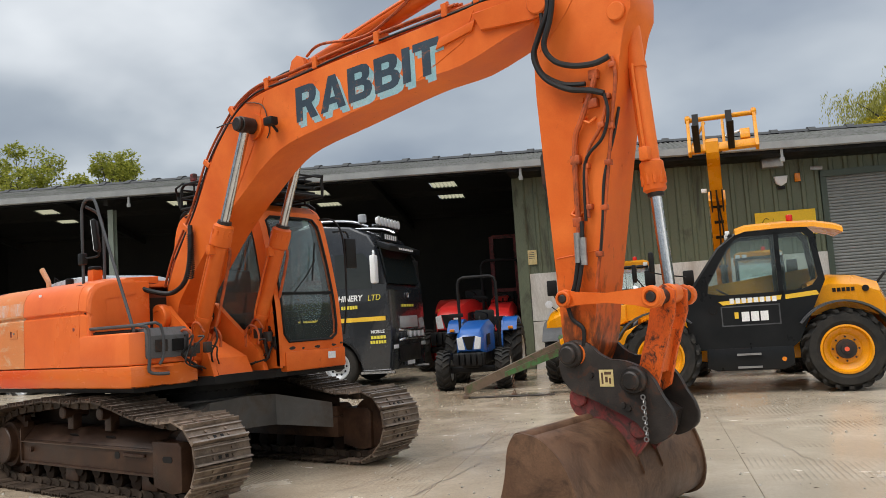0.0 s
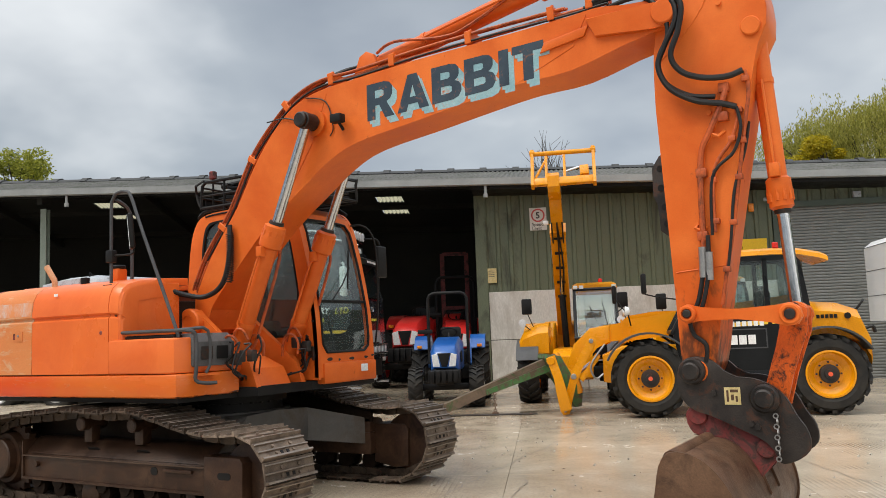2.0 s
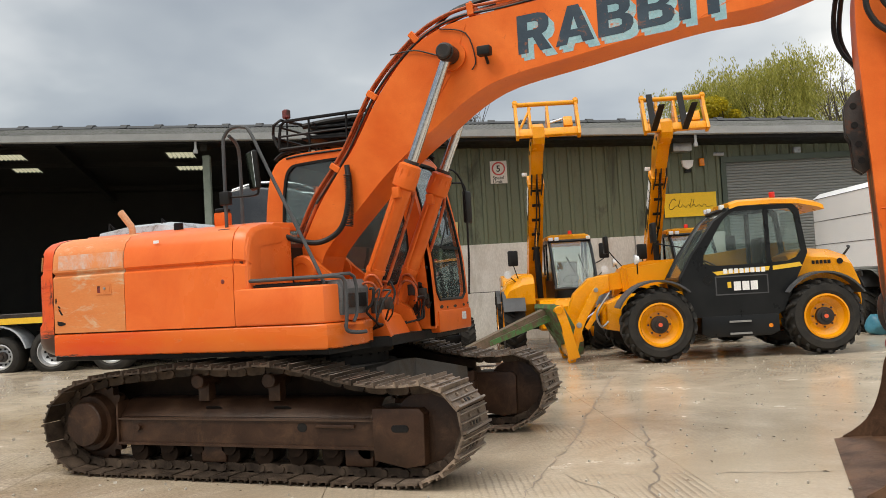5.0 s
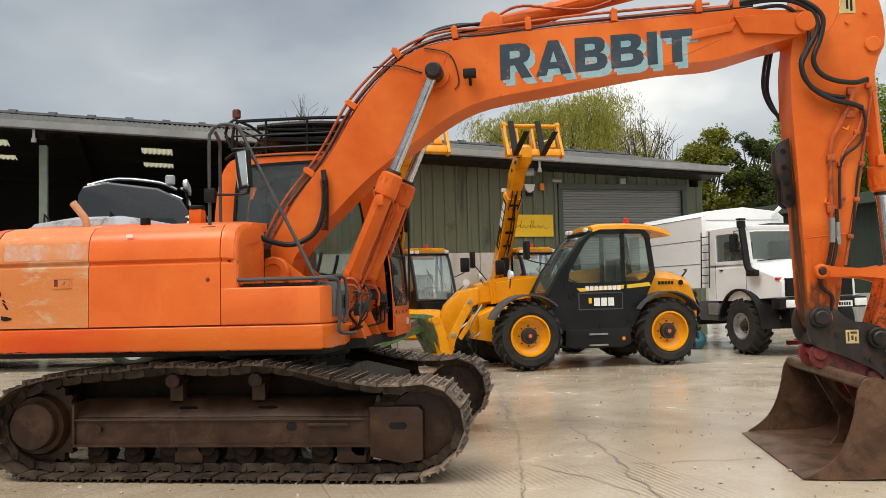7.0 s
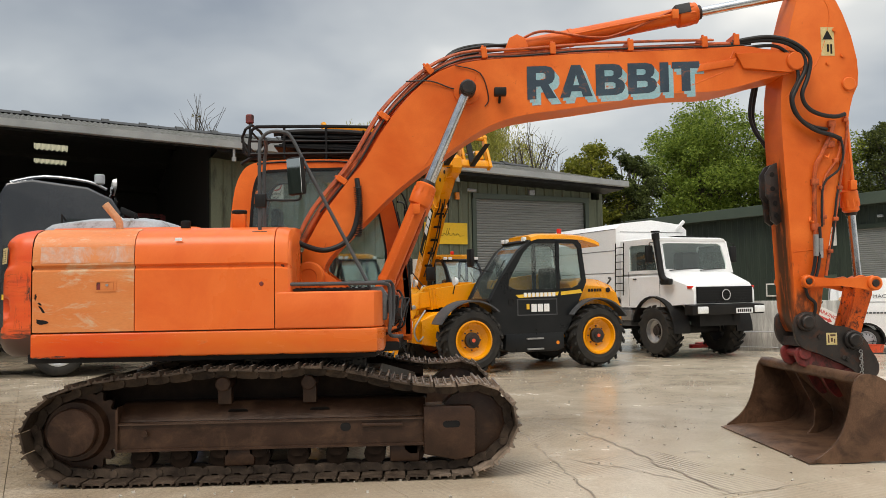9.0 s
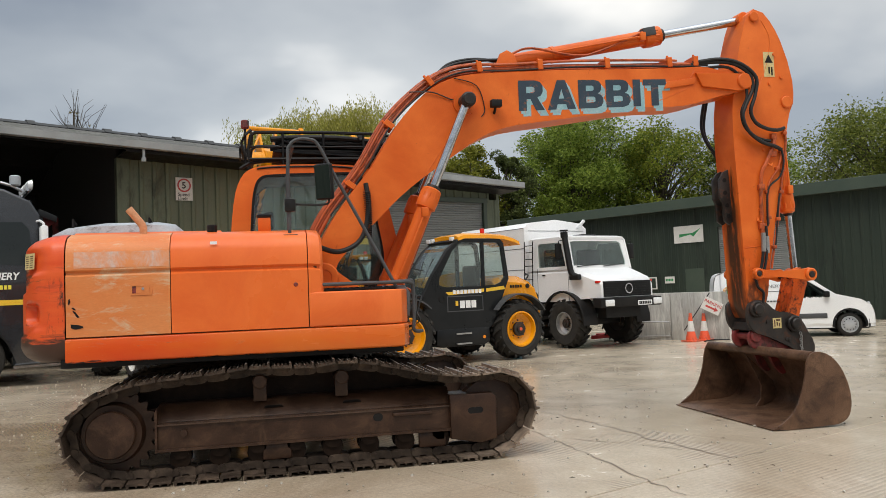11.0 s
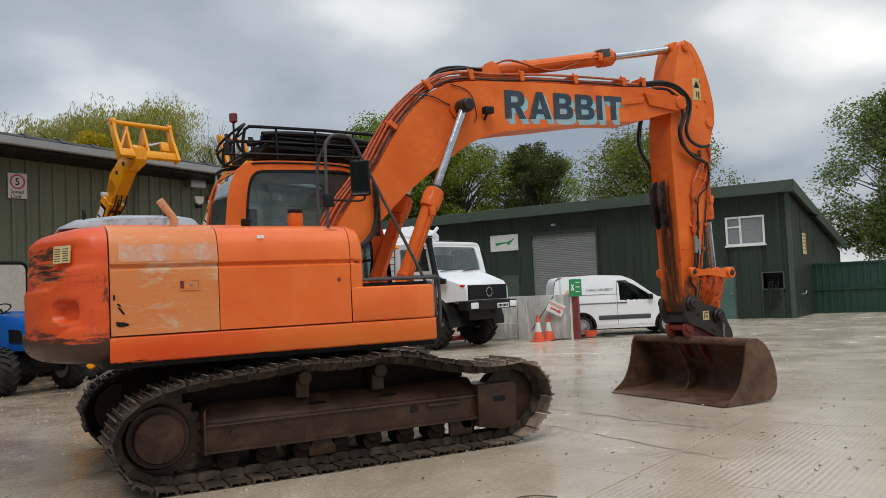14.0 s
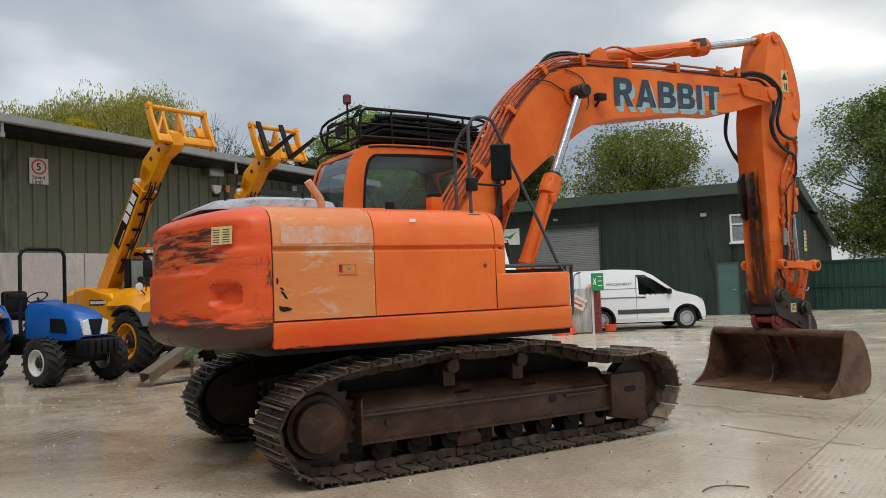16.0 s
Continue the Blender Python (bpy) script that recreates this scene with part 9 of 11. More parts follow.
    if not raised:
        for s in (-0.55, 0.42):
            bm = bmnew()
            prism(bm, [(0.84, 1.28), (0.92, 1.34), (1.02, 1.22), (1.30, 0.72), (1.50, 0.06), (1.47, 0.0), (1.36, 0.02), (1.22, 0.56), (1.10, 0.80), (0.90, 1.10)], s, s + 0.05, "y", 0.008)
            cs = part("carriage_side", bm, YELLOW, ca)
            for px, pz, pr in ((1.26, 0.66, 0.05), (0.93, 1.26, 0.04), (1.43, 0.08, 0.03)):
                part("pivot_pin", cyl(bmnew(), (px, s - 0.02, pz), (px, s + 0.07, pz), pr, 14, bev=0.006), STEEL, cs)
            part("carriage_leg", prism(bmnew(), [(0.78, 0.98), (0.88, 1.02), (1.16, 0.62), (1.10, 0.56)], s + 0.004, s + 0.046, "y", 0.006), YELLOW, cs)
            part("tilt_rod", tube(bmnew(), [(0.80, s - 0.06, 0.98), (1.24, s - 0.05, 0.66)], 0.022, 10), CHROME, cs)
        bm = bmnew()
        tube(bm, [(0.7, 0.5, 1.2), (0.95, 0.56, 0.85), (0.88, 0.55, 0.62), (0.75, 0.5, 0.7)], 0.018, 6, 4)
        part("carriage_hose", bm, STEEL, ca)
    return t


telehandler(on(-0.27, 10.44, 291.0) @ Matrix.Scale(0.985, 4), True, "yellow telehandler with its boom raised, standing nose out")
telehandler(on(2.30, 11.67, 289.0) @ Matrix.Scale(0.985, 4), True, "yellow telehandler with raised boom and pallet forks", "up")
PARKED = on(1.893, 8.649, 200.0) @ Matrix.Scale(1.05, 4)
telehandler(PARKED, False, "yellow and black telehandler parked side-on, boom lowered")


def muck_fork():
    """Green attachment with a long brown beam whose tip rests on the ground."""
    f = thing("lifting_beam", "scratched green and rusty beam attachment, its end on the concrete", "attachment", on(1.76, 9.40, 215.0))
    bm = bmnew()
    prism(bm, [(1.50, 0.12), (1.62, 0.10), (2.15, 1.02), (2.12, 1.10), (1.86, 1.06), (1.48, 0.35)], -0.42, 0.42, "y", 0.015)
    fr = part("frame", bm, GREEN_FORK, f, "green welded headstock")
    # folded channel with deep sides, its foot on the ground
    bm = bmnew()
    for y0, y1, deep in ((-0.12, 0.10, 0.03), (-0.13, -0.10, 0.17), (0.08, 0.11, 0.17)):
        loft(bm, [[(1.90, y0, 1.09), (1.90, y1, 1.09), (1.88, y1, 1.09 - deep), (1.88, y0, 1.09 - deep)], [(4.06, y0, 0.23), (4.06, y1, 0.23), (4.02, y1, 0.23 - deep), (4.02, y0, 0.23 - deep)]])
    part("beam", bevelled(bm, 0.008, 1), RUSTY_BEAM, f, "long brown rusty beam")
    part("beam_foot", box(bmnew(), 3.98, 4.08, -0.15, 0.13, 0.0, 0.07, 0.01), RUSTY_BEAM, f)
    for y in (-0.16, 0.14):
        part("brace", loft(bmnew(), [[(1.98, y - 0.025, 0.93), (1.98, y + 0.025, 0.93), (2.05, y + 0.025, 0.76), (2.05, y - 0.025, 0.76)], [(3.25, y - 0.025, 0.47), (3.25, y + 0.025, 0.47), (3.25, y + 0.025, 0.37), (3.25, y - 0.025, 0.37)]]), GREEN_FORK, f)
    part("gusset", prism(bmnew(), [(1.90, 1.08), (2.35, 0.88), (2.05, 0.72), (1.80, 0.45), (1.74, 0.50)], -0.20, -0.17, "y", 0.006), GREEN_FORK, fr)
    for k in range(7):
        part("chain_link", lathe(bmnew(), [(0.018, -0.007), (0.034, -0.007), (0.034, 0.007), (0.018, 0.007), (0.018, -0.007)], (3.10, 0.17, 0.40 - 0.052 * k), (1, 0, 0) if k % 2 else (0, 1, 0), 8), RUST, f)
    part("shackle", box(bmnew(), 3.04, 3.16, 0.10, 0.24, 0.0, 0.06, 0.02), RUST, f)
    part("ground_bar", tube(bmnew(), [(2.35, 0.42, 0.02), (4.0, 0.06, 0.02)], 0.018, 6), DARKSTEEL, f)
    return f


muck_fork()


def four_by_four():
    t = thing("box_truck", "white off-road box truck with black wings and snorkel", "truck", on(7.92, 11.22, 291.0))
    for x in (0, -2.9):
        for s in (-1, 1):
            wheel(t, x, s * 0.93, 0.63, 0.42, STEEL, s, "farm", 0.44)
    bm = bmnew()
    for y in (-0.42, 0.34):
        box(bm, -4.7, 1.0, y, y + 0.08, 0.85, 1.05)
    for x in (0, -2.9):
        box(bm, x - 0.15, x + 0.15, -0.75, 0.75, 0.55, 0.75, 0.05)
    box(bm, 0.7, 1.0, -0.6, 0.6, 0.75, 1.1)
    part("chassis", bm, BLACK, t)
    # cab lower body and bonnet
    bm = bmnew()
    loft(bm, [[(x, y, z) for y, z in ((-w, z0), (-w, z1 - 0.1), (-w + 0.1, z1), (w - 0.1, z1), (w, z1 - 0.1), (w, z0))] for x, w, z0, z1 in ((-1.32, 1.08, 1.18, 2.02), (0.22, 1.08, 1.18, 2.02), (0.36, 1.04, 1.22, 2.0), (0.9, 0.94, 1.26, 1.82), (1.10, 0.91, 1.26, 1.75), (1.16, 0.89, 1.26, 1.66))])
    cab = part("cab_body", bm, WHITE, t, "white cab and short bonnet", smooth=40)
    # upper cab with windows
    for y, s in ((-1.08, 1), (1.08, -1)):
        bm = bmnew()
        ring(bm, [(-1.32, 2.0), (0.30, 2.0), (0.10, 2.78), (-0.1, 2.84), (-1.25, 2.84), (-1.32, 2.76)], [(-0.95, 2.08), (0.12, 2.08), (-0.02, 2.66), (-0.10, 2.70), (-0.9, 2.70), (-0.95, 2.64)], y, y + s * 0.05)
        sd = part("cab_side", bm, WHITE, t)
        g = part("side_window", prism(bmnew(), [(-0.95, 2.08), (0.12, 2.08), (-0.02, 2.66), (-0.1, 2.70), (-0.9, 2.70), (-0.95, 2.64)], y + s * 0.02, y + s * 0.026), GLASS, sd)
        g.visible_shadow = False
        part("door_handle", box(bmnew(), -0.8, -0.68, y - s * 0.02, y, 1.86, 1.89), BLACK, sd)
        for x in (-1.0, 0.2):
            part("door_line", box(bmnew(), x, x + 0.012, y - s * 0.003, y + s * 0.01, 1.22, 2.06), GREY_PLASTIC, sd)
    bm = bmnew()
    n = 32
    o = resample([(-1.08, 2.0, 0), (1.08, 2.0, 0), (1.02, 2.84, 0), (-1.02, 2.84, 0)], n)
    i = resample([(-0.94, 2.09, 0), (0.94, 2.09, 0), (0.88, 2.72, 0), (-0.88, 2.72, 0)], n)

    def wx(z):
        return 0.30 - (z - 2.0) * 0.28
    v = [[bm.verts.new((wx(p.y) + dx, p.x, p.y)) for p in q] for q in (o, i) for dx in (0, -0.05)]
    for a in range(n):
        b = (a + 1) % n
        bm.faces.new((v[0][a], v[0][b], v[2][b], v[2][a])), bm.faces.new((v[1][b], v[1][a], v[3][a], v[3][b])), bm.faces.new((v[2][a], v[2][b], v[3][b], v[3][a]))
    part("windscreen_frame", bm, WHITE, t)
    bm = bmnew()
    loft(bm, [[(wx(z) - 0.02, -0.95, z), (wx(z) - 0.02, 0.95, z), (wx(z) - 0.027, 0.95, z), (wx(z) - 0.027, -0.95, z)] for z in (2.08, 2.73)])
    g = part("windscreen", bm, GLASS, t)
    g.visible_shadow = False
    bm = bmnew()
    tube(bm, [(wx(2.06) + 0.02, -0.85, 2.06), (wx(2.1) + 0.015, -0.15, 2.11)], 0.012, 5), tube(bm, [(wx(2.06) + 0.02, 0.05, 2.06), (wx(2.1) + 0.015, 0.75, 2.11)], 0.012, 5)
    part("wiper", bm, BLACK, t)
    bm = bmnew()
    loft(bm, [[(x, y, z) for y, z in ((-1.06, z0), (-1.0, z0 + 0.06), (1.0, z0 + 0.06), (1.06, z0))] for x, z0 in ((0.10, 2.78), (-0.1, 2.82), (-1.30, 2.82))])
    part("cab_roof", bm, WHITE, t)
    part("cab_rear", box(bmnew(), -1.33, -1.28, -1.07, 1.07, 1.2, 2.83), WHITE, t)
    part("roof_hatch", box(bmnew(), -0.5, -0.1, -0.25, 0.25, 2.87, 2.92, 0.02), BLACK, t)
    part("cab_inside", box(box(bmnew(), -1.0, -0.6, -0.85, -0.3, 1.9, 2.55, 0.06), -1.0, -0.6, 0.3, 0.85, 1.9, 2.55, 0.06), BLACK, t)
    # grille with bars and a round badge
    bm = bmnew()
    box(bm, 1.15, 1.18, -0.82, 0.82, 1.28, 1.66)
    gr = part("grille", bm, BLACK, t, "black slatted grille")
    for k in range(6):
        part("grille_slat", box(bmnew(), 1.18, 1.20, -0.80, 0.80, 1.30 + k * 0.062, 1.33 + k * 0.062), JBLACK, gr)
    bm = bmnew()
    lathe(bm, [(0.105, -0.008), (0.13, -0.008), (0.13, 0.008), (0.105, 0.008), (0.105, -0.008)], (1.215, 0, 1.47), (1, 0, 0), 24)
    part("badge", bm, CHROME, gr, "plain round chrome badge")
    for y in (-0.94, 0.82):
        part("indicator", box(bmnew(), 1.0, 1.12, y, y + 0.12, 1.62, 1.68, 0.008), REDLENS, t)
    bm = bmnew()
    prism(bm, [(1.05, 1.02), (1.32, 1.02), (1.34, 1.08), (1.34, 1.24), (1.05, 1.26)], -1.08, 1.02, "y", 0.02)
    bu = part("bumper", bm, BLACK, t, "black steel front bumper")
    for y in (-0.80, 0.86):
        part("head_lamp", box(bmnew(), 1.335, 1.37, y - 0.15, y + 0.15, 1.05, 1.21, 0.02), LAMP, bu)
    part("number_plate", box(bmnew(), 1.343, 1.352, 0.16, 0.66, 1.04, 1.16, 0.004, 1), WHITE, bu)
    bm = bmnew()
    for k in range(7):
        box(bm, 1.352, 1.356, 0.20 + 0.06 * k, 0.243 + 0.06 * k, 1.065, 1.135)
    part("plate_bars", bm, BLACK, bu)
    for s in (-1, 1):
        part("wheel_arch", arch(bmnew(), 0, 0.66, 0.80, s * 0.70 - 0.02 if s > 0 else -1.17, 1.17 if s > 0 else -0.70, -5, 168, 0.04), BLACK, t, "black rubber wheel arch" if s < 0 else "")
        part("wheel_arch", arch(bmnew(), -2.9, 0.66, 0.74, s * 0.75 if s > 0 else -1.16, 1.16 if s > 0 else -0.75, 30, 150, 0.03), BLACK, t)
    # snorkel up the right pillar
    bm = bmnew()
    tube(bm, [(0.55, -1.10, 1.80), (0.46, -1.16, 1.86), (0.40, -1.18, 2.0), (0.30, -1.16, 2.4), (0.20, -1.14, 2.8)], 0.075, 10, 3)
    cyl(bm, (0.19, -1.14, 2.80), (0.18, -1.14, 2.94), 0.095, 14)
    cyl(bm, (0.18, -1.14, 2.96), (0.18, -1.14, 3.0), 0.105, 14)
    box(bm, 0.35, 0.68, -1.2, -1.06, 1.72, 1.86, 0.03)
    part("snorkel", bm, BLACK, t, "black raised air intake")
    for s in (-1, 1):
        bm = bmnew()
        tube(bm, [(0.05, s * 1.08, 2.75), (0.12, s * 1.28, 2.72), (0.12, s * 1.28, 2.3)], 0.013, 6)
        box(bm, 0.06, 0.13, s * 1.28 - 0.1, s * 1.28 + 0.1, 2.25, 2.66, 0.03)
        part("wing_mirror", bm, BLACK, t)
    # box body
    bm = bmnew()
    prism(bm, [(-1.13, 1.48), (1.13, 1.48), (1.13, 3.18), (0.95, 3.32), (0.0, 3.42), (-0.95, 3.32), (-1.13, 3.18)], -4.62, -1.42, "x", 0.02)
    bx = part("box_body", bm, WHITE, t, "white panelled box body", smooth=25)
    bm = bmnew()
    for z in (2.05, 2.62, 3.17):
        box(bm, -4.6, -1.44, -1.137, -1.129, z, z + 0.012)
    box(bm, -1.416, -1.41, -1.0, 1.0, 3.1, 3.11)
    part("panel_seam", bm, GREY_PLASTIC, bx)
    bm = bmnew()
    tube(bm, [(-1.44, 0.8, 3.2), (-1.35, 0.85, 3.28), (-1.3, 0.95, 3.4)], 0.05, 8, 3)
    part("roof_vent", bm, WHITE, bx)
    bm = bmnew()
    for x in (-1.36, -1.02):
        tube(bm, [(x + 0.02, -1.20, 2.80), (x - 0.03, -1.22, 1.48)], 0.014, 6)
    for k in range(7):
        z = 1.6 + 0.18 * k
        tube(bm, [(-1.35, -1.21, z), (-1.03, -1.21, z)], 0.012, 6)
    part("ladder", bm, BLACK, t, "black side ladder")
    bm = bmnew()
    box(bm, -1.75, -0.95, -1.08, -0.6, 0.72, 1.18, 0.03)
    part("battery_box", bm, GREY_PLASTIC, t)
    part("step", box(bmnew(), -1.3, -0.88, -1.12, -0.85, 0.86, 1.12, 0.02), STEEL, t)
    return t


four_by_four()


def van():
    t = thing("panel_van", "small white panel van with grey side strips", "van", on(15.07, 10.97, -26.5))
    r = 0.315
    for x in (0, -2.62):
        for s in (-1, 1):
            wheel(t, x, s * 0.76, r, 0.20, SILVER, s, "car", 0.66)
    prof = [(0.66, 0.25), (0.70, 0.50), (0.60, 0.80), (0.30, 0.98), (-0.32, 1.14), (-0.60, 1.34), (-1.02, 1.66), (-1.35, 1.80), (-2.2, 1.85), (-3.1, 1.82), (-3.36, 1.70), (-3.42, 1.2), (-3.44, 0.6), (-3.40, 0.28)]
    bm = bmnew()
    secs = []
    n = 16
    hs = [0.25, 0.55, 0.95, 1.10, 1.45, 1.70, 1.80, 1.85]
    loops = []
    pr = resample(curve_pts([(x, 0, z) for x, z in prof], 4), 56, False)
    for y, shrink, low in ((-0.70, 0.10, 1), (-0.86, 0.05, 1), (-0.90, 0.0, 1), (0.90, 0.0, 1), (0.86, 0.05, 1), (0.70, 0.10, 1)):
        pass

    def width(x, z):
        w = 0.90
        if z > 1.0:
            w -= 0.16 * ((z - 1.0) / 0.85) ** 1.4
        if x > 0.1:
            w -= 0.30 * ((x - 0.1) / 0.6) ** 2
        if x < -3.2:
            w -= 0.08
        return w
    rows = []
    for p in pr:
        w = width(p.x, p.z)
        rows.append([(p.x, y * w, p.z) for y in (-1, -0.93, -0.5, 0, 0.5, 0.93, 1)])
    v = [[bm.verts.new(q) for q in row] for row in rows]
    for a, b in zip(v, v[1:]):
        for k in range(6):
            bm.faces.new((a[k], a[k + 1], b[k + 1], b[k]))
    # sides: bands from the sill to the outline, notched round the wheels
    body = part("body_top", bm, WHITE, t, "white van bodywork", smooth=60)
    for s in (-1, 1):
        bm = bmnew()
        nx, nz = 92, 34
        gridv = {}
        def top_z(x):
            best = 0.3
            for a, b in zip(prof, prof[1:]):
                if min(a[0], b[0]) <= x <= max(a[0], b[0]) and abs(a[0] - b[0]) > 1e-6:
                    best = max(best, a[1] + (b[1] - a[1]) * (x - a[0]) / (b[0] - a[0]))
            return best

        def inside(x, z):
            for wx_ in (0, -2.62):
                if (x - wx_) ** 2 + (z - r) ** 2 < 0.40 ** 2:
                    return False
            # cab door window
            if -1.46 < x < -0.50 and 1.06 < z < 1.60 and z < 1.14 + (-0.42 - x) * 0.62:
                return False
            return True
        for a in range(nx + 1):
            x = -3.42 + 4.1 * a / nx
            tz = top_z(x)
            for b in range(nz + 1):
                z = 0.24 + (tz - 0.24) * b / nz
                gridv[a, b] = (x, s * (width(x, z) + 0.004 - (0.03 if z < 0.32 else 0)), z)
        made = {}
        for a in range(nx):
            for b in range(nz):
                q = [gridv[a, b], gridv[a + 1, b], gridv[a + 1, b + 1], gridv[a, b + 1]]
                c = (sum(p[0] for p in q) / 4, sum(p[2] for p in q) / 4)
                if not inside(*c):
                    continue
                vs = []
                for kk in ((a, b), (a + 1, b), (a + 1, b + 1), (a, b + 1)):
                    if kk not in made:
                        made[kk] = bm.verts.new(gridv[kk])
                    vs.append(made[kk])
                bm.faces.new(vs)
        bmesh.ops.dissolve_degenerate(bm, edges=bm.edges[:], dist=0.0005)
        part("body_side", bm, WHITE, t, smooth=60)
        bm = bmnew()
        prism(bm, [(-1.50, 1.03), (-0.46, 1.03), (-0.42, 1.12), (-1.24, 1.66), (-1.50, 1.66)], s * 0.80, s * 0.81, "y")
        part("side_window", bm, glass("van_glass", (0.25, 0.3, 0.3)) if s < 0 else GLASS, t)
        bm = bmnew()
        box(bm, -2.12, -0.55, s * 0.895, s * 0.925, 0.50, 0.63, 0.012)
        part("rubbing_strip", bm, GREY_PLASTIC, t)
        for wx_ in (0, -2.62):
            part("wheel_arch", arch(bmnew(), wx_, r, 0.44, s * 0.80, s * 0.905, -8, 188, 0.05), BLACK, t)
        bm = bmnew()
        box(bm, -0.62, -0.48, s * 0.90, s * 1.04, 1.06, 1.22, 0.03)
        part("wing_mirror", bm, BLACK, t)
        part("door_handle", box(bmnew(), -1.42, -1.25, s * 0.90, s * 0.925, 0.97, 1.0), BLACK, t)
        bm = bmnew()
        box(bm, -1.545, -1.535, s * 0.893, s * 0.909, 0.36, 1.66)
        part("door_line", bm, GREY_PLASTIC, t)
    part("bumper", prism(bmnew(), [(0.50, -0.78), (0.70, -0.45), (0.735, 0), (0.70, 0.45), (0.50, 0.78), (0.4, 0.6), (0.4, -0.6)], 0.22, 0.46, "z", 0.02), GREY_PLASTIC, t)
    for s in (-1, 1):
        part("head_lamp", box(bmnew(), 0.36, 0.56, s * 0.62 - 0.12, s * 0.62 + 0.12, 0.74, 0.90, 0.03), LAMP, t)
    part("underbody", box(bmnew(), -3.3, 0.5, -0.72, 0.72, 0.2, 0.5), BLACK, t)
    bm = text_mesh("MACHINERY", 0.115, 0.0, 0.001, 1.25)
    moved(bm, pose(-2.45, -0.868, 1.36))
    part("lettering", bm, DARK_TEXT, t, "thin dark word MACHINERY")
    bm = bmnew()
    box(bm, -2.58, -1.50, -0.887, -0.883, 1.25, 1.262)
    bars(bm, -2.7, -1.4, 0.97, 1.01, -0.912, 16)
    part("text_bars", bm, DARK_TEXT, t)
    return t


van()


def compact_tractor(m, paint, label, hoop=True, mast=False, rim=None):
    t = thing("tractor", label, "tractor", m)
    rim = rim or WHITE_RIM
    for s in (-1, 1):
        wheel(t, 0, s * 0.58, 0.40, 0.28, rim, s, "farm", 0.5)
        wheel(t, -1.75, s * 0.62, 0.62, 0.38, rim, s, "farm", 0.52)
    bm = bmnew()
    loft(bm, [[(x, y, z) for y, z in ((-w, z0), (-w, z1 - 0.12), (-w * 0.72, z1), (w * 0.72, z1), (w, z1 - 0.12), (w, z0))] for x, w, z0, z1 in ((-0.95, 0.30, 0.75, 1.34), (-0.4, 0.30, 0.72, 1.30), (0.2, 0.28, 0.72, 1.20), (0.42, 0.25, 0.74, 1.10), (0.50, 0.2, 0.78, 1.0))])
    bon = part("bonnet", bm, paint, t, smooth=40)
    bm = bmnew()
    prism(bm, [(-0.12, 1.05), (0.12, 1.05), (0.05, 0.80), (-0.05, 0.80)], 0.455, 0.515, "x", 0.004, 1)
    part("grille", bm, BLACK, bon)
    for s in (-1, 1):
        bm = bmnew()
        prism(bm, [(s * 0.13, 1.05), (s * 0.235, 1.02), (s * 0.21, 0.80), (s * 0.08, 0.80)], 0.44, 0.51, "x", 0.004, 1)
        part("head_lamp", bm, LAMP, bon)
        bm = bmnew()
        prism(bm, [(-0.25, 0.86), (0.18, 0.86), (0.12, 1.06), (-0.25, 1.08)], s * 0.295, s * 0.306, "y")
        part("side_grille", bm, BLACK, bon)
    bm = bmnew()
    box(bm, -1.9, 0.45, -0.17, 0.17, 0.45, 0.80, 0.03), box(bm, -0.1, 0.1, -0.5, 0.5, 0.34, 0.46, 0.03), box(bm, -1.9, -1.6, -0.5, 0.5, 0.45, 0.75, 0.03)
    box(bm, 0.42, 0.66, -0.3, 0.3, 0.50, 0.74, 0.02)
    for k in range(5):
        box(bm, 0.66, 0.74, -0.26 + 0.11 * k, -0.18 + 0.11 * k, 0.52, 0.73, 0.008)
    part("chassis", bm, BLACK, t)
    for s in (-1, 1):
        bm = bmnew()
        arch(bm, -1.75, 0.66, 0.72, s * 0.42 if s > 0 else -0.74, 0.74 if s > 0 else -0.42, 38, 150, 0.03)
        prism(bm, [(-1.1, 0.80), (-1.16, 1.08), (-1.35, 1.30), (-1.7, 1.38), (-2.1, 1.25), (-2.2, 0.9), (-1.2, 0.72)], s * 0.42, s * 0.45, "y")
        fw = part("fender", bm, paint, t)
        part("indicator", box(bmnew(), -1.20, -1.13, s * 0.62 - 0.05, s * 0.62 + 0.05, 1.12, 1.18, 0.01), AMBER, fw)
    bm = bmnew()
    box(bm, -1.75, -1.3, -0.22, 0.22, 1.05, 1.18, 0.04), box(bm, -1.85, -1.72, -0.22, 0.22, 1.15, 1.55, 0.05)
    part("seat", bm, BLACK, t)
    bm = bmnew()
    tube(bm, [(-0.95, 0, 1.25), (-1.08, 0, 1.42)], 0.02, 6)
    lathe(bm, [(0.16, -0.012), (0.18, 0), (0.16, 0.012), (0.15, 0), (0.16, -0.012)], (-1.09, 0, 1.43), (-0.5, 0, 0.8), 16)
    part("steering_wheel", bm, BLACK, t)
    if hoop:
        bm = bmnew()
        tube(bm, [(-0.92, -0.40, 0.8), (-0.92, -0.40, 2.12), (-0.92, -0.36, 2.2), (-0.92, -0.28, 2.24), (-0.92, 0.28, 2.24), (-0.92, 0.36, 2.2), (-0.92, 0.40, 2.12), (-0.92, 0.40, 0.8)], 0.032, 8)
        part("roll_bar", bm, BLACK, t, "black folding roll bar")
        bm = bmnew()
        box(bm, -0.95, -0.88, -0.62, -0.32, 1.42, 1.5, 0.01)
        part("roll_bar_hinge", bm, BLACK, t)
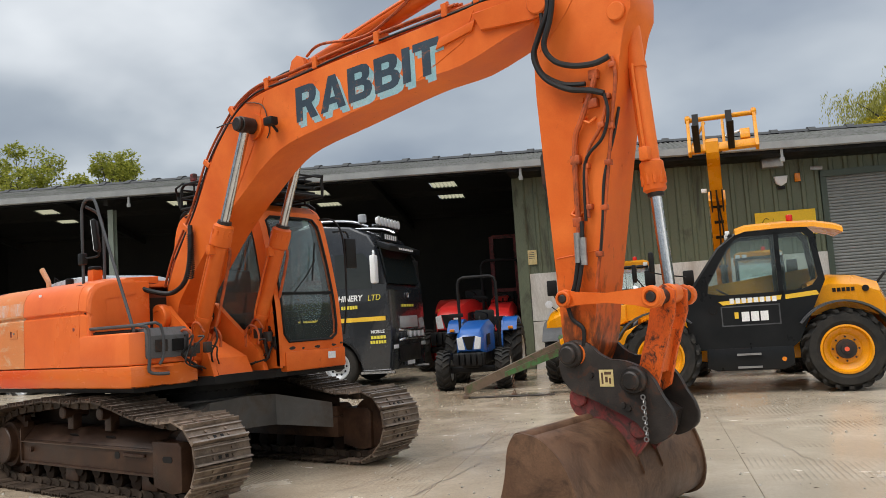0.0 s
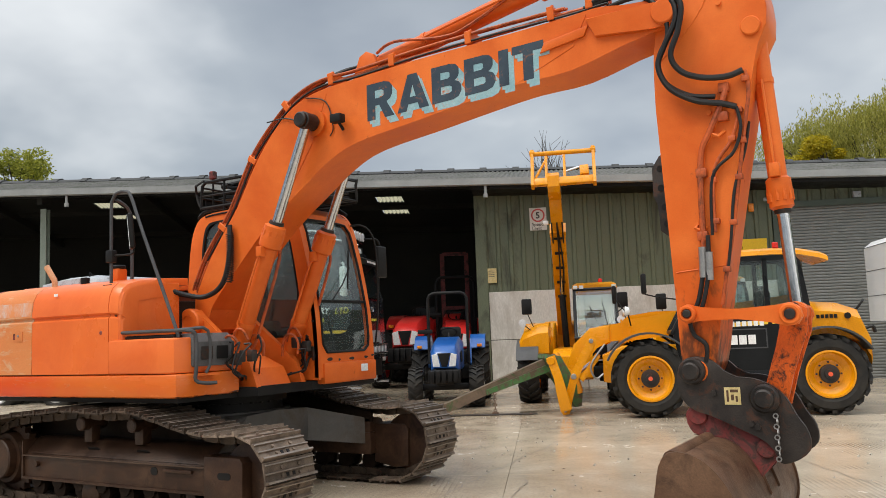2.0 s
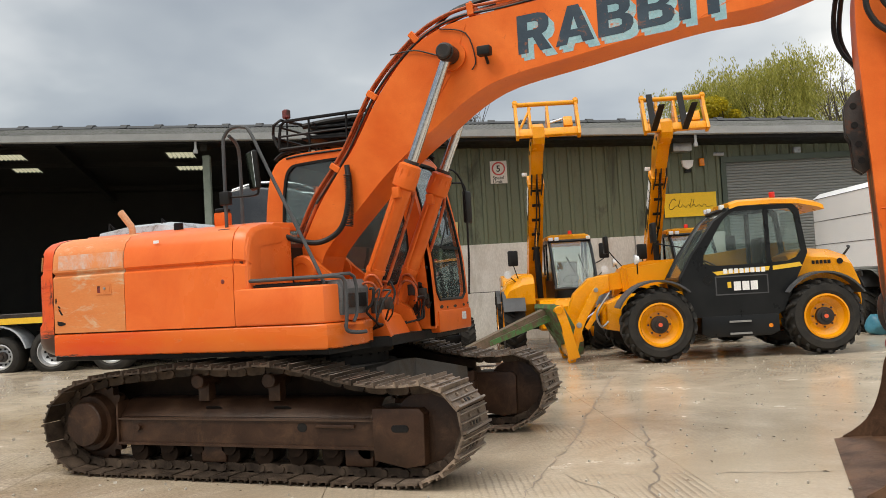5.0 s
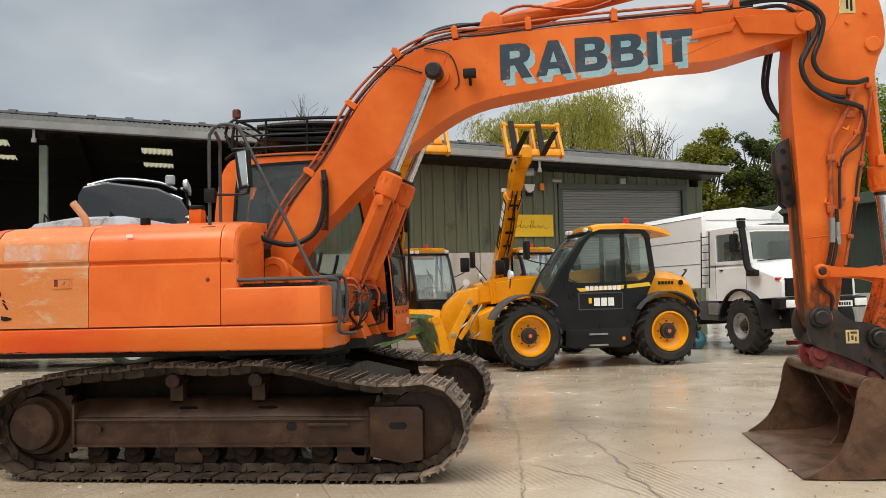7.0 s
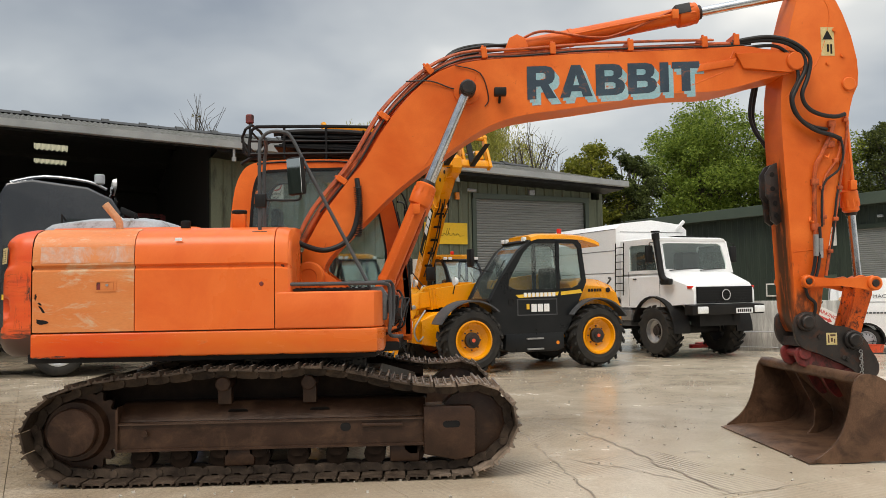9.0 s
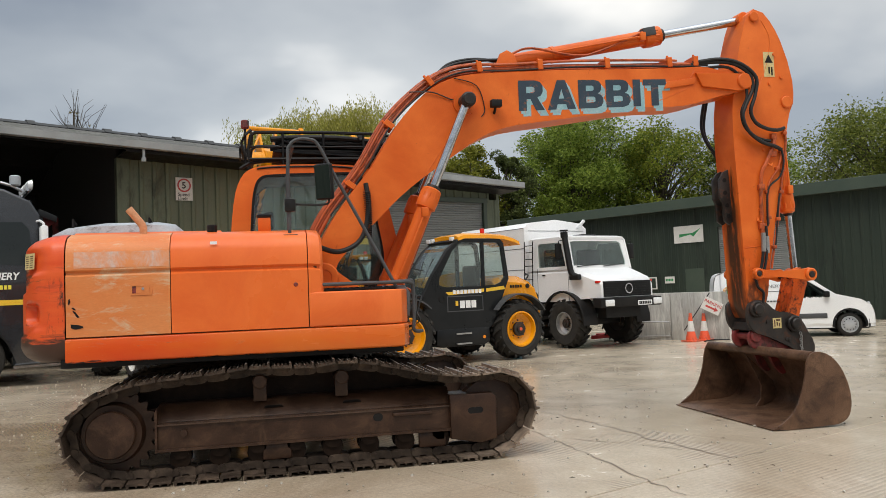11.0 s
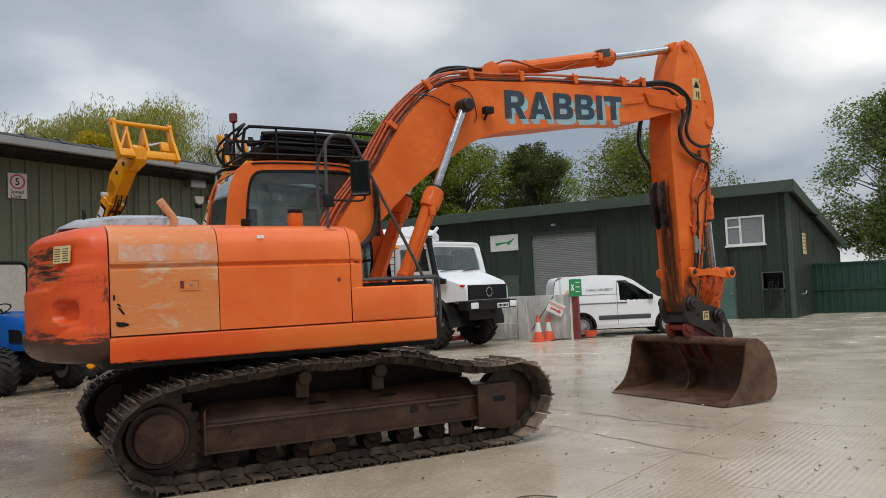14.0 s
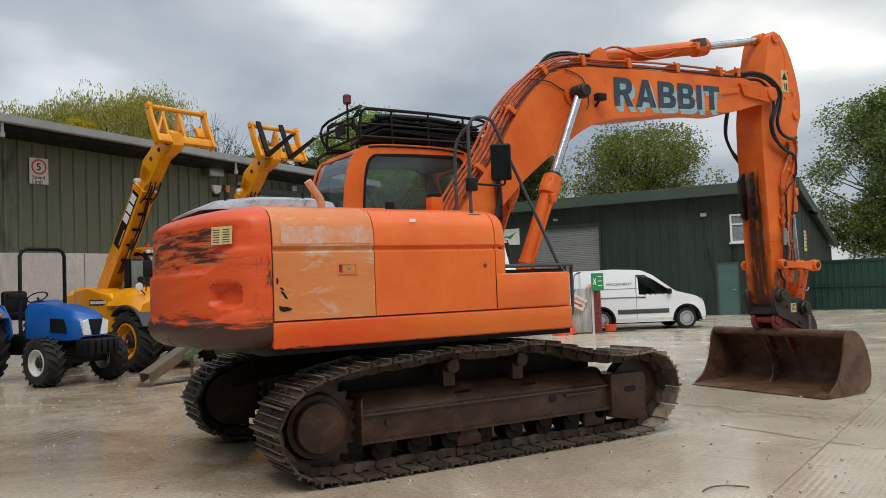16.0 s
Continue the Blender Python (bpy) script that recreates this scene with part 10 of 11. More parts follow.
    if mast:
        bm = bmnew()
        for y in (-0.28, 0.28):
            box(bm, -2.65, -2.55, y - 0.05, y + 0.05, 0.3, 2.9, 0.006, 1)
        for z in (0.5, 1.6, 2.85):
            box(bm, -2.63, -2.57, -0.28, 0.28, z, z + 0.08)
        part("lift_mast", bm, DARKRED, t, "red rear lift mast")
    return t


compact_tractor(on(-2.42, 8.65, 297) @ Matrix.Scale(1.1, 4), BLUE, "small bright blue tractor with a black roll bar")
compact_tractor(on(-4.95, 13.5, 300) @ Matrix.Scale(1.4, 4), RED, "old red tractor standing inside the shed", mast=True, rim=RED)
compact_tractor(on(-6.1, 12.9, 292) @ Matrix.Scale(1.5, 4), RED, "worn red tractor parked in the dark shed", hoop=False, rim=RED)


def lorry():
    t = thing("lorry", "black low-loader lorry with chrome trim and a yellow stripe", "truck", on(-6.21, 8.97, 21.0, 0.02))
    r = 0.50
    for s in (-1, 1):
        wheel(t, 0, s * 1.05, r, 0.32, SILVER, s, "truck", 0.6)
        for x in (-3.6, -4.9):
            wheel(t, x, s * 0.98, r, 0.5, SILVER, s, "truck", 0.6)
    # cab shell: side outline drawn across, with the glass let into the front
    bm = bmnew()
    prism(bm, [(-1.05, 0.95), (-1.05, 3.55), (-0.95, 3.75), (-0.5, 3.84), (0.5, 3.72), (0.95, 3.50), (1.12, 3.22), (1.30, 2.32), (1.38, 2.2), (1.40, 1.15), (1.36, 0.36), (0.62, 0.34), (0.62, 0.7), (0.45, 1.05), (0.0, 1.18), (-0.45, 1.05), (-0.62, 0.75), (-1.05, 0.75)], -1.23, 1.23, "y", 0.06, 3)
    cab = part("cab", bm, TRUCK_BLACK, t, "glossy black sleeper cab", smooth=30)
    bm = bmnew()
    loft(bm, [[(1.32 - (z - 2.32) * 0.2 + 0.035, -1.05, z), (1.32 - (z - 2.32) * 0.2 + 0.035, 1.05, z), (1.32 - (z - 2.32) * 0.2, 1.05, z), (1.32 - (z - 2.32) * 0.2, -1.05, z)] for z in (2.35, 3.20)])
    part("windscreen", bm, surface("black_windscreen_glass", (0.012, 0.016, 0.016), (0.016, 0.02, 0.02), 0.03, 0.05, bump=0.0), cab)
    for s in (-1, 1):
        part("side_window", prism(bmnew(), [(0.10, 2.30), (0.98, 2.24), (0.92, 2.95), (0.80, 3.08), (0.10, 3.08)], s * 1.232, s * 1.238, "y"), surface("black_side_glass", (0.012, 0.016, 0.016), (0.016, 0.02, 0.02), 0.03, 0.05, bump=0.0), cab)
        bm = bmnew()
        tube(bm, [(1.05, s * 1.20, 3.10), (1.15, s * 1.42, 3.05), (1.15, s * 1.44, 2.5), (1.05, s * 1.25, 2.4)], 0.025, 6, 2)
        box(bm, 1.08, 1.22, s * 1.44 - 0.11, s * 1.44 + 0.11, 2.35, 3.0, 0.04)
        part("wing_mirror", bm, BLACK if s > 0 else WHITE, cab)
        bm = bmnew()
        box(bm, -1.0, 1.28, s * 1.232, s * 1.238, 1.50, 1.60)
        part("side_stripe", bm, STRIPE, cab)
        arch_bm = arch(bmnew(), 0, r, 0.62, s * 1.0 if s > 0 else -1.25, 1.25 if s > 0 else -1.0, 10, 170, 0.03)
        part("wheel_arch", arch_bm, BLACK, cab)
        bm = bmnew()
        box(bm, 0.62, 1.45, s * 1.22, s * 1.27, 0.30, 0.35)
        part("chrome_strip", bm, CHROME, cab)
        bm = bmnew()
        box(bm, 1.30, 1.41, s * 0.98 - 0.2, s * 0.98 + 0.2, 0.82, 1.15, 0.04)
        part("head_lamp", bm, JBLACK, cab)
        part("lamp_lens", box(bmnew(), 1.405, 1.42, s * 0.98 - 0.16, s * 0.98 + 0.16, 0.84, 0.93, 0.01), LAMP, cab)
    bm = text_mesh("MACHINERY", 0.19, 0.005, 0.001, 0.92, 0.2)
    moved(bm, pose(-0.26, -1.239, 1.985))
    part("lettering", bm, DECAL_WHITE, cab, "white word MACHINERY")
    bm = text_mesh("LTD", 0.19, 0.0, 0.001, 0.92, 0.2)
    moved(bm, pose(0.86, -1.239, 1.975))
    part("lettering", bm, DECAL_YELLOW, cab, "yellow word LTD")
    bm = text_mesh("MOBILE", 0.10, 0.002, 0.001, 1.0)
    moved(bm, pose(0.90, -1.239, 1.22))
    part("lettering", bm, DECAL_WHITE, cab, "white word MOBILE")
    for x0, x1, z0, z1, k in ((0.90, 1.28, 1.09, 1.16, 5), (0.88, 1.28, 0.98, 1.05, 6), (0.2, 0.62, 1.80, 1.88, 6)):
        for q in range(k):
            w = (x1 - x0) / k
            part("text_bar", box(bmnew(), x0 + w * q, x0 + w * (q + 0.75), -1.240, -1.234, z0, z1), DECAL_YELLOW, cab)
    # front: sun visor, sign, badge, grille panel, lamp bar
    bm = bmnew()
    prism(bm, [(1.10, 3.22), (1.42, 3.10), (1.44, 3.22), (1.12, 3.36)], -1.1, 1.1, "y", 0.015)
    part("sun_visor", bm, JBLACK, cab)
    bm = bmnew()
    box(bm, 1.02, 1.06, -0.55, 0.55, 3.42, 3.60, m=None)
    part("name_board", bm, JBLACK, cab)
    for k in range(6):
        part("text_bar", box(bmnew(), 1.06, 1.066, -0.40 + 0.14 * k, -0.30 + 0.14 * k, 3.45, 3.57), DECAL_WHITE, cab)
    for k in range(8):
        part("text_bar", box(bmnew(), 1.442, 1.447, -0.5 + 0.13 * k, -0.4 + 0.13 * k, 3.15, 3.20), DECAL_WHITE, cab)
    part("badge", box(bmnew(), 1.40, 1.415, -0.05, 0.05, 2.02, 2.14, 0.02), CHROME, cab)
    for k in range(5):
        part("text_bar", box(bmnew(), 1.40, 1.408, -0.45 + 0.18 * k, -0.32 + 0.18 * k, 1.80, 1.86), DECAL_YELLOW, cab)
    part("grille_panel", box(bmnew(), 1.39, 1.42, -0.62, 0.62, 1.30, 1.58, 0.02), SILVER, cab)
    part("lower_grille", box(bmnew(), 1.39, 1.415, -0.75, 0.75, 0.50, 0.90, 0.02), BLACK, cab)
    bm = bmnew()
    tube(bm, [(1.45, -0.85, 1.02), (1.55, -0.7, 1.05), (1.58, 0, 1.05), (1.55, 0.7, 1.05), (1.45, 0.85, 1.02)], 0.03, 8, 3)
    tube(bm, [(1.45, -0.85, 1.26), (1.55, -0.7, 1.24), (1.58, 0, 1.24), (1.55, 0.7, 1.24), (1.45, 0.85, 1.26)], 0.03, 8, 3)
    lb = part("lamp_bar", bm, CHROME, cab, "chrome lamp bar")
    for y in (-0.45, -0.15, 0.15, 0.45):
        part("spot_lamp", lathe(bmnew(), [(0, -0.06), (0.07, -0.04), (0.09, 0.02), (0, 0.03)], (1.57, y, 1.15), (1, 0, 0), 14), LAMP, lb)
    part("number_plate", box(bmnew(), 1.40, 1.412, -0.26, 0.26, 0.42, 0.52), WHITE, cab)
    bm = bmnew()
    tube(bm, [(-0.9, -0.95, 3.80), (-0.3, -0.98, 3.93), (0.5, -0.98, 3.86), (0.85, -0.9, 3.72)], 0.03, 8, 3)
    tube(bm, [(-0.9, 0.95, 3.80), (-0.3, 0.98, 3.93), (0.5, 0.98, 3.86), (0.85, 0.9, 3.72)], 0.03, 8, 3)
    tube(bm, [(0.95, -0.85, 3.76), (1.0, 0, 3.78), (0.95, 0.85, 3.76)], 0.03, 8, 3)
    rb = part("roof_bar", bm, CHROME, cab, "chrome roof rail")
    for k in range(7):
        part("roof_lamp", lathe(bmnew(), [(0, -0.07), (0.08, -0.05), (0.11, 0.03), (0, 0.045)], (1.02, -0.66 + 0.22 * k, 3.88), (1, 0, 0), 14), LAMP, rb)
    part("roof_lamp", cyl(bmnew(), (0.72, -0.92, 3.82), (0.72, -0.92, 4.02), 0.10, 14, bev=0.02), LIGHT_GREY, rb)
    # chassis, deck and low-loader platform
    bm = bmnew()
    box(bm, -5.6, -1.0, -0.45, 0.45, 0.6, 0.95)
    box(bm, -1.0, 1.2, -0.5, 0.5, 0.45, 0.9)
    part("chassis", bm, BLACK, t)
    bm = bmnew()
    box(bm, -2.6, -1.25, -1.2, -0.7, 0.45, 1.0, 0.05)
    part("fuel_tank", bm, STEEL, t)
    bm = bmnew()
    box(bm, -12.2, -2.4, -1.25, 1.25, 1.24, 1.36, 0.01, 1)
    deck = part("deck", bm, DARKSTEEL, t, "dark steel loading deck")
    bm = bmnew()
    box(bm, -12.2, -2.4, -1.27, -1.245, 1.14, 1.27)
    part("deck_stripe", bm, STRIPE, deck)
    bm = bmnew()
    for x in (-6.03, -7.56, -9.1, -10.4):
        arch(bm, x, r, 0.62, -1.26, -0.72, 10, 170, 0.03)
    part("mudguard", bm, LIGHT_GREY, deck)
    for x in (-6.03, -7.56, -9.1, -10.4):
        for s in (-1, 1):
            wheel(t, x, s * 0.98, 0.44, 0.5, SILVER, s, "truck", 0.6)
    bm = bmnew()
    box(bm, -9.0, -8.2, -1.2, -0.7, 0.5, 1.1, 0.02)
    part("locker", bm, BLACK, deck)
    return t


lorry()


def tipping_trailer():
    t = thing("tipping_trailer", "teal farm trailer with a yellow stripe on the loading deck", "trailer", SHED @ pose(-17.5, 1.6, 0.45, 0, 0, 0))
    bm = bmnew()
    ring(bm, [(-2.3, -1.1), (2.3, -1.1), (2.3, 1.1), (-2.3, 1.1)], [(-2.25, -1.05), (2.25, -1.05), (2.25, 1.05), (-2.25, 1.05)], 1.0, 1.85, "z")
    box(bm, -2.3, 2.3, -1.1, 1.1, 0.95, 1.0)
    part("tub", bm, TEAL, t)
    part("tub_stripe", box(bmnew(), -2.3, 2.3, -1.106, -1.1, 1.55, 1.66), STRIPE, t)
    for x in (0.6, 1.5):
        wheel(t, x, -0.85, 0.42, 0.3, SILVER, -1, "truck", 0.55)
        wheel(t, x, 0.85, 0.42, 0.3, SILVER, 1, "truck", 0.55)
    part("chassis", box(bmnew(), -2.2, 2.6, -0.4, 0.4, 0.6, 0.95), TEAL, t)
    return t


tipping_trailer()

# ---- small things ----
def sign_board(name, label, m, w, h, mat, cat="sign"):
    s = thing(name, label, cat, m)
    part("board", box(bmnew(), -w / 2, w / 2, -0.012, 0.0, -h / 2, h / 2, 0.003, 1), mat, s)
    return s


PAPER = surface("off_white_sign", (0.62, 0.60, 0.56), (0.70, 0.68, 0.64), 0.5, 0.6, scale=4, bump=0.0)
SIGN_RED = surface("sign_red", (0.50, 0.05, 0.05), (0.55, 0.07, 0.06), 0.45, 0.55, bump=0.0)
SIGN_YELLOW = surface("sign_yellow", (0.82, 0.50, 0.008), (0.86, 0.54, 0.012), 0.4, 0.5, scale=1, bump=0.0)
SIGN_GREEN = surface("sign_green", (0.02, 0.22, 0.07), (0.03, 0.26, 0.09), 0.45, 0.55, bump=0.0)
GATE_GREEN = surface("dark_green_gate_paint", (0.010, 0.045, 0.030), (0.016, 0.058, 0.038), 0.4, 0.55, scale=2, bump=0.05)


def at_shed(u, z, v=0.86):
    return SHED @ pose(u, v, z)


# speed sign
s = sign_board("speed_sign", "white speed limit board with a red ring", at_shed(1.285, 4.56), 0.46, 0.62, PAPER)
part("ring", lathe(bmnew(), [(0.145, 0), (0.185, 0), (0.185, 0.004), (0.145, 0.004), (0.145, 0)], (0, -0.012, 0.10), (0, -1, 0), 28), SIGN_RED, s)
part("lettering", moved(text_mesh("5", 0.24, 0.004, 0.001), pose(-0.065, -0.014, 0.02)), BLACK, s)
for word, z in (("Speed", -0.19), ("Limit", -0.30)):
    part("lettering", moved(text_mesh(word, 0.13, 0.001, 0.001), pose(-0.17, -0.014, z)), BLACK, s)
# note
s = sign_board("notice", "small cream notice on the cladding", at_shed(-0.05, 3.07), 0.28, 0.40, CREAM)
bm = bmnew()
for k in range(4):
    box(bm, -0.08, 0.08, -0.015, -0.012, 0.12 - 0.05 * k, 0.135 - 0.05 * k)
part("text_bars", bm, GREY_PLASTIC, s)
# yellow dealer board: the brand's script is a plain wavy stroke
s = sign_board("dealer_board", "large yellow dealer board with a black stroke", at_shed(6.50, 3.40, 0.85), 1.45, 0.65, SIGN_YELLOW)
bm = bmnew()
tube(bm, [(-0.40, -0.016, 0.13), (-0.47, -0.016, 0.17), (-0.57, -0.016, 0.05), (-0.60, -0.016, -0.08), (-0.52, -0.016, -0.11), (-0.42, -0.016, -0.02)], 0.016, 6, 5, flat=0.4)
tube(bm, [(-0.40 + 0.045 * k, -0.016, -0.035 + 0.045 * math.sin(k * 1.9)) for k in range(20)] + [(0.60, -0.016, -0.06)], 0.011, 6, 3, flat=0.4)
for x0 in (-0.34, -0.02, 0.05):
    tube(bm, [(x0, -0.016, -0.05), (x0 + 0.06, -0.016, 0.15)], 0.011, 6, flat=0.4)
part("script_stroke", bm, BLACK, s)
# floodlight, alarm, camera
s = thing("flood_light", "grey floodlight under the eaves", "light", at_shed(6.28, 4.95))
part("housing", box(bmnew(), -0.26, 0.26, -0.35, -0.05, -0.12, 0.12, 0.03), STEEL, s)
part("bracket", tube(bmnew(), [(0, 0, 0.05), (0, -0.2, 0.2)], 0.02, 6), STEEL, s)
s = thing("alarm_box", "white alarm box on the cladding", "alarm", at_shed(6.48, 4.50))
part("case", prism(bmnew(), [(-0.17, 0.12), (0.17, 0.12), (0.13, -0.06), (0.0, -0.14), (-0.13, -0.06)], -0.1, 0.0, "y", 0.015), WHITE, s)
part("lens", box(bmnew(), -0.09, 0.09, -0.09, -0.02, -0.22, -0.14, 0.01), BLACK, s)
s = thing("alarm_sounder", "small orange sounder on the cladding", "alarm", at_shed(6.88, 4.54))
part("case", box(bmnew(), -0.07, 0.07, -0.09, 0, -0.1, 0.12, 0.02), AMBER, s)
s = thing("security_camera", "small grey security camera", "camera", at_shed(7.25, 4.74))
part("case", cyl(bmnew(), (-0.05, -0.12, 0.0), (0.2, -0.22, -0.03), 0.05, 10), LIGHT_GREY, s)
s = thing("eaves_lamp", "small square lamp above the roller door", "light", at_shed(9.55, 4.75))
part("case", box(bmnew(), -0.1, 0.1, -0.1, 0, -0.08, 0.08, 0.01), LIGHT_GREY, s)


def at_shop(x, z, y=0.03):
    return RB @ pose(x, y, z, 0, 0, 180)


s = sign_board("dealer_sign", "white sign with a dark green swoosh on the workshop wall", at_shop(10.85, 3.57, 0.04), 1.45, 0.74, PAPER)
bm = bmnew()
prism(bm, [(-0.45, 0.02), (0.2, 0.04), (0.6, 0.22), (0.25, -0.12), (0.1, -0.02), (-0.45, -0.12)], -0.016, -0.012, "y")
part("mark_shape", bm, SIGN_GREEN, s)
s = sign_board("wall_sign", "small white notice by the workshop door", at_shop(11.9, 1.62, 0.04), 0.5, 0.3, PAPER)
part("text_bars", bars(bmnew(), -0.2, 0.2, -0.05, 0.05, -0.014, 5), SIGN_GREEN, s)
s = sign_board("meter_box", "white framed meter box", at_shop(13.0, 1.5, 0.06), 0.9, 0.55, PAPER)
part("panel", box(bmnew(), -0.38, 0.38, -0.02, -0.012, -0.22, 0.22), GREEN_DARK, s)
s = thing("wall_lamp", "small lamp high on the workshop wall", "light", at_shop(1.88, 3.94))
part("case", box(bmnew(), -0.12, 0.12, -0.14, 0, -0.07, 0.07, 0.02), LIGHT_GREY, s)
s = thing("wall_lamp", "small lamp above the workshop shutter", "light", at_shop(8.3, 4.2))
part("case", box(bmnew(), -0.1, 0.1, -0.12, 0, -0.05, 0.05, 0.02), LIGHT_GREY, s)
# notices and camera on the gable
G = RB @ pose(-1.52, -2.2, 0, 0, 0, -90)
for dx, mat, lab in ((0.0, PAPER, "white safety notice on the gable"), (0.42, SIGN_YELLOW, "yellow safety notice on the gable")):
    s = sign_board("safety_notice", lab, G @ pose(dx, -0.02, 2.75), 0.34, 0.85, mat)
    bm = bmnew()
    for k in range(5):
        box(bm, -0.11, 0.11, -0.016, -0.012, 0.28 - 0.14 * k, 0.33 - 0.14 * k)
    part("text_bars", bm, DARK_TEXT, s)
s = thing("security_camera", "dark security camera under the verge", "camera", G @ pose(1.4, -0.05, 3.95))
part("case", cyl(bmnew(), (0, -0.05, 0.05), (-0.1, -0.35, -0.05), 0.07, 10), BLACK, s)

# low concrete wall with red post, green sign, cones and clutter
W0, W1 = Vector((11.62, 10.80, 0)), Vector((9.5, 12.95, 0))
wd = (W1 - W0).normalized()
wall_m = Matrix.Translation((W0.x, W0.y, gz(12))) @ Matrix.Rotation(math.atan2(wd.y, wd.x), 4, "Z")
s = thing("concrete_wall", "grey streaked concrete push wall", "wall", wall_m)
for k in range(2):
    part("wall_panel", box(bmnew(), 0.1 + 1.55 * k, 1.64 + 1.55 * k, -0.12, 0.08, -0.1, 1.30, 0.012), STREAKED, s)
part("edge_strip", box(bmnew(), 0.02, 0.09, -0.14, 0.10, -0.1, 1.42), PAPER, s)
s = thing("steel_post", "dark red steel post beside the wall", "post", wall_m)
part("post", box(bmnew(), -0.16, 0.02, -0.14, 0.14, -0.1, 1.55, 0.008, 1), DARKRED, s)
s = sign_board("assembly_sign", "green and white fire assembly sign", Matrix.Translation((11.58, 10.62, 1.44)) @ pose(0, 0, 0, 0, 0, -25), 0.36, 0.50, SIGN_GREEN)
bm = bmnew()
for k in range(3):
    box(bm, 0.01, 0.13, -0.016, -0.012, 0.14 - 0.13 * k, 0.165 - 0.13 * k)
prism(bm, [(-0.13, -0.08), (-0.10, -0.08), (-0.085, -0.01), (-0.06, -0.08), (-0.03, -0.08), (-0.065, 0.03), (-0.03, 0.10), (-0.06, 0.10), (-0.085, 0.05), (-0.10, 0.10), (-0.13, 0.10), (-0.10, 0.03)], -0.016, -0.012, "y")
part("text_bars", bm, DECAL_WHITE, s)


def cone(x, y, h, lab):
    s = thing("traffic_cone", lab, "traffic cone", on(x, y, 20), group="traffic cones by the wall")
    part("base", box(bmnew(), -0.19, 0.19, -0.19, 0.19, 0, 0.04, 0.01), CONE_ORANGE, s)
    part("body", lathe(bmnew(), [(0.15, 0.04), (0.15, 0.055), (0.095, 0.36 * h), (0.09, 0.36 * h)], (0, 0, 0), (0, 0, 1), 20), CONE_ORANGE, s)
    part("sleeve", lathe(bmnew(), [(0.098, 0.36 * h), (0.06, 0.72 * h), (0.058, 0.72 * h)], (0, 0, 0), (0, 0, 1), 20), PAPER, s)
    part("tip", lathe(bmnew(), [(0.06, 0.72 * h), (0.035, h), (0.02, h)], (0, 0, 0), (0, 0, 1), 20), CONE_ORANGE, s)


cone(10.50, 11.02, 0.75, "orange and white traffic cone")
cone(11.0, 11.22, 0.72, "grubby traffic cone with a dark base")
s = sign_board("hand_sign", "tilted white PARKING sign with a red arrow", Matrix.Translation((11.12, 10.98, 0.88)) @ pose(0, 0, 0, 0, 28, -25), 0.5, 0.34, PAPER)
part("lettering", moved(text_mesh("PARKING", 0.115, 0.002, 0.001), pose(-0.235, -0.014, 0.03)), SIGN_RED, s)
bm = bmnew()
prism(bm, [(-0.15, -0.08), (0.10, -0.08), (0.10, -0.12), (0.20, -0.055), (0.10, 0.01), (0.10, -0.03), (-0.15, -0.03)], -0.016, -0.012, "y")
part("arrow", bm, SIGN_RED, s)
part("stake", tube(bmnew(), [(-0.35, 0.05, -0.9), (-0.2, 0.03, 0.3)], 0.015, 6), DARKSTEEL, s)
s = thing("rag_bundle", "crumpled orange and white cloth on the wall", "cloth", on(11.55, 10.98, 0))
bm = bmnew()
rnd = random.Random(2)
for k in range(9):
    bmesh.ops.create_icosphere(bm, subdivisions=2, radius=rnd.uniform(0.06, 0.10), matrix=Matrix.Translation((rnd.uniform(-.1, .1), rnd.uniform(-.08, .08), 1.1 + 0.05 * k * 0.6)))
for v in bm.verts:
    v.co += Vector((rnd.uniform(-.02, .02), rnd.uniform(-.02, .02), rnd.uniform(-.02, .02)))
part("cloth", bm, surface("pale_cloth", (0.55, 0.48, 0.38), (0.62, 0.30, 0.08), 0.8, 0.9, scale=6, bump=0.2), s)
s = thing("bucket", "small orange plastic tub on the ground", "bucket", on(12.35, 11.0, 0))
part("tub", lathe(bmnew(), [(0, 0.0), (0.15, 0.0), (0.19, 0.20), (0.20, 0.21), (0.18, 0.21), (0.14, 0.02), (0, 0.02)], (0, 0, 0), (0, 0, 1), 20), CONE_ORANGE, s)
part("handle", tube(bmnew(), [(-0.19, 0, 0.2), (-0.12, 0.1, 0.27), (0.12, 0.1, 0.27), (0.19, 0, 0.2)], 0.008, 6, 4), BLACK, s)
s = thing("pallet_stack", "leaning wooden boards against the wall", "boards", on(10.3, 12.15, 135))
for k in range(3):
    part("board", box(bmnew(), -0.3 + 0.15 * k, -0.18 + 0.15 * k, -0.06, -0.03, 0, 0.75 - 0.1 * k, m=Matrix.Rotation(radians(12), 4, "X")), surface("weathered_board", (0.30, 0.17, 0.08), (0.40, 0.25, 0.13), 0.7, 0.85, scale=4, bump=0.2, stretch=(1, 1, 0.2)), s)
s = thing("barrier", "grey tubular barrier leaning by the wall", "barrier", on(9.7, 12.5, 140))
bm = bmnew()
tube(bm, [(-0.9, 0, 0.1), (-0.9, 0.1, 0.5), (0.9, 0.1, 0.5), (0.9, 0, 0.1), (-0.9, 0, 0.1)], 0.016, 6)
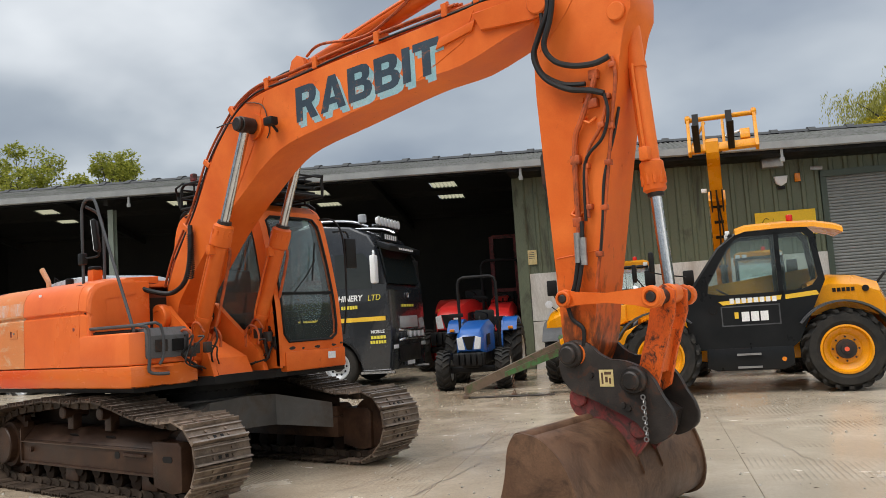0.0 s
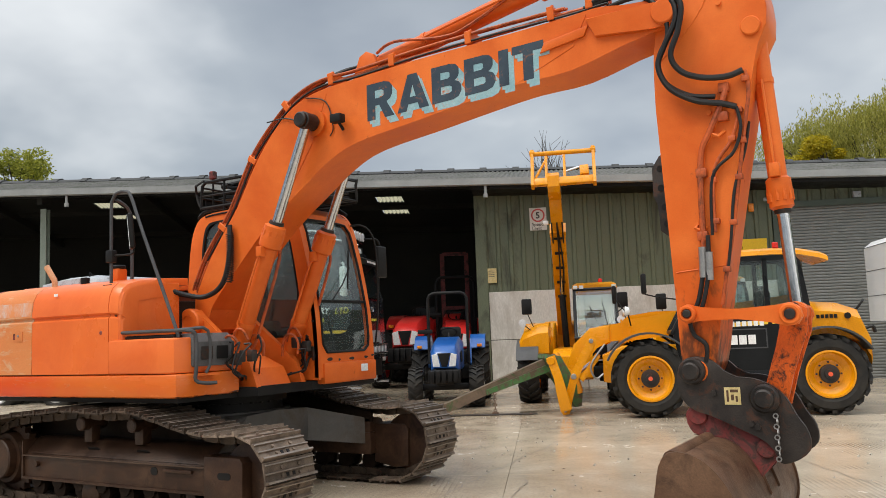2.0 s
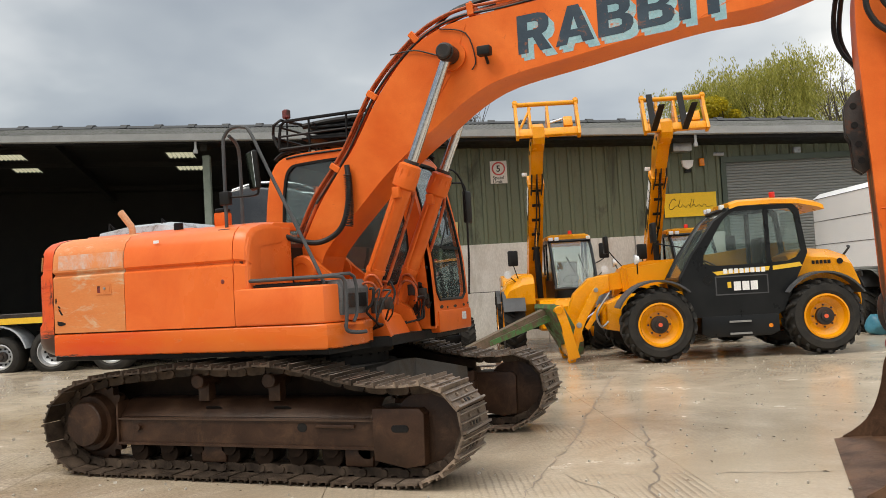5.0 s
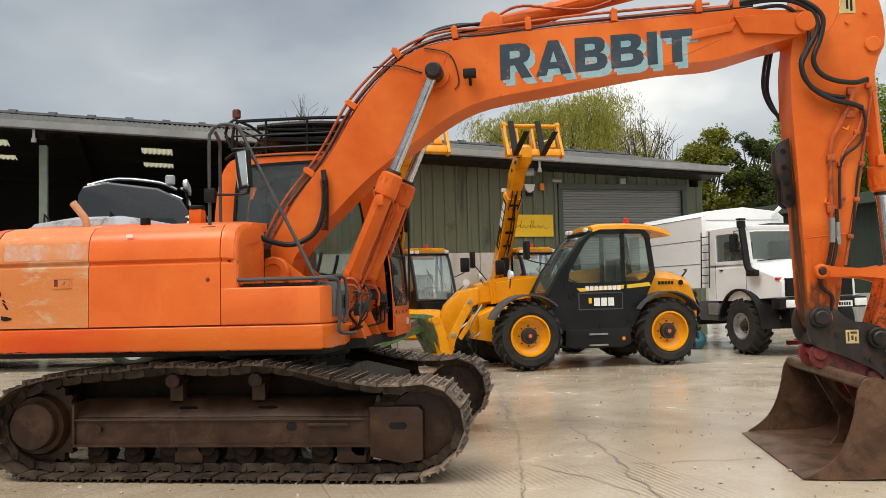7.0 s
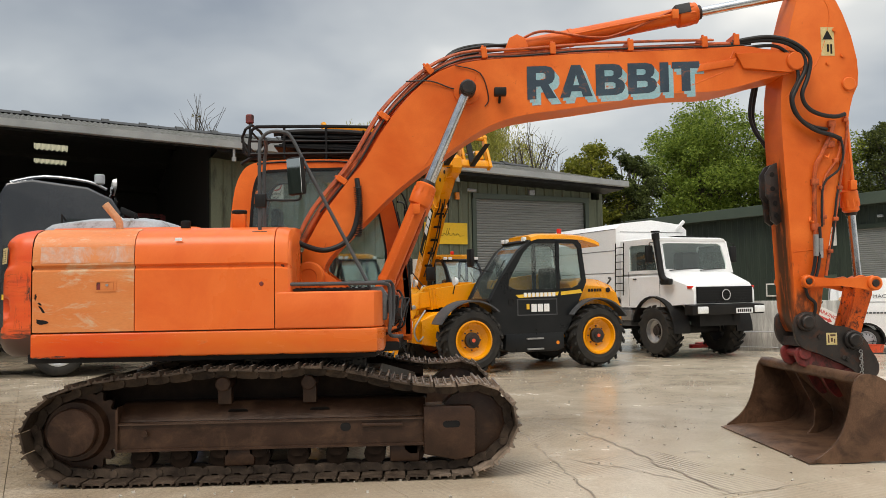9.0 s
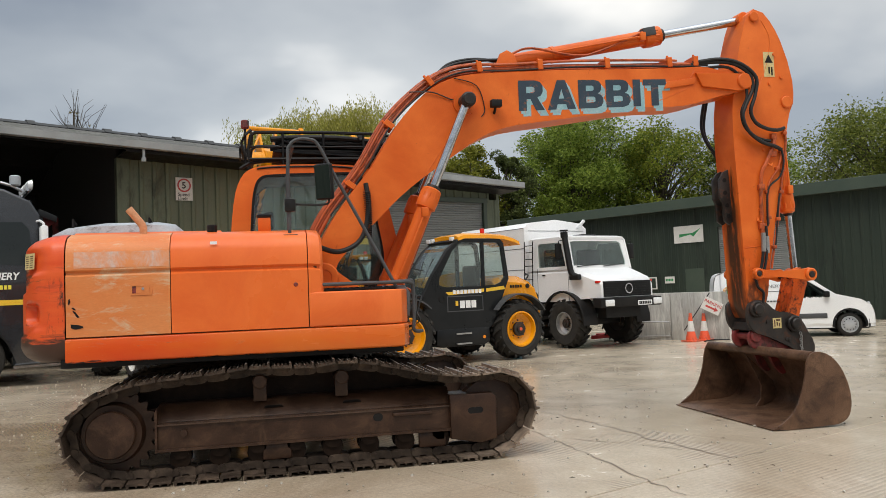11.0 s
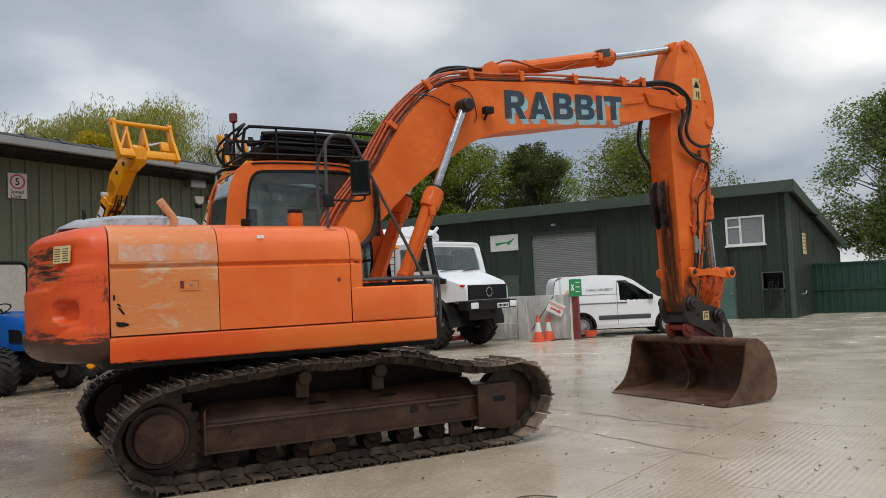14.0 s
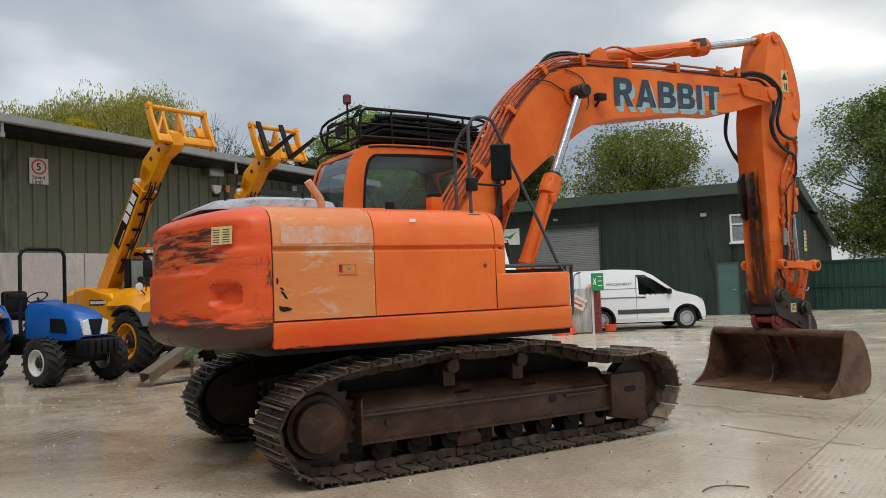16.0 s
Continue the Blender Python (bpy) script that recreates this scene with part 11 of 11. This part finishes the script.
for k in range(7):
    tube(bm, [(-0.75 + 0.25 * k, 0.0, 0.1), (-0.75 + 0.25 * k, 0.1, 0.5)], 0.008, 5)
part("frame", bm, STEEL, s)
s = thing("cable", "loose black hose trailing on the ground", "hose", on(11.6, 10.9, 0))
part("hose", tube(bmnew(), [(-0.9, -0.2, 0.02), (-0.4, 0.1, 0.02), (0.1, -0.2, 0.02), (0.5, -0.1, 0.02), (1.0, -0.35, 0.02), (1.6, -0.1, 0.02), (1.3, 0.15, 0.02)], 0.018, 6, 6), RUBBER, s)
# red pallet truck by the box truck
s = thing("red_trailer_hitch", "low red implement beside the box truck", "implement", on(9.0, 12.6, 20))
part("frame", box(box(bmnew(), -0.8, 0.8, -0.05, 0.05, 0.1, 0.2, 0.01), -0.4, 0.4, -0.3, 0.3, 0.15, 0.22, 0.01), RED, s)
# blue sack
s = thing("sack", "blue plastic sack on the ground", "sack", on(6.2, 12.6, 0))
bm = bmnew()
bmesh.ops.create_icosphere(bm, subdivisions=3, radius=0.26, matrix=Matrix.Translation((0, 0, 0.2)) @ Matrix.Diagonal((1, 0.8, 0.9, 1)))
for v in bm.verts:
    v.co += v.normal * (0.05 * noise.noise(v.co * 6))
    v.co.z = max(v.co.z, 0.0)
part("sack", bm, surface("blue_plastic", (0.03, 0.16, 0.24), (0.05, 0.22, 0.3), 0.4, 0.6, scale=8, bump=0.2), s)

# green yard gate
p0 = Vector((27.0, 14.75, gz(27)))
gd = Vector((0.42, -0.907, 0))
s = thing("yard_gate", "dark green sheeted steel gate", "gate", Matrix.Translation(p0) @ Matrix.Rotation(math.atan2(gd.y, gd.x), 4, "Z"))
for k in range(3):
    bm = bmnew()
    corrugated(bm, 0.05 + 4.0 * k, 3.95 + 4.0 * k, 0.25, 0.02, lambda u: 0.0, lambda u: 2.05, 0.0)
    g = part("gate_leaf", bm, GATE_GREEN, s)
    bm = bmnew()
    for z in (0.0, 0.95, 2.0):
        box(bm, 0.0 + 4.0 * k, 3.98 + 4.0 * k, -0.06, -0.02, z, z + 0.08)
    for x in (0.0, 3.9):
        box(bm, x + 4.0 * k, x + 0.08 + 4.0 * k, -0.06, 0.06, 0, 2.12)
    part("gate_frame", bm, GATE_GREEN, g)
# hand lever on the gable wall
s = thing("wall_lever", "small pale lever on the gable wall", "lever", G @ pose(-0.9, -0.03, 0.75))
part("lever", tube(bmnew(), [(0, 0, 0), (0.0, -0.12, 0.02), (0.1, -0.14, 0.12)], 0.02, 6), LIGHT_GREY, s)

# cracks in the concrete, open and dark
def crack(pts, seed, w=0.011):
    rnd = random.Random(seed)
    ps = []
    for a, b in zip(pts, pts[1:]):
        a, b = Vector((*a, 0)), Vector((*b, 0))
        n = max(2, int((b - a).length / 0.13))
        nr = Vector((-(b - a).y, (b - a).x, 0)).normalized()
        for k in range(n):
            ps.append(a.lerp(b, k / n) + nr * rnd.uniform(-0.035, 0.035))
    bm = bmnew()
    rows = []
    for i, p in enumerate(ps):
        d = (ps[min(i + 1, len(ps) - 1)] - ps[max(i - 1, 0)]).normalized()
        nr = Vector((-d.y, d.x, 0)) * w * 0.6 * rnd.uniform(0.2, 1.4)
        z = gz(p.x) + 0.0035
        rows.append([bm.verts.new((p.x + nr.x, p.y + nr.y, z)), bm.verts.new((p.x - nr.x, p.y - nr.y, z))])
    for a, b in zip(rows, rows[1:]):
        bm.faces.new((a[0], a[1], b[1], b[0]))
    return part("crack", bm, SOIL, ground)


crack([(2.75, 1.6), (2.91, 1.07), (3.2, -0.3), (3.3, -1.2), (3.57, -2.37)], 1, 0.016)
crack([(1.74, 5.79), (2.1, 2.5), (2.3, 0.5), (2.4, -1.49), (2.5, -3.4)], 2, 0.014)
crack([(3.84, 5.47), (5.0, 3.9), (6.0, 2.4)], 3, 0.008)
crack([(2.4, -0.6), (2.9, -1.2), (3.38, -1.83)], 4, 0.008)
crack([(2.76, -0.83), (4.2, -0.5), (5.67, -0.11)], 5, 0.007)
crack([(3.4, -2.3), (4.4, -1.9)], 6, 0.008)
# twig and debris
s = thing("twig", "bent brown twig on the wet concrete", "twig", on(0.4, -3.3, 0))
part("twig", tube(bmnew(), [(-0.15, 0, 0.012), (0, 0.05, 0.012), (0.12, 0.0, 0.012), (0.2, -0.12, 0.012)], 0.006, 5, 4), RUSTY_BEAM, s)
rnd = random.Random(12)
bm = bmnew()
for k in range(1500):
    x, y = rnd.uniform(-9, 13), rnd.uniform(-6.5, 9)
    q = rnd.uniform(0.004, 0.014)
    m = Matrix.Translation((x, y, gz(x) + q * 0.4 + 0.002)) @ Euler((rnd.random() * 6, rnd.random() * 6, rnd.random() * 6)).to_matrix().to_4x4()
    box(bm, -q, q, -q * 0.8, q * 0.8, -q * 0.6, q * 0.6, m=m)
grit = tagged(finish("grit", bm, surface("pale_grit", (0.30, 0.26, 0.21), (0.5, 0.46, 0.4), 0.8, 0.9, scale=30, bump=0.0)), "loose pale grit and small stones on the yard", "gravel", kind="stuff")
rs = np.random.RandomState(6)
n = 900
lx, ly, la, lr = rs.uniform(-9, 13, n), rs.uniform(-6.5, 9, n), rs.uniform(0, 6.28, n), rs.uniform(0.006, 0.022, n)
base_z = np.array([gz(q) for q in lx]) + 0.004
corner = [(1.6, 0.0, 0.0), (0.2, 0.5, 0.006), (-1.4, 0.1, 0.0), (0.0, -0.45, 0.004)]
vs = np.stack([np.stack([lx + lr * (a * np.cos(la) - b * np.sin(la)), ly + lr * (a * np.sin(la) + b * np.cos(la)), base_z + c], 1) for a, b, c in corner], 1).reshape(-1, 3)
me = bpy.data.meshes.new("leaf_litter")
me.from_pydata(vs.tolist(), [], np.arange(4 * n).reshape(-1, 4).tolist())
me.materials.append(surface("rotting_leaf", (0.035, 0.024, 0.014), (0.12, 0.075, 0.035), 0.6, 0.8, scale=30, bump=0.0))
tagged(new("leaf_litter", me), "dark scraps of leaf and mud on the concrete", "litter", kind="stuff")

# ---- yard slabs ----
random.seed(4)
SU, SV = 2.85, 4.22
for i in range(-9, 11):
    for j in range(-3, 6):
        u0, v0 = 2.95 + SU * i, -3.54 + SV * j
        g = 0.0015
        gap = [0.006 if j == 0 else g, 0.006 if j == -1 else g]
        cs = [(u0 + g, v0 + gap[0]), (u0 + SU - g, v0 + gap[0]), (u0 + SU - g, v0 + SV - gap[1]), (u0 + g, v0 + SV - gap[1])]
        mid = U * (u0 + SU / 2) + V * (v0 + SV / 2)
        lift = random.uniform(-0.001, 0.001)
        bm = bmnew()
        ring_lo, ring_up, top = [], [], []
        for (a, b) in cs:
            p = U * a + V * b
            q = p.lerp(mid, 0.0015)
            z = gz(p.x) + lift
            ring_lo.append(bm.verts.new((p.x - mid.x, p.y - mid.y, z - 0.04)))
            ring_up.append(bm.verts.new((p.x - mid.x, p.y - mid.y, z - 0.006)))
            top.append(bm.verts.new((q.x - mid.x, q.y - mid.y, z)))
        for k in range(4):
            n = (k + 1) % 4
            bm.faces.new((ring_lo[k], ring_lo[n], ring_up[n], ring_up[k])), bm.faces.new((ring_up[k], ring_up[n], top[n], top[k]))
        bm.faces.new(top)
        finish("slab", bm, CONCRETE if j >= 0 else BRUSHED, ground, loc=(mid.x, mid.y, 0))
